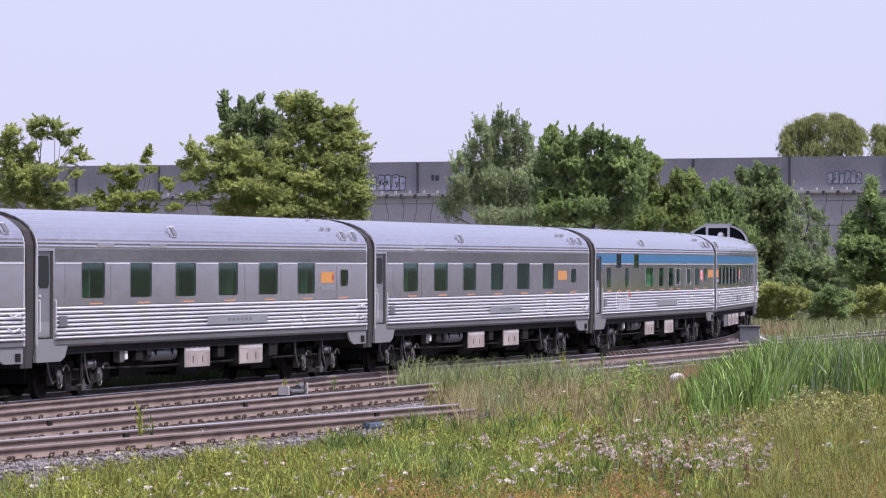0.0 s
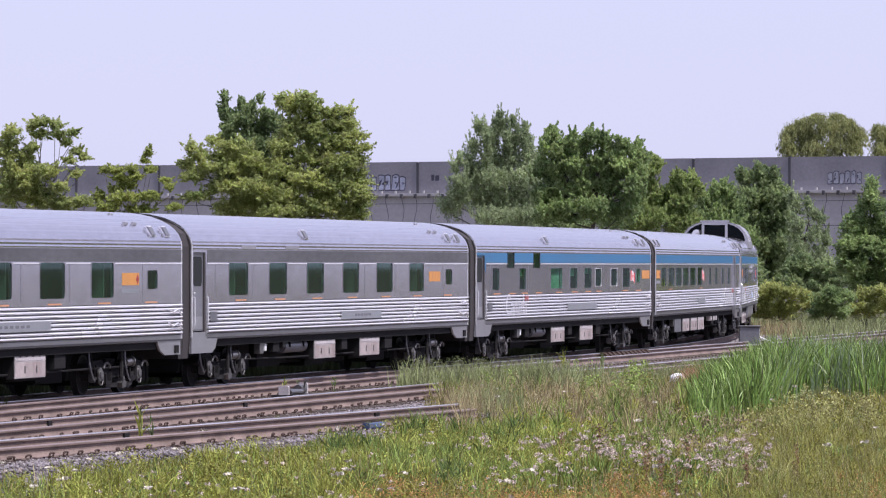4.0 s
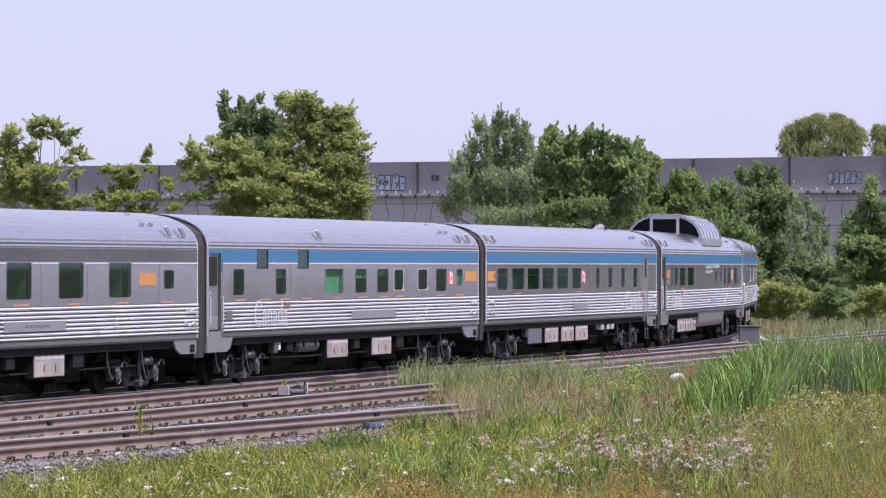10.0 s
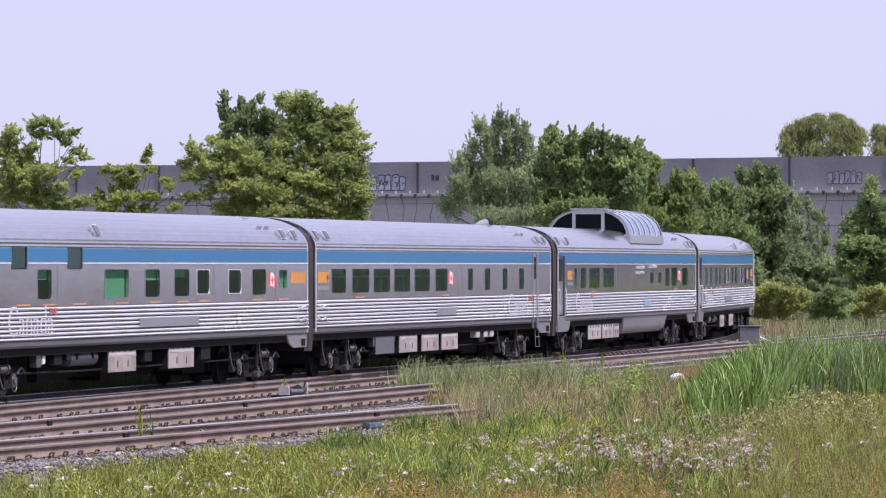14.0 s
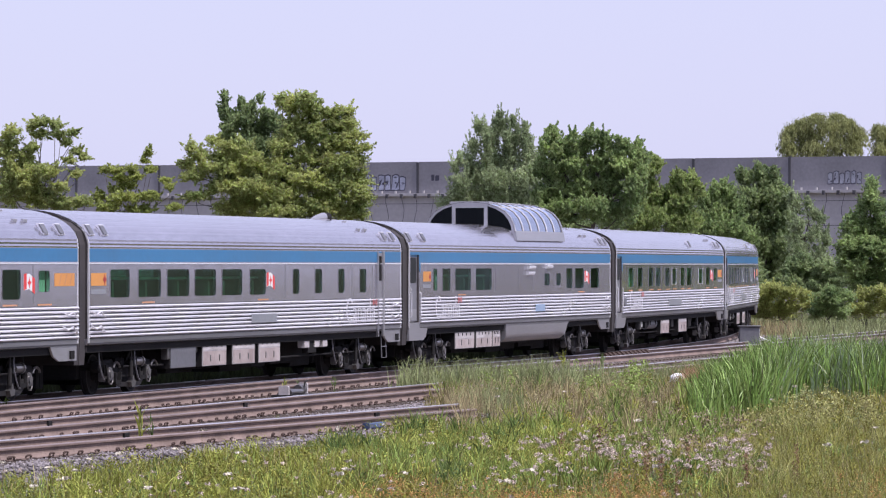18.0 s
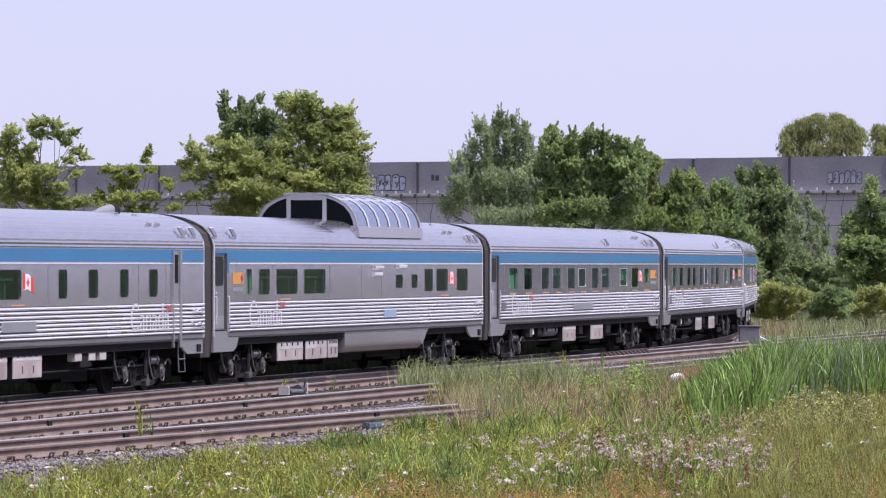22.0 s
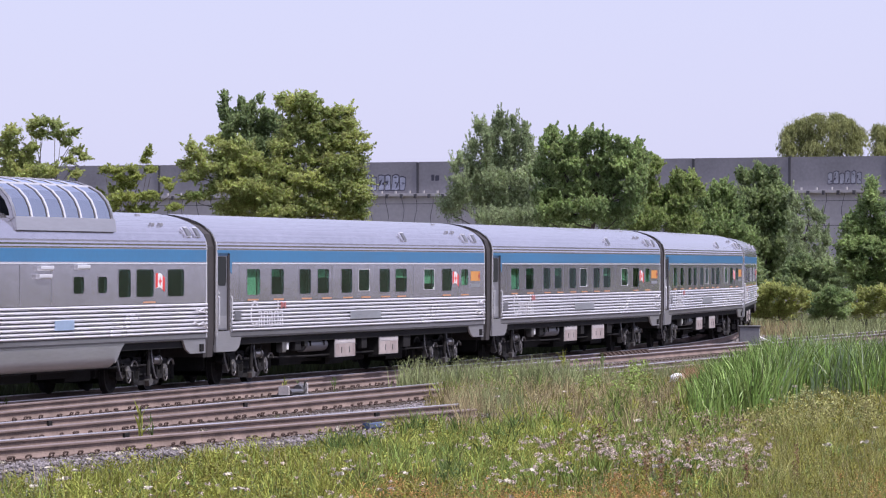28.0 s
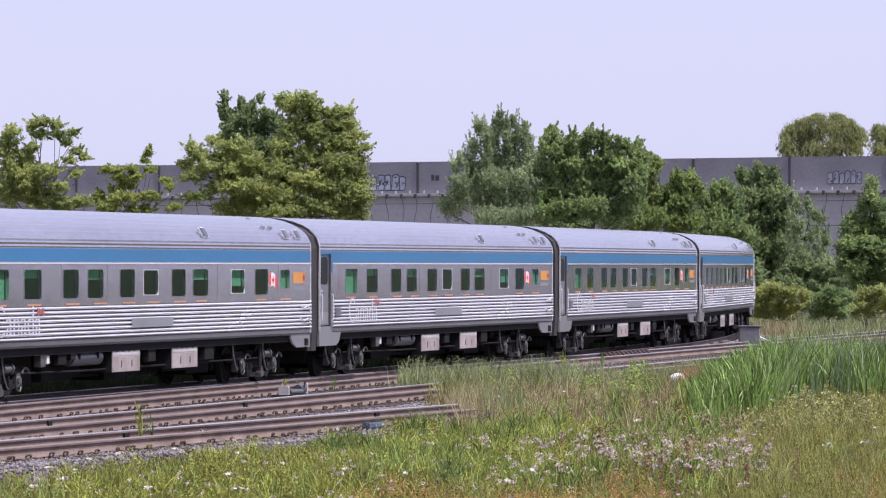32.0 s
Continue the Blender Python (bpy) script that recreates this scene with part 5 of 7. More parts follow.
WOOD.append(tree("maple_tree", (-8.83, 250), [(1.24, 12.3, 0.62, 0.5), (0.56, 12.09, 0.37, 0.5), (0.0, 12.3, 0.19, 0.4), (1.62, 11.68, 0.56, 0.56), (2.64, 11.62, 0.5, 0.37), (3.48, 11.77, 0.4, 0.31), (3.26, 11.06, 0.87, 0.5), (4.1, 10.44, 0.56, 0.25), (4.23, 9.75, 0.62, 0.22), (4.04, 9.04, 0.62, 0.31), (3.11, 9.97, 0.99, 0.62), (1.86, 10.59, 0.87, 0.68), (0.62, 10.75, 0.81, 0.75), (0.0, 9.88, 0.68, 0.56), (1.4, 9.35, 0.99, 0.68), (3.11, 8.88, 0.99, 0.62), (3.88, 8.11, 0.87, 0.56), (4.2, 7.17, 0.62, 0.53), (2.64, 7.64, 1.12, 0.68), (1.24, 7.95, 0.99, 0.68), (-0.31, 8.57, 0.87, 0.62), (-1.86, 9.04, 0.87, 0.56), (-2.33, 9.75, 0.75, 0.44), (-3.88, 10.16, 0.37, 0.16), (-3.05, 9.75, 0.68, 0.31), (-3.57, 9.2, 0.56, 0.28), (-5.03, 9.75, 0.28, 0.28), (-4.66, 9.35, 0.62, 0.28), (-5.35, 8.88, 0.44, 0.25), (-3.88, 8.73, 0.87, 0.34), (-4.82, 8.2, 0.87, 0.25), (-2.8, 8.51, 0.87, 0.47), (-3.11, 7.64, 1.12, 0.44), (-1.55, 7.49, 1.12, 0.62), (0.0, 7.17, 1.12, 0.62), (-4.66, 7.11, 0.81, 0.25), (-2.49, 6.55, 1.4, 0.47), (0.0, 6.24, 1.4, 0.47), (2.18, 6.55, 1.24, 0.56), (3.88, 6.24, 0.81, 0.53)],
     LEAF_MAPLE, "broad maple with an olive-green layered crown", 3, leaf=0.08, trunk=0.26, per_m2=24, tuft=0.55, rise=0.35))
WOOD.append(tree("maple_tree", (-21.75, 245), [(-1.52, 10.39, 0.46, 0.34), (-1.83, 9.63, 0.49, 0.61), (-1.46, 8.77, 0.61, 0.79), (-1.77, 7.55, 0.67, 0.97), (-0.76, 9.14, 0.4, 0.49), (-0.67, 7.86, 0.67, 0.91), (-0.3, 10.84, 0.37, 0.3), (0.15, 11.06, 0.46, 0.24), (0.76, 10.84, 0.46, 0.24), (0.0, 10.36, 0.61, 0.21), (1.07, 10.36, 0.43, 0.21), (1.77, 10.45, 0.27, 0.21), (1.52, 9.93, 0.34, 0.24), (1.98, 9.44, 0.34, 0.18), (2.38, 9.14, 0.27, 0.15), (1.68, 8.92, 0.27, 0.21), (1.98, 8.22, 0.24, 0.21), (-0.3, 9.63, 0.37, 0.21), (0.37, 8.38, 0.79, 0.37), (-0.3, 7.1, 1.1, 0.55), (1.16, 7.49, 0.49, 0.3), (0.91, 6.64, 1.1, 0.37), (2.38, 6.73, 0.61, 0.27)],
     LEAF_MAPLE, "open-crowned young tree with yellow-green leaves", 4, leaf=0.075, trunk=0.12, per_m2=24, tuft=0.42, rise=0.3))
WOOD.append(tree("leafy_shrub", (-16.68, 240), [(1.1, 9.26, 0.15, 0.21), (0.9, 8.84, 0.18, 0.18), (0.3, 8.39, 0.45, 0.15), (-0.6, 8.33, 0.42, 0.18), (1.19, 8.39, 0.33, 0.18), (-0.3, 7.91, 0.51, 0.18), (0.45, 7.97, 0.45, 0.18), (0.0, 7.5, 0.57, 0.18), (-0.6, 7.29, 0.45, 0.21), (-1.16, 8.33, 0.21, 0.15), (-1.49, 6.93, 0.3, 0.27), (-0.15, 6.81, 0.95, 0.33), (1.19, 6.93, 0.54, 0.27), (-1.04, 6.36, 0.78, 0.3), (0.75, 6.21, 1.01, 0.27), (2.54, 6.36, 0.42, 0.18), (1.94, 7.8, 0.33, 0.12), (2.24, 7.44, 0.21, 0.12)],
     LEAF_YELLOW, "loose yellow-green shrub before the wall", 5, category="shrub", leaf=0.07, trunk=0.06, per_m2=26, tuft=0.36, rise=0.3))
WOOD.append(tree("poplar_tree", (2.74, 230), [(-0.91, 10.32, 0.14, 0.4), (-0.57, 9.81, 0.2, 0.46), (-1.2, 9.24, 0.26, 0.34), (-1.86, 8.67, 0.2, 0.29), (-2.12, 8.27, 0.2, 0.26), (-1.43, 8.44, 0.34, 0.4), (-0.23, 9.72, 0.23, 0.57), (0.0, 10.38, 0.14, 0.37), (0.14, 10.81, 0.11, 0.23), (0.37, 10.24, 0.17, 0.46), (0.57, 9.58, 0.26, 0.57), (0.8, 10.52, 0.14, 0.31), (1.0, 9.87, 0.2, 0.51), (1.37, 9.67, 0.2, 0.46), (1.43, 10.27, 0.09, 0.26), (1.57, 9.24, 0.23, 0.46), (-0.43, 8.72, 0.51, 0.63), (0.57, 8.58, 0.57, 0.63), (1.57, 8.44, 0.4, 0.57), (1.94, 8.61, 0.2, 0.34), (-1.0, 7.86, 0.57, 0.57), (-1.86, 7.35, 0.51, 0.49), (0.0, 7.58, 0.74, 0.63), (1.14, 7.58, 0.63, 0.63), (1.77, 7.81, 0.31, 0.46), (-2.06, 6.66, 0.69, 0.4), (-0.86, 6.72, 0.8, 0.51), (0.57, 6.58, 0.91, 0.57), (1.66, 6.66, 0.57, 0.51), (-2.34, 6.26, 0.51, 0.34), (0.0, 5.72, 1.32, 0.43), (1.43, 5.72, 0.8, 0.4)],
     LEAF_POPLAR, "grey-green poplar with upright feathery shoots", 6, leaf=0.058, trunk=0.18, per_m2=30, tuft=0.75, rise=1.6))
WOOD.append(tree("leafy_tree", (7.11, 215), [(-2.19, 9.38, 0.16, 0.32), (-1.92, 9.62, 0.19, 0.21), (-1.66, 9.25, 0.19, 0.32), (-2.33, 8.9, 0.16, 0.27), (-0.94, 9.28, 0.21, 0.32), (-1.07, 8.8, 0.32, 0.27), (-1.74, 8.72, 0.43, 0.37), (-0.27, 9.46, 0.21, 0.27), (0.0, 9.36, 0.21, 0.32), (-0.4, 8.8, 0.32, 0.32), (0.48, 9.41, 0.19, 0.21), (0.59, 8.98, 0.32, 0.32), (1.2, 9.2, 0.21, 0.21), (1.47, 8.98, 0.24, 0.27), (1.2, 8.64, 0.37, 0.27), (2.14, 9.01, 0.13, 0.24), (2.0, 8.58, 0.27, 0.27), (2.41, 8.45, 0.16, 0.24), (0.27, 8.18, 0.59, 0.43), (-0.94, 8.05, 0.64, 0.48), (-1.87, 7.91, 0.48, 0.48), (1.34, 8.05, 0.59, 0.43), (2.14, 7.91, 0.35, 0.43), (-2.46, 8.05, 0.19, 0.37), (-1.74, 7.03, 0.61, 0.61), (-0.53, 7.03, 0.69, 0.61), (0.67, 7.11, 0.69, 0.61), (1.87, 6.98, 0.59, 0.59), (-1.34, 6.1, 0.75, 0.48), (0.0, 6.1, 0.75, 0.48), (1.34, 5.96, 0.86, 0.48), (-2.46, 6.71, 0.35, 0.43), (-2.27, 5.83, 0.48, 0.4)],
     LEAF_DARK, "dark green dense broadleaf tree", 7, leaf=0.075, trunk=0.2, per_m2=30, tuft=0.42, rise=0.8, fill=0.8))
WOOD.append(tree("leafy_tree", (11.08, 225), [(-0.7, 8.46, 0.17, 0.25), (-0.84, 7.99, 0.34, 0.34), (-0.39, 8.38, 0.14, 0.2), (-0.98, 7.21, 0.5, 0.5), (-0.42, 6.65, 0.5, 0.56), (-1.4, 6.37, 0.5, 0.5), (0.56, 7.71, 0.22, 0.25), (0.84, 7.29, 0.34, 0.39), (0.28, 7.01, 0.34, 0.39), (1.26, 7.63, 0.17, 0.31), (1.54, 7.15, 0.28, 0.34), (0.7, 6.45, 0.62, 0.5), (-0.56, 5.61, 0.9, 0.5), (0.98, 5.47, 0.78, 0.5), (-1.4, 5.33, 0.56, 0.39)],
     LEAF_FRESH, "yellow-green young tree behind the curve", 8, leaf=0.07, trunk=0.14, per_m2=30, tuft=0.42, rise=0.8, fill=0.8))
WOOD.append(tree("leafy_tree", (17.57, 285), [(-1.24, 7.47, 0.43, 0.5), (-0.43, 8.0, 0.28, 0.43), (0.07, 8.32, 0.18, 0.39), (0.35, 7.65, 0.43, 0.57), (-0.71, 6.76, 0.71, 0.64), (0.71, 6.76, 0.71, 0.71), (0.0, 5.7, 1.13, 0.78), (1.06, 4.99, 0.99, 0.96), (-1.42, 5.88, 0.64, 0.64)],
     LEAF_DARK, "dark green young tree behind the curve", 9, leaf=0.085, trunk=0.16, per_m2=24, tuft=0.6, rise=0.9, fill=0.8))
WOOD.append(tree("leafy_tree", (20.41, 290), [(-1.33, 9.17, 0.22, 0.36), (-0.9, 8.81, 0.36, 0.5), (-0.25, 9.35, 0.22, 0.43), (0.0, 8.63, 0.43, 0.58), (0.61, 9.24, 0.22, 0.36), (0.9, 8.45, 0.43, 0.58), (-0.72, 7.72, 0.72, 0.65), (0.54, 7.54, 0.79, 0.72), (1.62, 7.72, 0.29, 0.5), (-0.36, 6.28, 1.01, 0.79), (1.08, 6.28, 0.83, 0.79), (0.0, 4.66, 1.15, 1.01), (1.26, 4.66, 0.83, 0.94), (-0.54, 3.04, 0.94, 0.83), (1.08, 3.04, 1.01, 0.83), (0.0, 1.85, 1.3, 0.65)],
     LEAF_DEEP, "tall dark green tree behind the curve", 10, leaf=0.085, trunk=0.18, per_m2=22, tuft=0.6, rise=0.9, fill=0.8))
WOOD.append(tree("poplar_tree", (22.49, 280), [(-1.04, 7.57, 0.21, 0.49), (-0.63, 6.88, 0.35, 0.56), (0.0, 7.12, 0.21, 0.42), (0.35, 6.53, 0.35, 0.49), (0.77, 6.18, 0.28, 0.49), (-0.7, 5.66, 0.63, 0.7), (0.35, 5.13, 0.63, 0.7), (1.11, 4.96, 0.28, 0.63), (-0.52, 4.09, 0.77, 0.77), (0.7, 3.74, 0.63, 0.77), (0.0, 2.7, 0.91, 0.63), (1.22, 3.22, 0.35, 0.56), (-0.35, 1.9, 0.8, 0.45)],
     LEAF_POPLAR, "thin grey-green tree before the wall", 11, leaf=0.075, trunk=0.12, per_m2=13, tuft=0.55, rise=1.0))
WOOD.append(tree("leafy_tree", (21.94, 235), [(0.23, 7.5, 0.15, 0.26), (0.15, 6.94, 0.23, 0.35), (-0.15, 6.33, 0.29, 0.29), (0.58, 6.33, 0.35, 0.41), (-0.73, 5.71, 0.23, 0.23), (-0.88, 5.28, 0.35, 0.35), (-0.15, 5.28, 0.53, 0.47), (0.73, 5.28, 0.47, 0.53), (-1.02, 4.4, 0.47, 0.47), (0.0, 4.25, 0.67, 0.53), (0.88, 4.11, 0.47, 0.53), (-1.31, 3.67, 0.29, 0.29), (-0.58, 3.23, 0.67, 0.47), (0.58, 3.09, 0.67, 0.53), (-0.15, 2.36, 0.82, 0.38), (1.61, 4.75, 0.73, 1.17), (1.61, 3.0, 0.88, 0.88)],
     LEAF_DARK, "dark green broad bush by the straight road", 12, leaf=0.075, trunk=0.14, per_m2=28, tuft=0.5, rise=0.5, fill=0.8))
WOOD.append(tree("leafy_shrub", (16.89, 226), [(-0.98, 1.83, 0.56, 0.34), (-0.42, 2.17, 0.51, 0.22), (0.28, 1.97, 0.45, 0.22), (0.98, 1.83, 0.39, 0.22), (-0.98, 1.13, 0.65, 0.34), (0.14, 1.13, 0.65, 0.34), (1.26, 1.38, 0.37, 0.22)],
     LEAF_BANK, "bright yellow-green thicket on the verge", 13, category="shrub", leaf=0.06, trunk=0.05, per_m2=36, tuft=0.34, rise=0.6, fill=1.0))
WOOD.append(tree("leafy_shrub", (18.81, 219), [(-0.41, 1.74, 0.49, 0.33), (0.14, 1.6, 0.44, 0.33), (-0.54, 1.14, 0.49, 0.27), (0.41, 1.11, 0.38, 0.27), (0.68, 1.87, 0.27, 0.22), (-0.14, 2.06, 0.22, 0.16)],
     LEAF_DARK, "low dark green shrub on the verge", 14, category="shrub", leaf=0.065, trunk=0.06, per_m2=32, tuft=0.34, rise=0.4, fill=1.0))
WOOD.append(tree("leafy_shrub", (21.05, 224), [(-0.28, 1.84, 0.5, 0.25), (0.42, 1.98, 0.39, 0.25), (0.0, 1.15, 0.64, 0.33), (0.97, 1.62, 0.42, 0.39), (-0.89, 1.2, 0.33, 0.25)],
     LEAF_BANK, "bright yellow-green thicket under the broad bush", 15, category="shrub", leaf=0.06, trunk=0.05, per_m2=34, tuft=0.34, rise=0.6, fill=1.0))
WOOD.append(tree("leafy_shrub", (21.37, 262), [(-0.65, 3.29, 0.91, 0.72), (0.65, 2.9, 0.75, 0.62), (1.37, 2.41, 0.59, 0.49), (0.0, 2.08, 1.24, 0.42), (-1.3, 2.31, 0.98, 0.49), (-3.58, 2.64, 0.65, 0.98)],
     LEAF_DEEP, "dark green undergrowth below the tall trees", 18, category="shrub", leaf=0.08, trunk=0.06, per_m2=28, tuft=0.45, rise=0.5, fill=0.8))
WOOD.append(tree("leafy_tree", (19.24, 300), [(-4.48, 7.69, 0.6, 0.75), (-3.17, 7.69, 0.52, 0.67), (-1.68, 7.13, 0.75, 0.6), (-0.37, 7.32, 0.75, 0.75), (0.75, 7.88, 0.52, 0.82), (0.0, 5.9, 1.34, 1.04), (1.86, 6.57, 0.97, 0.97), (3.36, 6.57, 0.67, 0.97), (3.8, 4.78, 0.82, 1.19), (1.86, 4.04, 1.72, 1.34), (4.48, 2.92, 0.97, 0.97), (-6.34, 6.94, 0.6, 0.6), (-8.2, 6.2, 1.34, 0.37), (-11.19, 6.05, 1.72, 0.34), (-2.61, 5.9, 1.12, 0.75)],
     LEAF_DEEP, "dark green wood behind the curve", 19, leaf=0.09, trunk=0.16, per_m2=18, tuft=0.55, rise=0.8, fill=0.7))
WOOD.append(tree("willow_tree", (39.40, 462), [(-4.14, 16.96, 0.8, 0.69), (-4.59, 15.93, 0.52, 0.8), (-2.87, 17.71, 0.98, 0.52), (-1.44, 18.22, 0.98, 0.46), (0.57, 18.34, 0.98, 0.46), (0.0, 17.19, 1.61, 0.8), (-2.3, 16.61, 1.38, 0.92), (1.72, 17.53, 1.03, 0.69), (2.87, 16.61, 0.92, 0.69), (-3.91, 15.24, 0.98, 0.75), (-1.72, 15.24, 1.26, 0.8), (0.57, 15.64, 1.38, 0.98), (2.58, 15.47, 1.03, 0.86)],
     LEAF_WILLOW, "rounded willow with drooping leaves beyond the wall", 16, leaf=0.13, trunk=0.35, per_m2=15, tuft=0.9, droop=0.3))
WOOD.append(tree("willow_tree", (45.07, 466), [(-0.58, 17.31, 0.58, 0.52), (0.0, 16.32, 0.7, 0.93), (-0.35, 15.22, 0.81, 0.64), (1.04, 17.19, 1.16, 0.81), (1.62, 15.46, 1.45, 1.04)],
     LEAF_WILLOW, "smaller willow with drooping leaves beyond the wall", 17, leaf=0.13, trunk=0.3, per_m2=15, tuft=0.9, droop=0.3))

# ---- meadow ----
def line_side(x, y, px, py, degrees):
    """Metres from a straight line towards the camera."""
    h = radians(degrees)
    return (x - px) * math.cos(h) - (y - py) * math.sin(h)


def blades(name, x, y, z, height, width, bend, rng, mat, label, category, heads=None):
    """Tapered, bent blades; one mesh."""
    n = len(x)
    az, lean = rng.uniform(0, math.tau, n), bend * rng.uniform(0.2, 1.0, n)
    dx, dy = np.cos(az), np.sin(az)
    fa = rng.uniform(-0.9, 0.9, n)
    wx, wy = np.cos(fa), np.sin(fa)
    rows = []
    for t, k in ((0.0, 1.0), (0.4, 0.85), (0.75, 0.55), (1.0, 0.08)):
        cx, cy, cz = x + dx * lean * height * t * t, y + dy * lean * height * t * t, z + height * t * (1 - 0.25 * lean * t)
        for s in (-1, 1):
            rows.append(np.stack([cx + s * wx * width * k * 0.5, cy + s * wy * width * k * 0.5, cz], axis=1))
    v = np.stack(rows, axis=1).reshape(-1, 3)
    o = (np.arange(n) * 8)[:, None]
    f = np.concatenate([o + np.array([[0, 1, 3, 2]]), o + np.array([[2, 3, 5, 4]]), o + np.array([[4, 5, 7, 6]])])
    return tagged(new(name, raw_mesh(name, v, f, mat)), label, category, kind="stuff")


def dabs(name, x, y, z, size, rng, mat, label, category, flat=0.5, n=5):
    """Small flower or seed heads: a few petals each, about a point."""
    m = len(x) * n
    px = np.repeat(np.stack([x, y, z], axis=1), n, axis=0) + rng.normal(size=(m, 3)) * (np.repeat(size, n)[:, None] * np.array([0.5, 0.5, flat * 0.5]))
    a = rng.normal(size=(m, 3)) * np.array([1, 1, flat])
    a /= np.linalg.norm(a, axis=1)[:, None]
    b = np.cross(a, rng.normal(size=(m, 3)))
    b /= np.linalg.norm(b, axis=1)[:, None]
    s = np.repeat(size, n)[:, None] * 0.4
    v = np.stack([px - a * s, px - b * s, px + a * s, px + b * s], axis=1).reshape(-1, 3)
    return tagged(new(name, raw_mesh(name, v, np.arange(4 * m).reshape(-1, 4), mat)), label, category, kind="stuff")


GRASS = leaf_material("fresh_grass", (0.215, 0.21, 0.036), (0.41, 0.375, 0.085), thin=0.3, vary=(0.5, 1.5))
GRASS_DRY = leaf_material("dry_straw_grass", (0.36, 0.28, 0.145), (0.53, 0.44, 0.25), thin=0.3, vary=(0.5, 1.5))
GRASS_RUST = leaf_material("rusty_dock_stalks", (0.24, 0.12, 0.075), (0.38, 0.22, 0.13), thin=0.3, vary=(0.5, 1.5))
REED = leaf_material("bright_reed_leaves", (0.085, 0.165, 0.028), (0.27, 0.385, 0.09), 0.42, 0.25, (0.3, 1.7), 0.4)
REED_BRIGHT = leaf_material("fresh_reed_leaves", (0.19, 0.31, 0.06), (0.40, 0.53, 0.16), 0.4, 0.3, (0.5, 1.5), 0.4)
REED_PALE = leaf_material("grey_green_reed_leaves", (0.15, 0.22, 0.10), (0.34, 0.42, 0.26), 0.42, 0.3, (0.5, 1.5), 0.5)
PETAL = material("off_white_petals", (0.56, 0.51, 0.42), 0.8, 0, 0.15, 5, per="island")
PETAL_FADED = material("faded_pinkish_petals", (0.55, 0.45, 0.395), 0.85, 0, 0.2, 5, per="island")
PETAL_PINK = material("dusty_brown_seed_heads", (0.33, 0.245, 0.175), 0.8, 0, 0.3, 5, per="island", vary=(0.6, 1.4))
PETAL_YELLOW = material("yellow_petals", (0.66, 0.38, 0.05), 0.8, 0, 0.2, 5)
# leaf colour lowered to deepen the shade below the train
WEED_SHADED = leaf_material("shade_dark_weeds", (0.03, 0.042, 0.016), (0.05, 0.065, 0.024))
GRASS_SOFT = leaf_material("soft_grey_green_grass", (0.25, 0.295, 0.115), (0.46, 0.50, 0.25), thin=0.4, vary=(0.5, 1.5))
GRASS_OCHRE = leaf_material("ochre_grass", (0.245, 0.24, 0.05), (0.39, 0.37, 0.095), thin=0.3, vary=(0.5, 1.5))
GRASS_PALE = leaf_material("pale_ochre_herbs", (0.33, 0.33, 0.11), (0.50, 0.48, 0.19), thin=0.3, vary=(0.5, 1.5))
GRASS_LIGHT = leaf_material("yellow_green_grass", (0.30, 0.33, 0.055), (0.49, 0.51, 0.12), thin=0.3, vary=(0.5, 1.5))
WEED_GREEN = leaf_material("deep_green_weeds", (0.09, 0.15, 0.04), (0.17, 0.24, 0.07), thin=0.3, vary=(0.5, 1.5))
GRASS_LONG = leaf_material("long_green_grass", (0.17, 0.25, 0.045), (0.36, 0.45, 0.12), thin=0.3, vary=(0.4, 1.6))
HERB_YELLOW = leaf_material("yellow_herbs", (0.42, 0.42, 0.045), (0.62, 0.58, 0.10), thin=0.3, vary=(0.6, 1.4))
HERB_BRIGHT = leaf_material("bright_green_herbs", (0.25, 0.35, 0.07), (0.43, 0.53, 0.16), thin=0.35, vary=(0.6, 1.4))
SORREL_RED = leaf_material("orange_sorrel", (0.58, 0.27, 0.095), (0.74, 0.41, 0.17), thin=0.25, vary=(0.5, 1.5))
rng = np.random.default_rng(7)


def scatter(n, y0, y1, spread=0.108):
    """Even points over the part of the ground that the view takes in."""
    y = np.sqrt(rng.uniform(y0 * y0, y1 * y1, n))
    return rng.uniform(-spread, spread, n) * y, y


def meadow(x, y):
    """Where the meadow grows: this side of the nearest road, and past its overgrown end."""
    yard = line_side(x, y, -7.38, 75.75, 21.0)
    siding = line_side(x, y, -8.2, 84.2, 15.75)
    edge = np.clip(4.5 - 0.30 * (x + 7.0), 2.5, 4.5) + 0.35 * np.sin(x * 1.3 + y * 0.7) + 0.25 * np.sin(x * 3.1)
    end = (x + 7.38) * math.sin(radians(21.0)) + (y - 75.75) * math.cos(radians(21.0))
    return (yard > edge) | ((end > 15.0 + np.sin(x * 2.7)) & (yard > 1.9)) | ((y > 96.5 + 1.5 * np.sin(x * 2.0)) & (siding > 0.75) & (x > -0.4))


def patch(x, y, f=1.0, seed=0.0):
    """A slow wave over the meadow between 0 and 1, for drifts of one plant."""
    return 0.5 + 0.25 * np.sin(x * 0.9 * f + 1.3 * seed + 0.35 * y * f) + 0.25 * np.sin(0.5 * y * f - 0.6 * x * f + 2.1 * seed)


def sown(n, y0, y1, keep):
    x, y = scatter(n, y0, y1)
    ok = meadow(x, y) & (rng.random(n) < keep(x, y))
    return x[ok], y[ok]


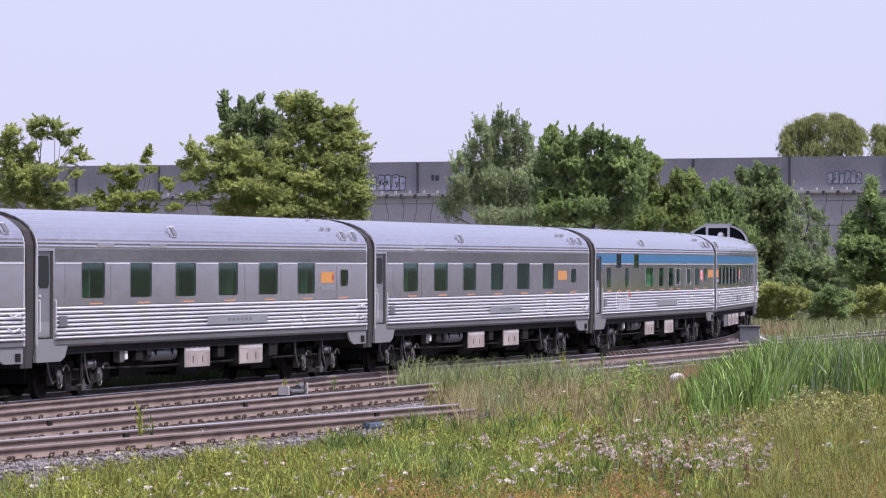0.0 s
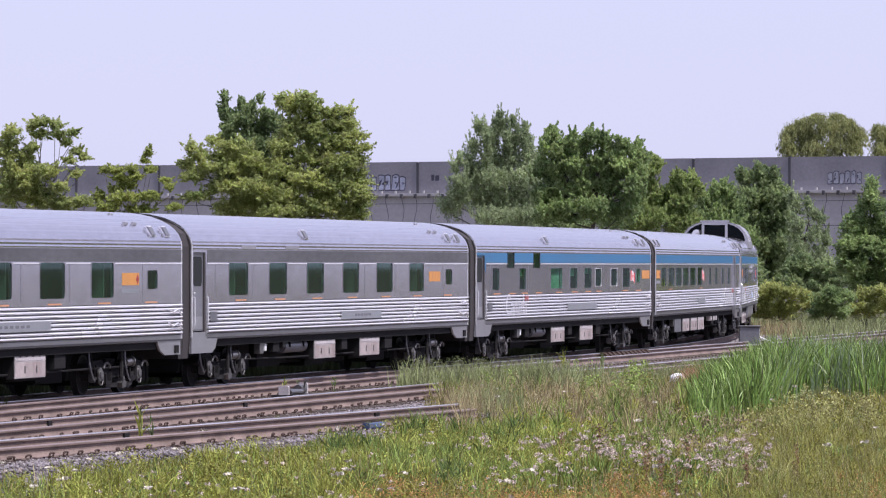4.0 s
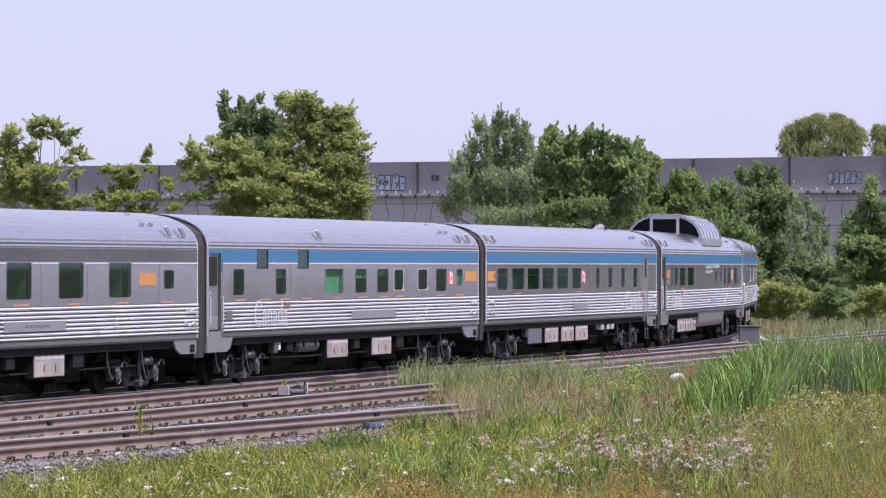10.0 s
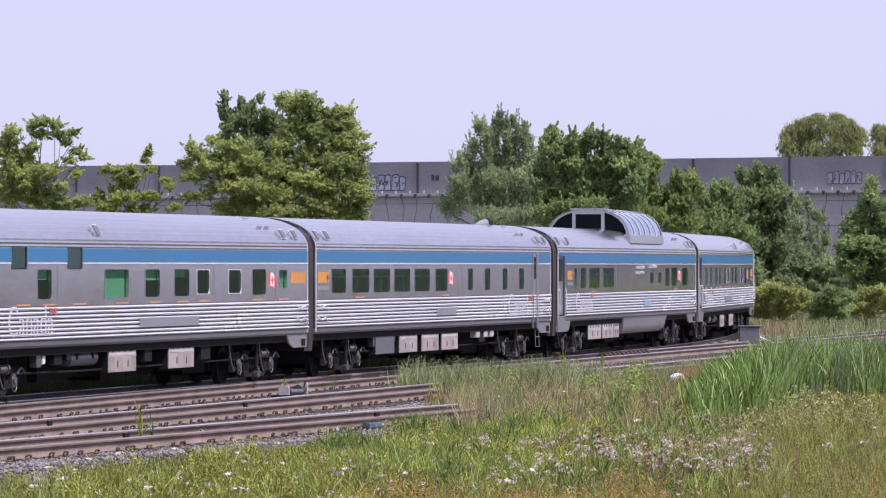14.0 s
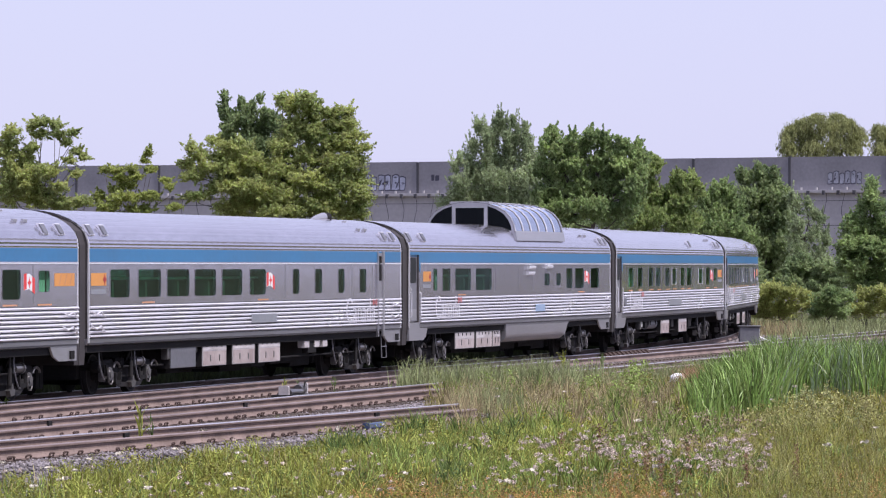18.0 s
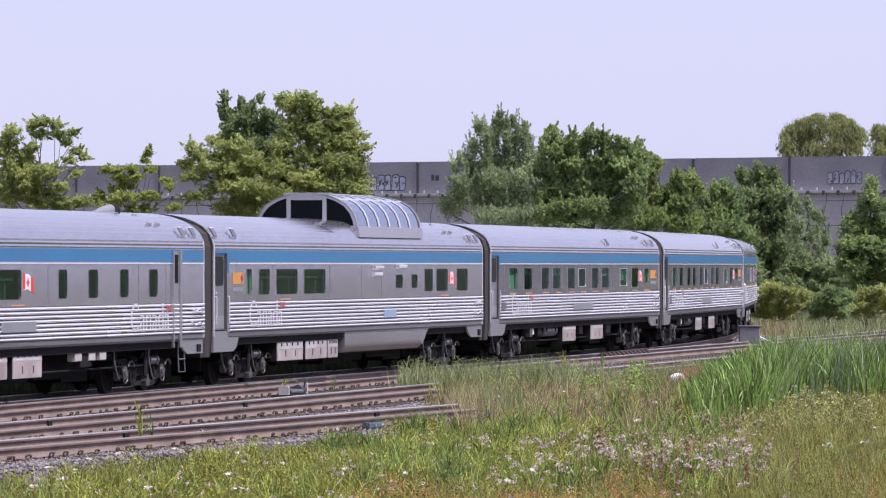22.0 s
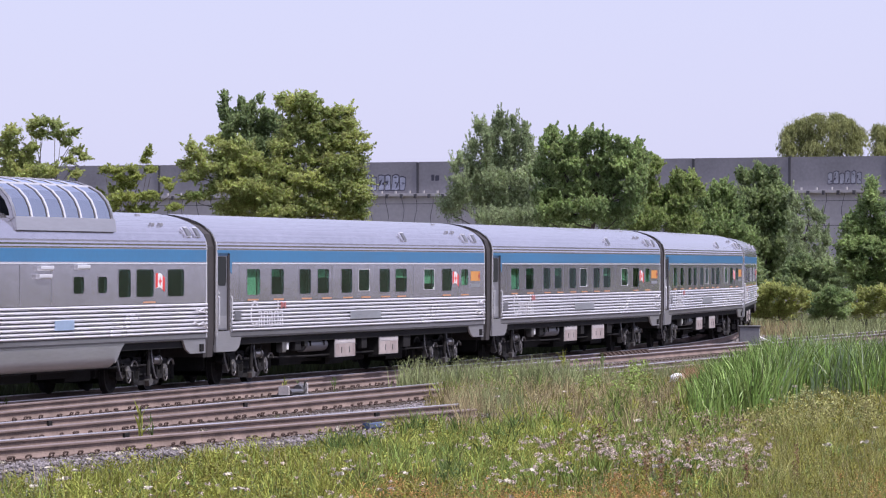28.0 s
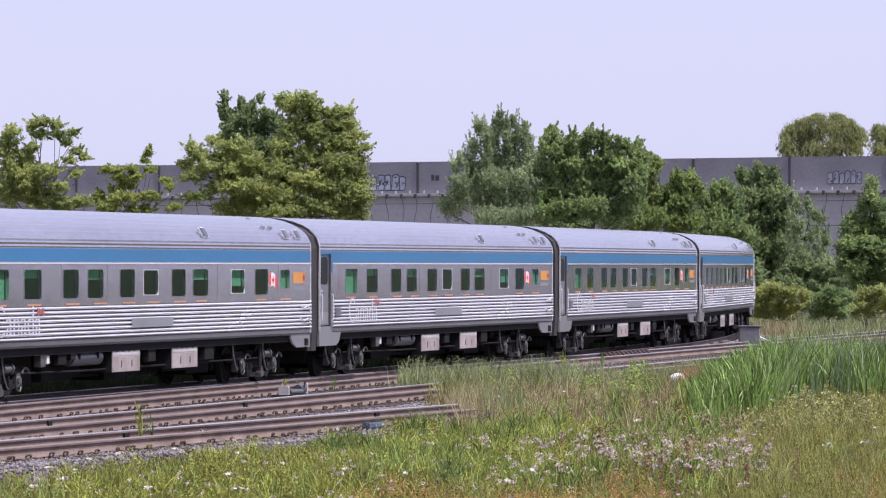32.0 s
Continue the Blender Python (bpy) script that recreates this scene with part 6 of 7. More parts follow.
def zone(x, y, b0, b1, y0, y1, soft=0.006, deep=3.0):
    """1 inside a stretch of the meadow, given by bearing from the eye and by distance, fading to 0 at its uneven edges."""
    b = x / y + 0.0025 * np.sin(1.1 * y + 3 * x) + 0.002 * np.sin(0.43 * y)
    d = y + 1.1 * np.sin(1.9 * x) + 0.8 * np.sin(4.3 * x + 1)
    side = np.clip((b - b0) / soft, 0, 1) * np.clip((b1 - b) / soft, 0, 1)
    return side * np.clip((d - y0) / deep, 0, 1) * np.clip((y1 - d) / deep, 0, 1)


def on_soil(n):
    return np.full(n, GROUND_Z)


def sow_blades(name, n, y0, y1, keep, h0, h1, w0, w1, bend, mat, label, category="grass"):
    x, y = sown(n, y0, y1, keep)
    blades(name, x, y, on_soil(len(x)), rng.uniform(h0, h1, len(x)) * (0.75 + 0.5 * patch(x, y, 0.8, 2)), rng.uniform(w0, w1, len(x)), bend, rng, mat, label, category)


def clumps(name, n, per, y0, y1, keep, radius, height, width, bend, mat, label, category):
    """Tufts of blades that fan out from common roots."""
    cx, cy = sown(n, y0, y1, keep)
    m = len(cx) * per
    k = np.repeat(rng.uniform(0.6, 1.25, len(cx)), per)
    x, y = np.repeat(cx, per) + rng.normal(0, radius, m), np.repeat(cy, per) + rng.normal(0, radius, m)
    blades(name, x, y, on_soil(m), k * rng.uniform(height * 0.5, height, m), rng.uniform(width * 0.6, width * 1.3, m), bend, rng, mat, label, category)


def herbs(name, n, y0, y1, keep, per, radius, height, size, mat, label):
    """Leafy herbs: small leaves all the way up loose round plants."""
    cx, cy = sown(n, y0, y1, keep)
    m = len(cx) * per
    k = np.repeat(rng.uniform(0.5, 1.2, len(cx)), per)
    up = rng.uniform(0.1, 1.0, m) ** 0.8
    r = radius * k * (1.1 - 0.6 * up)
    dabs(name, np.repeat(cx, per) + rng.normal(0, 1, m) * r, np.repeat(cy, per) + rng.normal(0, 1, m) * r, GROUND_Z + up * height * k, rng.uniform(size * 0.6, size * 1.4, m), rng, mat, label, "weeds", 0.8, 2)


def plumes(name, n, y0, y1, keep, per, h0, h1, length, mat, label, grain=1.0):
    """Seeding grass: a thin stalk with a loose panicle of tiny grains at its top."""
    cx, cy = sown(n, y0, y1, keep)
    h = rng.uniform(h0, h1, len(cx))
    lean = rng.normal(0, 0.06, len(cx))
    m = len(cx) * per
    up = rng.uniform(0, 1, m)
    r = 0.026 * (1.15 - up)
    dabs(name, np.repeat(cx + lean, per) + rng.normal(0, 1, m) * r + np.repeat(lean, per) * up * 0.5, np.repeat(cy, per) + rng.normal(0, 1, m) * r, GROUND_Z + np.repeat(h, per) - length * (1 - up), rng.uniform(0.018, 0.034, m) * grain, rng, mat, label, "grass", 1.5, 1)


def heads(name, x, y, z, radius, per, size, mat, label, flat=0.6):
    """Round flower clusters, each of many florets about one centre."""
    m = len(x) * per
    d = rng.normal(size=(m, 3))
    d /= np.linalg.norm(d, axis=1)[:, None]
    d[:, 2] = np.abs(d[:, 2]) * flat
    p = np.repeat(np.stack([x, y, z], axis=1), per, axis=0) + d * np.repeat(radius, per)[:, None] * rng.uniform(0.5, 1, m)[:, None]
    dabs(name, p[:, 0], p[:, 1], p[:, 2], rng.uniform(size * 0.7, size * 1.3, m), rng, mat, label, "flowers", 0.8, 2)


FIELD = lambda x, y: 0.45 + 0.55 * patch(x, y, 1, 0)
BANK = lambda x, y: zone(x, y, -0.12, -0.012, 50, 82)
TALL = lambda x, y: zone(x, y, -0.022, 0.030, 64, 88)
LUSH = lambda x, y: np.maximum(0.8 * BANK(x, y), TALL(x, y))
FLOWERY = lambda x, y: zone(x, y, 0.004, 0.072, 62.5, 77)
BROWNISH = lambda x, y: zone(x, y, 0.030, 0.074, 66, 96)
FINE = lambda x, y: zone(x, y, 0.060, 0.13, 48, 93, 0.014)
SORREL = lambda x, y: zone(x, y, -0.024, 0.05, 50, 62.5) * (patch(x, y, 2.4, 5) > 0.42)
STRAW = lambda x, y: zone(x, y, 0.002, 0.050, 84, 118)

# cover over the soil
herbs("ground_herbs", 9000, 54, 122, FIELD, 16, 0.14, 0.20, 0.040, WEED_GREEN, "low green leafy cover under the grass")
sow_blades("meadow_grass", 42000, 53, 122, FIELD, 0.16, 0.36, 0.014, 0.028, 0.7, GRASS, "green meadow grass before the tracks")
sow_blades("dry_grass", 15000, 53, 120, lambda x, y: 0.15 + 0.85 * patch(x, y, 1.4, 1) ** 2, 0.22, 0.45, 0.010, 0.018, 0.45, GRASS_DRY, "dry straw-coloured grass in the meadow")
# long bright grass on the near bank and beside the end of the rails
sow_blades("long_grass", 26000, 53, 90, lambda x, y: BANK(x, y) * (0.2 + 0.8 * patch(x, y, 1.3, 15)), 0.18, 0.38, 0.010, 0.022, 0.6, GRASS_LONG, "bright green grass on the bank")
sow_blades("long_grass", 26000, 62, 90, lambda x, y: TALL(x, y) * (0.2 + 0.8 * patch(x, y, 1.3, 15)), 0.28, 0.58, 0.010, 0.022, 0.5, GRASS_LONG, "long bright green grass beside the rails")
clumps("grass_tufts", 420, 40, 54, 96, lambda x, y: np.maximum(FLOWERY(x, y), BROWNISH(x, y)) * patch(x, y, 2.3, 6), 0.08, 0.5, 0.020, 0.7, GRASS_LONG, "green tufts between the flowers", "grass")
clumps("grass_tufts", 260, 40, 54, 66, lambda x, y: zone(x, y, 0.0, 0.08, 52, 66) * patch(x, y, 2.1, 9), 0.09, 0.42, 0.020, 0.7, GRASS_LONG, "green tufts near the camera", "grass")
clumps("grass_tufts", 1500, 44, 54, 90, lambda x, y: LUSH(x, y) * (0.15 + 0.85 * patch(x, y, 1.7, 11) ** 2), 0.09, 0.48, 0.022, 0.8, GRASS_LIGHT, "bright yellow-green grass tufts", "grass")
clumps("leafy_weeds", 260, 40, 60, 88, lambda x, y: zone(x, y, -0.03, 0.03, 64, 86) * patch(x, y, 2.0, 14) ** 2, 0.10, 0.55, 0.026, 0.7, WEED_GREEN, "dark green clumps among the long grass", "weeds")
herbs("leafy_herbs", 1500, 54, 84, lambda x, y: LUSH(x, y) * (0.3 + 0.7 * patch(x, y, 1.1, 21)), 26, 0.10, 0.42, 0.034, GRASS_LIGHT, "yellow-green leafy herbs on the bank")
herbs("leafy_herbs", 1700, 54, 120, lambda x, y: 0.2 + 0.8 * patch(x, y, 0.7, 24) ** 1.5, 22, 0.08, 0.42, 0.046, GRASS, "green leafy herbs in the meadow")
for n, keep, height, width, mat, label in ((800, BROWNISH, 0.46, 0.022, GRASS_LONG, "green tufts among the brown seed heads"), (700, BROWNISH, 0.5, 0.016, GRASS_PALE, "pale ochre tufts among the brown seed heads"),
                                           (500, FLOWERY, 0.42, 0.024, GRASS_LONG, "green tufts under the flowers"), (360, FLOWERY, 0.36, 0.024, WEED_GREEN, "dark tufts under the flowers"),
                                           (900, FINE, 0.5, 0.012, GRASS_PALE, "pale tufts of fine grass"), (420, FINE, 0.45, 0.015, GRASS_LONG, "green tufts in the fine grass"), (120, FINE, 0.4, 0.02, WEED_GREEN, "dark tufts in the fine grass"),
                                           (420, STRAW, 0.6, 0.016, GRASS_DRY, "straw tufts beyond the long grass"), (300, STRAW, 0.5, 0.022, GRASS_LONG, "green tufts among the straw")):
    clumps("grass_tufts", n, 26, 54, 110, lambda x, y, keep=keep, n=n: keep(x, y) * (0.25 + 0.75 * patch(x, y, 2.9, n * 0.01)), 0.06, height, width * 1.35, 0.6, mat, label, "grass")
# drift of faded flowers with brown seed heads behind it
herbs("seed_herbs", 2100, 64, 98, lambda x, y: BROWNISH(x, y) * (0.35 + 0.65 * patch(x, y, 1.9, 4)), 20, 0.08, 0.42, 0.038, PETAL_PINK, "dusty pinkish-brown seed heads in the meadow")
x, y = sown(950, 60, 80, lambda x, y: FLOWERY(x, y) * (patch(x, y, 2.6, 1) > 0.40))
x, y = np.concatenate([x, x + rng.normal(0, 0.09, len(x))]), np.concatenate([y, y + rng.normal(0, 0.15, len(y))])
h = rng.uniform(0.36, 0.52, len(x))
blades("flower_stems", x, y, on_soil(len(x)), h, np.full(len(x), 0.010), 0.1, rng, GRASS, "thin flower stems", "weeds")
heads("faded_flower_heads", x, y, GROUND_Z + h, rng.uniform(0.022, 0.055, len(x)), 16, 0.026, PETAL_FADED, "fluffy clusters of faded pinkish-white flowers")
x, y = sown(900, 54, 84, lambda x, y: 0.28 * zone(x, y, -0.03, 0.075, 52, 80) + 0.22 * zone(x, y, -0.12, -0.02, 50, 76))
heads("faded_flower_heads", x, y, GROUND_Z + rng.uniform(0.3, 0.5, len(x)), rng.uniform(0.018, 0.045, len(x)), 14, 0.024, PETAL_FADED, "scattered faded pinkish-white flower clusters")
MIDDLE = lambda x, y: zone(x, y, -0.004, 0.060, 80, 113)
# the dark green clumps stand in for shaded gaps between plants
for n, height, width, mat, label in ((420, 0.70, 0.034, GRASS_LONG, "tall green plants beyond the long grass"), (300, 0.62, 0.034, GRASS_LIGHT, "tall yellow-green plants beyond the long grass"),
                                     (260, 0.60, 0.040, WEED_GREEN, "dark green plants for shaded gaps beyond the long grass"), (260, 0.75, 0.022, GRASS_DRY, "straw stalks beyond the long grass")):
    clumps("tall_plants", n, 22, 78, 124, lambda x, y, n=n: MIDDLE(x, y) * (0.2 + 0.8 * patch(x, y, 2.2, n * 0.013)), 0.05, height, width, 0.55, mat, label, "weeds")
# flat white umbels
x, y = sown(300, 56, 108, lambda x, y: 0.20 + 0.35 * (x < -0.5))
h = rng.uniform(0.42, 0.66, len(x))
blades("umbel_stems", x, y, on_soil(len(x)), h, np.full(len(x), 0.010), 0.1, rng, GRASS, "thin umbel stems", "weeds")
dabs("white_umbels", x, y, GROUND_Z + h, rng.uniform(0.045, 0.08, len(x)), rng, PETAL, "flat white umbels standing over the meadow", "flowers", 0.14, 18)
# rusty patches near the camera, and single dock spikes
herbs("sorrel", 4200, 53, 64, lambda x, y: SORREL(x, y) * 0.9, 26, 0.06, 0.40, 0.020, SORREL_RED, "fine orange-red sorrel in the near grass")
x, y = sown(30, 57, 84, lambda x, y: 0.15 + 0.85 * zone(x, y, 0.022, 0.075, 58, 76))
k = 80
hx, up = np.repeat(x, k), rng.uniform(0.12, 0.66, len(x) * k)
dabs("dock_heads", hx + rng.normal(0, 0.018, len(hx)), np.repeat(y, k) + rng.normal(0, 0.018, len(hx)), GROUND_Z + up, np.full(len(hx), 0.028), rng, GRASS_RUST, "rust-brown dock seed spikes", "weeds", 1.0, 3)
# fine seeding grass towards the edge
sow_blades("ochre_grass", 26000, 52, 94, lambda x, y: FINE(x, y), 0.22, 0.50, 0.009, 0.017, 0.5, GRASS_OCHRE, "fine ochre-green seeding grass")
plumes("grass_plumes", 9000, 52, 94, lambda x, y: FINE(x, y), 18, 0.32, 0.62, 0.16, GRASS_PALE, "soft ochre panicles of seeding grass", 0.55)
plumes("grass_plumes", 3600, 52, 64, lambda x, y: zone(x, y, -0.03, 0.13, 50, 63), 18, 0.28, 0.5, 0.14, GRASS_OCHRE, "soft brown-green panicles near the camera", 0.6)
plumes("grass_plumes", 1800, 52, 64, lambda x, y: zone(x, y, 0.085, 0.13, 48, 66), 18, 0.3, 0.5, 0.14, SORREL_RED, "orange-brown panicles near the camera", 0.6)
# straw, yellow herbs and a few orange flowers beyond the lush grass
plumes("straw_plumes", 4200, 82, 120, lambda x, y: STRAW(x, y), 26, 0.35, 0.75, 0.22, GRASS_DRY, "straw-coloured seeding plumes")
sow_blades("straw_tufts", 6000, 82, 112, lambda x, y: STRAW(x, y) * patch(x, y, 1.4, 13), 0.35, 0.75, 0.012, 0.024, 0.5, GRASS_DRY, "straw-coloured seeding grass")
herbs("yellow_herbs", 420, 76, 92, lambda x, y: zone(x, y, 0.010, 0.040, 77, 90), 26, 0.09, 0.45, 0.034, HERB_YELLOW, "yellow-green flowering herbs")
x, y = sown(60, 78, 92, lambda x, y: zone(x, y, 0.014, 0.028, 79, 88))
heads("orange_flowers", x, y, GROUND_Z + rng.uniform(0.35, 0.5, len(x)), rng.uniform(0.02, 0.04, len(x)), 9, 0.022, PETAL_YELLOW, "small orange-yellow flowers in the meadow")
# the overgrown roads beyond
sow_blades("meadow_grass", 15000, 96, 150, lambda x, y: (0.3 + 0.7 * patch(x, y, 0.7, 8)) * (x > -1.2) * np.where((y > 116) & (x > 5), 0.6, 1), 0.2, 0.55, 0.018, 0.036, 0.6, GRASS, "dense grass over the overgrown road")
sow_blades("dry_grass", 9000, 96, 150, lambda x, y: patch(x, y, 1.2, 9) ** 1.5 * (x > -1.2), 0.22, 0.6, 0.012, 0.024, 0.4, GRASS_DRY, "dry grass over the overgrown road")
herbs("leafy_herbs", 900, 98, 124, lambda x, y: np.maximum(zone(x, y, 0.029, 0.050, 98, 124), 0.7 * zone(x, y, 0.008, 0.022, 104, 124)), 30, 0.10, 0.75, 0.06, HERB_BRIGHT, "tall bright leafy herbs beside the barrel")
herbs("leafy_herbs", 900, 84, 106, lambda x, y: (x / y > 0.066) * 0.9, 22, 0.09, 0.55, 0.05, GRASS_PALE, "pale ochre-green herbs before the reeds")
herbs("leafy_herbs", 170, 84, 97, lambda x, y: zone(x, y, 0.072, 0.094, 84, 100), 34, 0.12, 0.8, 0.04, GRASS_SOFT, "pale green bushy herbs before the reeds")
# weeds added in the train's shade, along the far side, hiding sunlit ground
s_, side_ = rng.uniform(-50, 110, 22000), rng.uniform(1.8, 2.9, 22000)
hd = np.interp(s_, ARC, TURN)
x, y = np.interp(s_, ARC, LINE_X) - side_ * np.cos(hd), np.interp(s_, ARC, LINE_Y) + side_ * np.sin(hd)
blades("trackside_weeds", x, y, on_soil(len(x)), rng.uniform(0.35, 0.95, len(x)), rng.uniform(0.02, 0.05, len(x)), 0.4, rng, WEED_SHADED, "weeds coloured dark for shade along the far side of the line", "weeds")
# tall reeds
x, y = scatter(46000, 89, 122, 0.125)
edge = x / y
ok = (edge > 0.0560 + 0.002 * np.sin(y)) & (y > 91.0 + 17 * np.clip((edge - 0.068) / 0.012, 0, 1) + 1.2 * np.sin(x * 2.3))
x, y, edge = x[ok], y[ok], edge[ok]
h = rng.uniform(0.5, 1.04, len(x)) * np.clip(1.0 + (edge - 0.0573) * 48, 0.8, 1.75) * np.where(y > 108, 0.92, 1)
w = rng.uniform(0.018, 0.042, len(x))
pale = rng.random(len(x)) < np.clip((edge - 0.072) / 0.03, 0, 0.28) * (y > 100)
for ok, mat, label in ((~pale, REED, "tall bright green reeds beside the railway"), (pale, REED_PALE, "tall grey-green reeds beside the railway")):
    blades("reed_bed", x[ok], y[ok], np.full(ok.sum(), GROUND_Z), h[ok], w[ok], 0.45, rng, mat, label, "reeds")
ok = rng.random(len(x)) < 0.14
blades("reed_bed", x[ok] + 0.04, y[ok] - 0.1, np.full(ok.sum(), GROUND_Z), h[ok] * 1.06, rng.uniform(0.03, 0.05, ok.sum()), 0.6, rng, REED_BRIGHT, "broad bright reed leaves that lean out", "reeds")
# taller grass clump between the roads
cd, cs = np.concatenate([rng.uniform(28.5, 58, 420), rng.uniform(28.5, 34, 70)]), np.concatenate([rng.uniform(0.8, 3.4, 420), rng.uniform(-1.3, 2.4, 70)])
ch = np.where(cd < 34, 1.0, 0.5) * rng.uniform(0.6, 1.1, 490)
cd, cs, ch = (np.repeat(q_, 30) for q_ in (cd, cs, ch))
hd = radians(15.75)
x, y = -8.2 + np.sin(hd) * cd + np.cos(hd) * cs + rng.normal(0, 0.14, len(cd)), 84.2 + np.cos(hd) * cd - np.sin(hd) * cs + rng.normal(0, 0.3, len(cd))
dabs("grass_seed_heads", x[::2], y[::2], GROUND_Z + ch[::2] * rng.uniform(0.25, 1.0, len(x[::2])), rng.uniform(0.02, 0.045, len(x[::2])), rng, GRASS_SOFT, "fluffy grey-green seed heads of the clumps", "grass", 1.0, 3)
blades("grass_clumps", x, y, np.full(len(x), GROUND_Z), ch * rng.uniform(0.5, 1.05, len(x)), rng.uniform(0.018, 0.036, len(x)), 0.4, rng, GRASS_SOFT, "tall feathery grass clumps between the roads", "grass")
# tall grass round the end of the nearest rails
x, y = rng.normal(1.0, 0.35, 900), rng.normal(97.4, 0.8, 900)
blades("grass_clumps", x, y, np.full(900, GROUND_Z), rng.uniform(0.35, 0.85, 900), rng.uniform(0.007, 0.018, 900), 0.5, rng, GRASS_SOFT, "tall grass round the end of the nearest rails", "grass")
blades("straw_tufts", x[:400] - 0.5, y[:400] - 1.0, np.full(400, GROUND_Z), rng.uniform(0.5, 0.95, 400), rng.uniform(0.006, 0.012, 400), 0.4, rng, GRASS_DRY, "straw stalks round the end of the nearest rails", "grass")
# seeding grass beside the relay box
x, y = rng.uniform(13.6, 16.2, 600), rng.uniform(196, 214, 600)
ok = line_side(x, y, -8.2, 84.2, 15.75) < -3.5
blades("seeding_grass", x[ok], y[ok], np.full(ok.sum(), GROUND_Z), rng.uniform(0.4, 1.0, ok.sum()), rng.uniform(0.012, 0.03, ok.sum()), 0.4, rng, GRASS_DRY, "straw-brown seeding grass on the far verge", "grass")
# far verge
x, y = scatter(16000, 172, 260, 0.11)
ok = (x > np.interp(y, LINE_Y, LINE_X) + 3.2) & (line_side(x, y, -8.2, 84.2, 15.75) < -3.5) | ((line_side(x, y, -8.2, 84.2, 15.75) > 1.2) & (y < 215))
x, y = x[ok], y[ok]
blades("verge_grass", x, y, np.full(len(x), GROUND_Z), rng.uniform(0.3, 1.0, len(x)), rng.uniform(0.02, 0.06, len(x)), 0.5, rng, GRASS_SOFT, "grey-green weeds on the far verge", "weeds")

# ---- trackside pieces ----
def stones(name, xs, ys_, zs, size, seed, label):
    """Many broken stones in one mesh: squashed, jittered octahedra."""
    r = np.random.default_rng(seed)
    n = len(xs)
    base = np.array([(1, 0, 0), (0, 1, 0), (-1, 0, 0), (0, -1, 0), (0, 0, 0.75), (0, 0, -0.75)])
    v = base[None] * (size[:, None, None] * r.uniform(0.6, 1.3, (n, 6, 1))) + np.stack([xs, ys_, zs], axis=1)[:, None]
    v += r.normal(size=v.shape) * size[:, None, None] * 0.2
    tri = np.array([(0, 1, 4), (1, 2, 4), (2, 3, 4), (3, 0, 4), (1, 0, 5), (2, 1, 5), (3, 2, 5), (0, 3, 5)])
    f = (np.arange(n)[:, None, None] * 6 + tri[None]).reshape(-1, 3)
    return tagged(new(name, raw_mesh(name, v.reshape(-1, 3), f, STONE)), label, "ballast stones", kind="stuff")


q = np.random.default_rng(21)
n = 44000
d, side = q.uniform(-22, 22, n), np.where(q.random(n) < 0.68, q.uniform(1.6, 5.6, n), q.uniform(-1.6, 1.6, n))
ok = (d < 6) | (side < 2.9)
d, side, n = d[ok], side[ok], int(ok.sum())
h = radians(21.0)
stones("ballast_stones", -7.38 + np.sin(h) * d + np.cos(h) * side, 75.75 + np.cos(h) * d - np.sin(h) * side, np.where(side < 2.5, -0.25, -0.25 - 0.16 * (side - 2.5) / 0.5).clip(-0.375) + 0.012, q.uniform(0.02, 0.055, n), 3, "grey broken stones on the shoulder of the nearest road")
n = 26000
d, side = q.uniform(-12, 34, n), q.uniform(-2.2, 0.8, n)
h = radians(15.75)
stones("ballast_stones", -8.2 + np.sin(h) * d + np.cos(h) * side, 84.2 + np.cos(h) * d - np.sin(h) * side, np.full(n, -0.245), q.uniform(0.02, 0.045, n), 4, "brown-grey broken stones of the middle road")

n = 9000
s_, side = q.uniform(-45, 110, n), q.uniform(0.85, 1.4, n)
hd = np.interp(s_, ARC, TURN)
stones("ballast_stones", np.interp(s_, ARC, LINE_X) + np.cos(hd) * side, np.interp(s_, ARC, LINE_Y) - np.sin(hd) * side, np.full(n, -0.245), q.uniform(0.025, 0.055, n), 5, "grey-brown broken stones beside the running line")

n = 15000
d, side = q.uniform(-12, 29, n), q.uniform(0.8, 2.7, n)
h = radians(15.75)
stones("ballast_stones", -8.2 + np.sin(h) * d + np.cos(h) * side, 84.2 + np.cos(h) * d - np.sin(h) * side, np.full(n, -0.247), q.uniform(0.02, 0.045, n), 6, "grey broken stones between the two nearest roads")

n = 9000
s_, side = q.uniform(18, 95, n), q.uniform(0.9, 2.7, n)
hd = np.interp(s_, ARC, TURN)
stones("ballast_stones", np.interp(s_, ARC, LINE_X) + np.cos(hd) * side, np.interp(s_, ARC, LINE_Y) - np.sin(hd) * side, np.full(n, -0.24), q.uniform(0.03, 0.075, n), 8, "grey-brown broken stones where the roads part")

graffiti(-5.85, 9.95, 4.5, 1.75, 6, True, 1)
graffiti(1.4, 10.9, 0.9, 0.6, 2, False, 2)
graffiti(26.6, 10.9, 1.5, 0.9, 3, False, 3)
graffiti(42.2, 10.2, 3.4, 1.3, 6, True, 9)


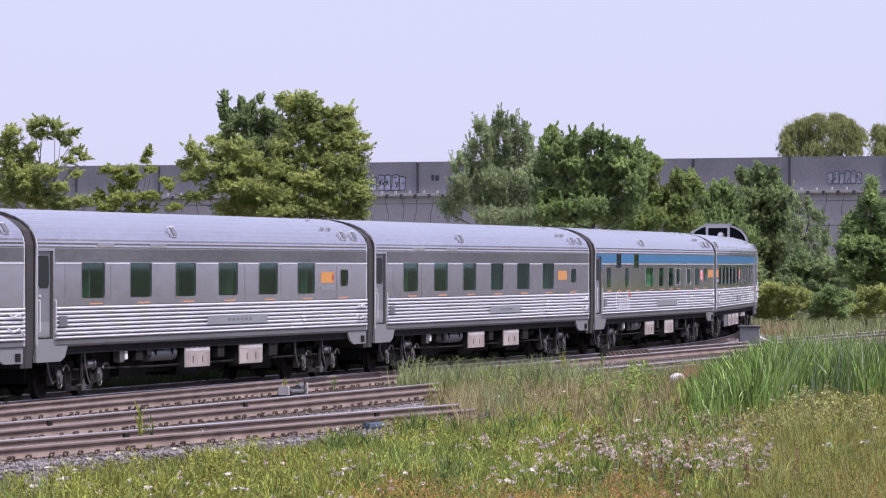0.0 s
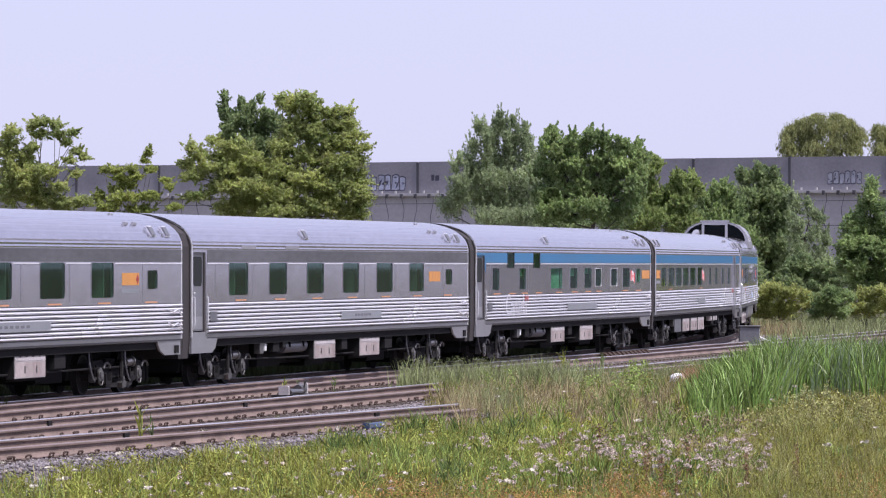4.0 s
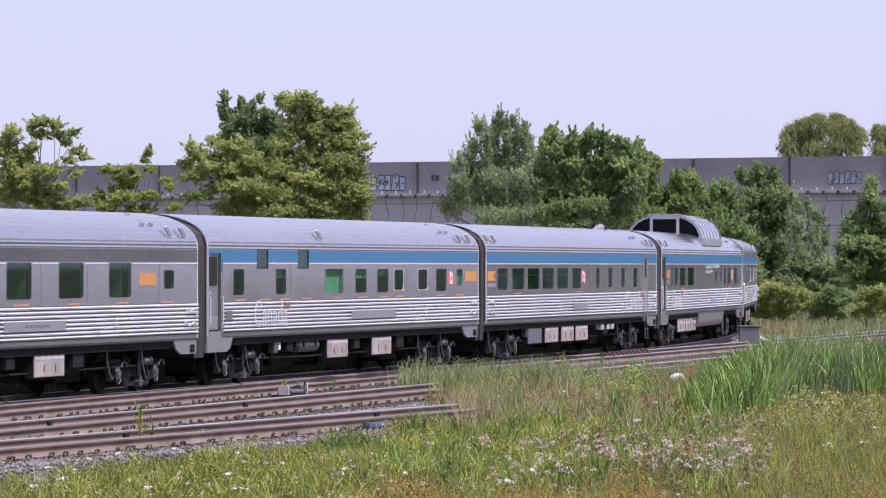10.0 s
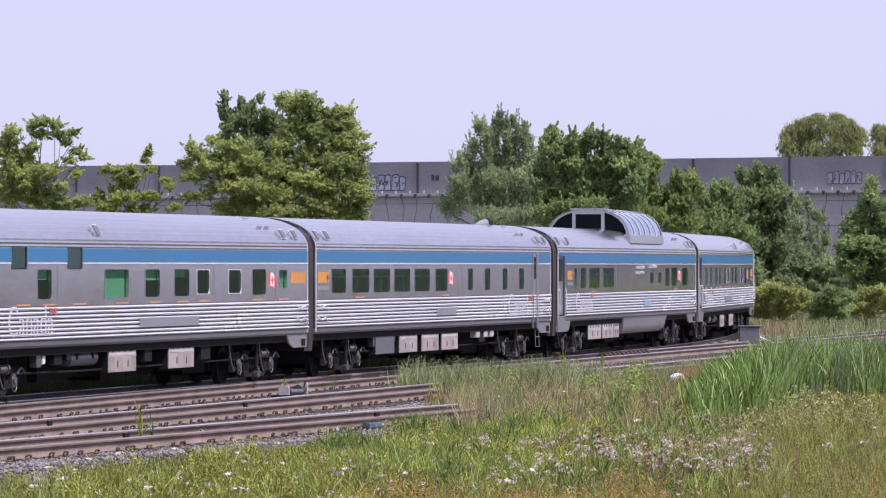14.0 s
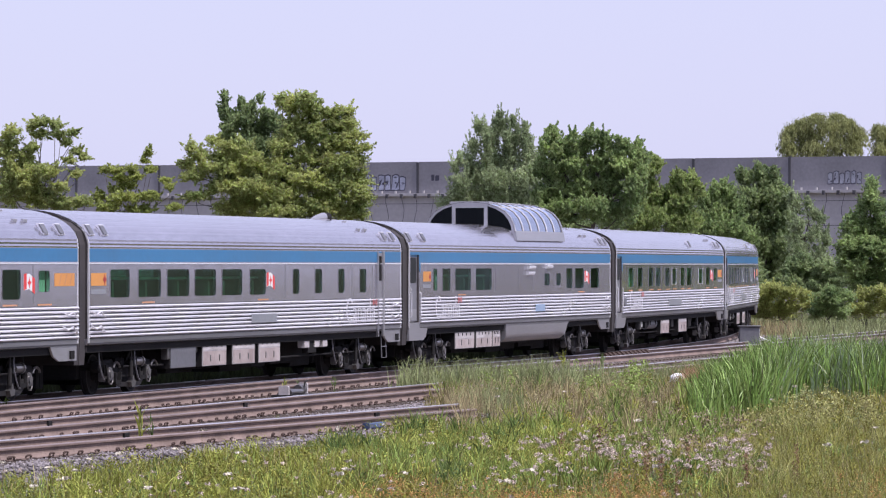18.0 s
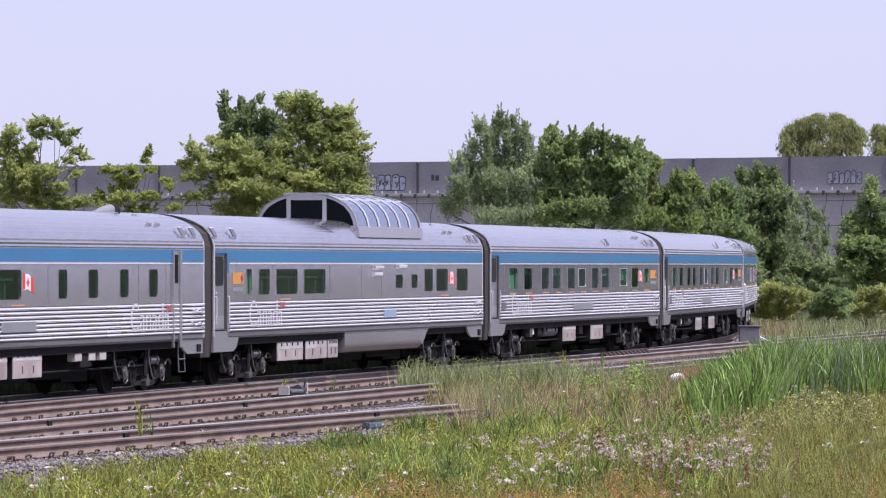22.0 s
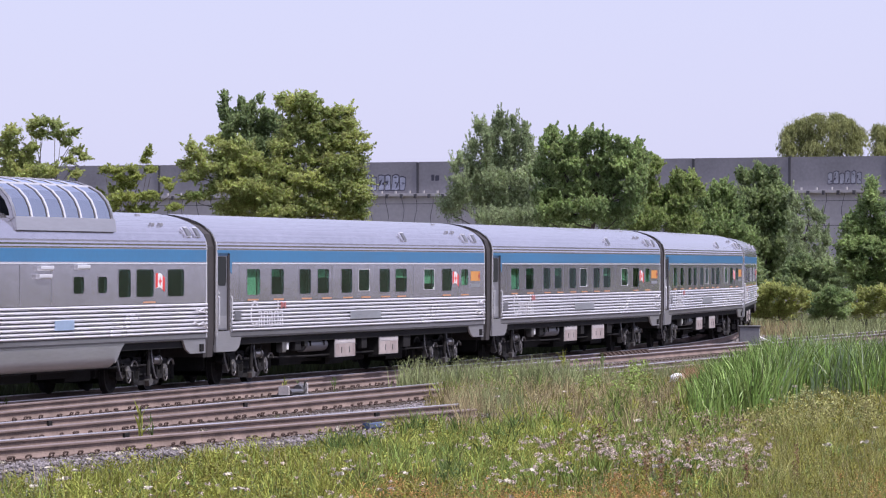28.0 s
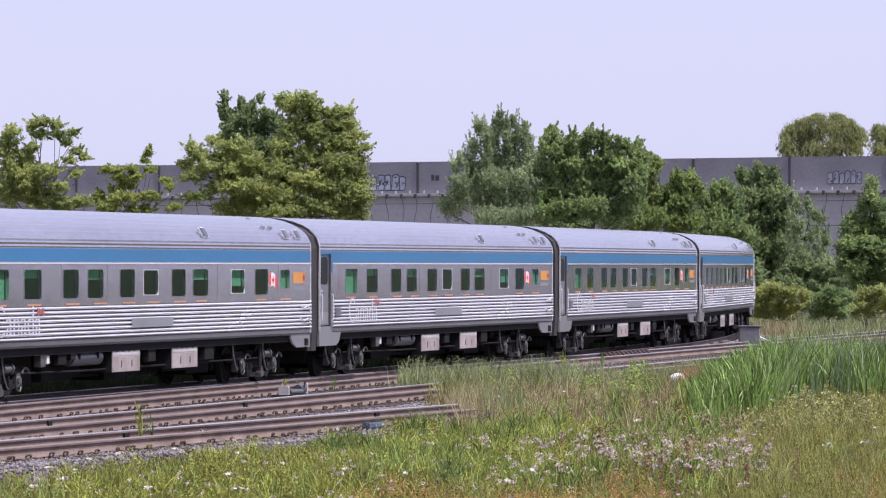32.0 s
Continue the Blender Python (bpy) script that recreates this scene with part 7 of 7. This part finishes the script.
def switch_machine(x, y, yaw):
    ob = new("switch_machine")
    ob.matrix_basis = pose(x, y, -0.2, 0, 0, yaw)
    tagged(ob, "low grey steel point machine between the roads", "point machine")
    part("base", Build().box(-0.75, 0.75, -0.28, 0.28, 0, 0.09, 0.02), IRON, ob)
    part("housing", Build().box(-0.55, 0.35, -0.17, 0.17, 0.07, 0.21, 0.05), CASTING, ob, "weathered grey housing")
    part("motor_cover", Build().cyl((0, 0.19), 0.11, 0.4, 0.76, "x", 14), CASTING, ob, smooth=True)
    part("end_cap", Build().box(0.77, 0.84, -0.12, 0.12, 0.04, 0.34, 0.03), BOX_PALE, ob, "pale end cap")
    part("end_cap", Build().box(-0.68, -0.58, -0.12, 0.12, 0.05, 0.30, 0.03), BOX_PALE, ob, "pale end cap")
    part("hand_lever", Build().tube([(0.55, -0.1, 0.2), (0.6, -0.12, 0.36), (0.75, -0.12, 0.4)], 0.02, 6), IRON, ob)
    part("throw_rod", Build().tube([(-0.4, -0.2, 0.08), (-0.4, -1.4, 0.05)], 0.025, 6), IRON, ob)
    part("throw_rod", Build().tube([(0.1, -0.2, 0.08), (0.1, -1.4, 0.05)], 0.025, 6), IRON, ob)
    part("lid_lug", Build().box(0.62, 0.72, -0.05, 0.05, 0.2, 0.29, 0.02), TANK, ob)


switch_machine(-3.53, 106.6, 74)
BLUE_TAG = material("pale_blue_rail_cover", (0.035, 0.06, 0.13), 0.5, 0, 0.2, 8, tint=(0.10, 0.15, 0.28))


def rail_cover(x, y, yaw):
    ob = new("rail_detector")
    ob.matrix_basis = pose(x, y, -0.2, 0, 0, yaw)
    tagged(ob, "blue and white box clamped on the rail", "rail detector")
    part("case", Build().box(-0.42, 0.42, -0.10, 0.05, 0.0, 0.11, 0.02), BLUE_TAG, ob)
    for k in range(4):
        part("marking_bar", Build().box(-0.33 + k * 0.18, -0.23 + k * 0.18, -0.104, -0.1002, 0.04, 0.075), PLATE_BLUE if k % 2 else MARK, ob)
    part("cable", Build().tube([(0.42, -0.05, 0.05), (0.7, -0.15, 0.02), (1.1, -0.4, 0.0)], 0.012, 5), BLACK, ob)


rail_cover(-3.85, 83.81, 69)
rail_cover(-1.34, 86.85, 69)


def signal_box(x, y, yaw):
    ob = new("relay_box")
    ob.matrix_basis = pose(x, y, GROUND_Z, 0, 0, yaw)
    tagged(ob, "grey metal relay box on legs beside the straight road", "relay box")
    part("case", Build().box(-0.38, 0.38, -0.3, 0.3, 0.12, 0.92, 0.02), TANK, ob, "grey steel case")
    part("lid", Build().box(-0.43, 0.43, -0.35, 0.35, 0.92, 0.98, 0.015), CASTING, ob, "pale overhanging lid")
    part("side_door", Build().box(0.381, 0.395, -0.25, 0.25, 0.18, 0.86), WHITE, ob, "pale side door")
    for dx in (-0.3, 0.3):
        part("leg", Build().box(dx - 0.04, dx + 0.04, -0.25, 0.25, -0.05, 0.12), IRON, ob)
    part("cable_arm", Build().tube([(0.4, 0, 0.55), (0.8, 0.1, 0.35), (1.3, 0.2, 0.2)], 0.03, 6), WHITE, ob)


signal_box(11.75, 174.5, 0)
plank = tagged(new("old_tie"), "grey weathered timber tie lying in the grass", "timber")
plank.matrix_basis = pose(5.28, 115.6, GROUND_Z, 0, 0, 8)
part("beam", Build().box(-0.32, 0.32, -0.12, 0.12, 0.0, 0.24, 0.02), TIE, plank, "grey split timber")
part("end_plate", Build().box(-0.35, -0.321, -0.10, 0.10, 0.03, 0.2), IRON, plank)
marker = new("white_barrel")
marker.matrix_basis = pose(6.05, 117.2, GROUND_Z + 0.10)
tagged(marker, "half-hidden white plastic barrel lying in the grass", "barrel")
shell = Build()
rings = [(0.21 * math.sin(a), math.cos(a)) for a in (math.pi * (i / 10 - 0.5) for i in range(1, 10))]
shell.add([(x, 0.15 * r * math.cos(j * math.tau / 16), 0.27 + 0.15 * r * math.sin(j * math.tau / 16)) for x, r in rings for j in range(16)], [(i * 16 + j, i * 16 + (j + 1) % 16, (i + 1) * 16 + (j + 1) % 16, (i + 1) * 16 + j) for i in range(8) for j in range(16)] + [tuple(range(16)), tuple(range(128, 144))])
part("shell", shell, WHITE, marker, "white rounded shell", smooth=True)
part("stand", Build().box(-0.33, 0.29, -0.26, 0.26, -0.12, 0.20), CASTING, marker, "low grey crate under the barrel")
x, y = q.normal(6.45, 0.17, 900), q.normal(115.4, 0.9, 900)
blades("dead_grass", x, y, np.full(900, GROUND_Z), q.uniform(0.4, 0.85, 900), q.uniform(0.012, 0.022, 900), 0.6, q, leaf_material("orange_dead_grass", (0.42, 0.24, 0.13), (0.60, 0.38, 0.24)), "orange dead grass beside the barrel", "grass")

# wood continued right, beyond the view: unseen copies added for dark reflections in the train
for i, (px, py, k) in enumerate(((32, 232, 11), (37, 262, 6), (43, 290, 9), (48, 245, 11), (55, 305, 6), (62, 270, 9), (70, 330, 6), (27, 205, 11), (80, 290, 9), (36, 330, 6), (30, 216, 9), (35, 222, 6), (40, 236, 11), (44, 262, 8), (38, 246, 9), (52, 258, 6), (58, 285, 11), (50, 300, 9))):
    copy_thing(WOOD[k], pose(px, py, GROUND_Z, 0, 0, 37 * i))

brace = Build().prism([(0.0, -0.24), (0.30, -0.24), (0.30, -0.12), (0.12, 0.02), (0.0, 0.02)], -0.17, 0.17, "x").mesh("rail_brace", RUST_CLIP)
for k in range(11):
    x, y, h = along(-1.27, 121.9, 15.5, 29.6)(k * 0.62)
    part("rail_brace", brace, None, straight_bed, "rusty brace against the rail", at=pose(x - 1.45 * math.cos(h), y + 1.45 * math.sin(h), 0, 0, 0, math.degrees(math.pi / 2 - h) + 180))
joint = Build().box(-0.1, 0.1, -0.05, 0.05, -0.15, -0.05, 0.01).mesh("rail_joint", BLACK)
for bed_ob, place in ((main_bed, lambda d: on_line(d - 33.5, 0.7525)), (siding_bed, along(-8.2, 84.2, 15.75, -9.4)), (yard_bed, along(-7.38, 75.75, 21.0, -7.0))):
    for k in range(6 if bed_ob is main_bed else 3):
        x, y, h = place(k * 11.9)
        part("rail_joint", joint, None, bed_ob, "bolted joint bars", at=pose(x, y, 0, 0, 0, math.degrees(math.pi / 2 - h)))

# single weeds that grow in the ballast
leaf_meshes = []
for mat in (GRASS_LIGHT, WEED_GREEN):
    for w in (0.035, 0.055):
        leaf_meshes.append(Build().add([(-0.01, 0, 0), (0.01, 0, 0), (-w, 0.12, 0.3), (w, 0.12, 0.3), (-w * 0.8, 0.3, 0.62), (w * 0.8, 0.3, 0.62), (0, 0.5, 0.8)], [(0, 1, 3, 2), (2, 3, 5, 4), (4, 5, 6)]).mesh("leaf", mat))
r = random.Random(31)
for i, (px, py, hh) in enumerate(((-5.3, 79.6, 0.7), (-5.12, 79.9, 0.5), (-3.86, 110.9, 0.42), (-2.7, 112.4, 0.4), (-3.2, 88.1, 0.25), (-9.3, 96.6, 0.35), (-0.1, 114.6, 0.5), (4.6, 131.0, 0.6), (3.4, 128.4, 0.7), (-3.55, 111.6, 0.35))):
    weed = tagged(new("weed"), "single green weed growing in the ballast", "weed")
    weed.matrix_basis = pose(px, py, -0.26)
    stem = part("stem", Build().tube([(0, 0, -0.1), (0.02, 0, hh * 0.5), (0.0, 0.02, hh)], 0.008, 5), WEED_GREEN, weed)
    for k in range(20):
        m = pose(r.uniform(-0.03, 0.03), r.uniform(-0.03, 0.03), hh * k / 24, 0, 0, r.uniform(0, 360)) @ pose(0, 0, 0, r.uniform(-35, 25))
        part("leaf", leaf_meshes[k % 2 + 2 * (i % 2)], None, weed, at=m @ Matrix.Scale(hh * r.uniform(0.35, 0.6), 4))

tie_row(main_bed, lambda d: on_line(-34 + d), 190, tie_mesh)
tie_row(siding_bed, along(-8.2, 84.2, 15.75, -14), 110, half_tie)
tie_row(yard_bed, along(-7.38, 75.75, 21.0, -14), 67, half_tie)
tie_row(straight_bed, along(-1.27, 121.9, 15.5, 9), 90, far_tie)
tie_row(switch_bed, along(-9.24, 94.77, 14.1, -14), 90, half_tie)
motions()
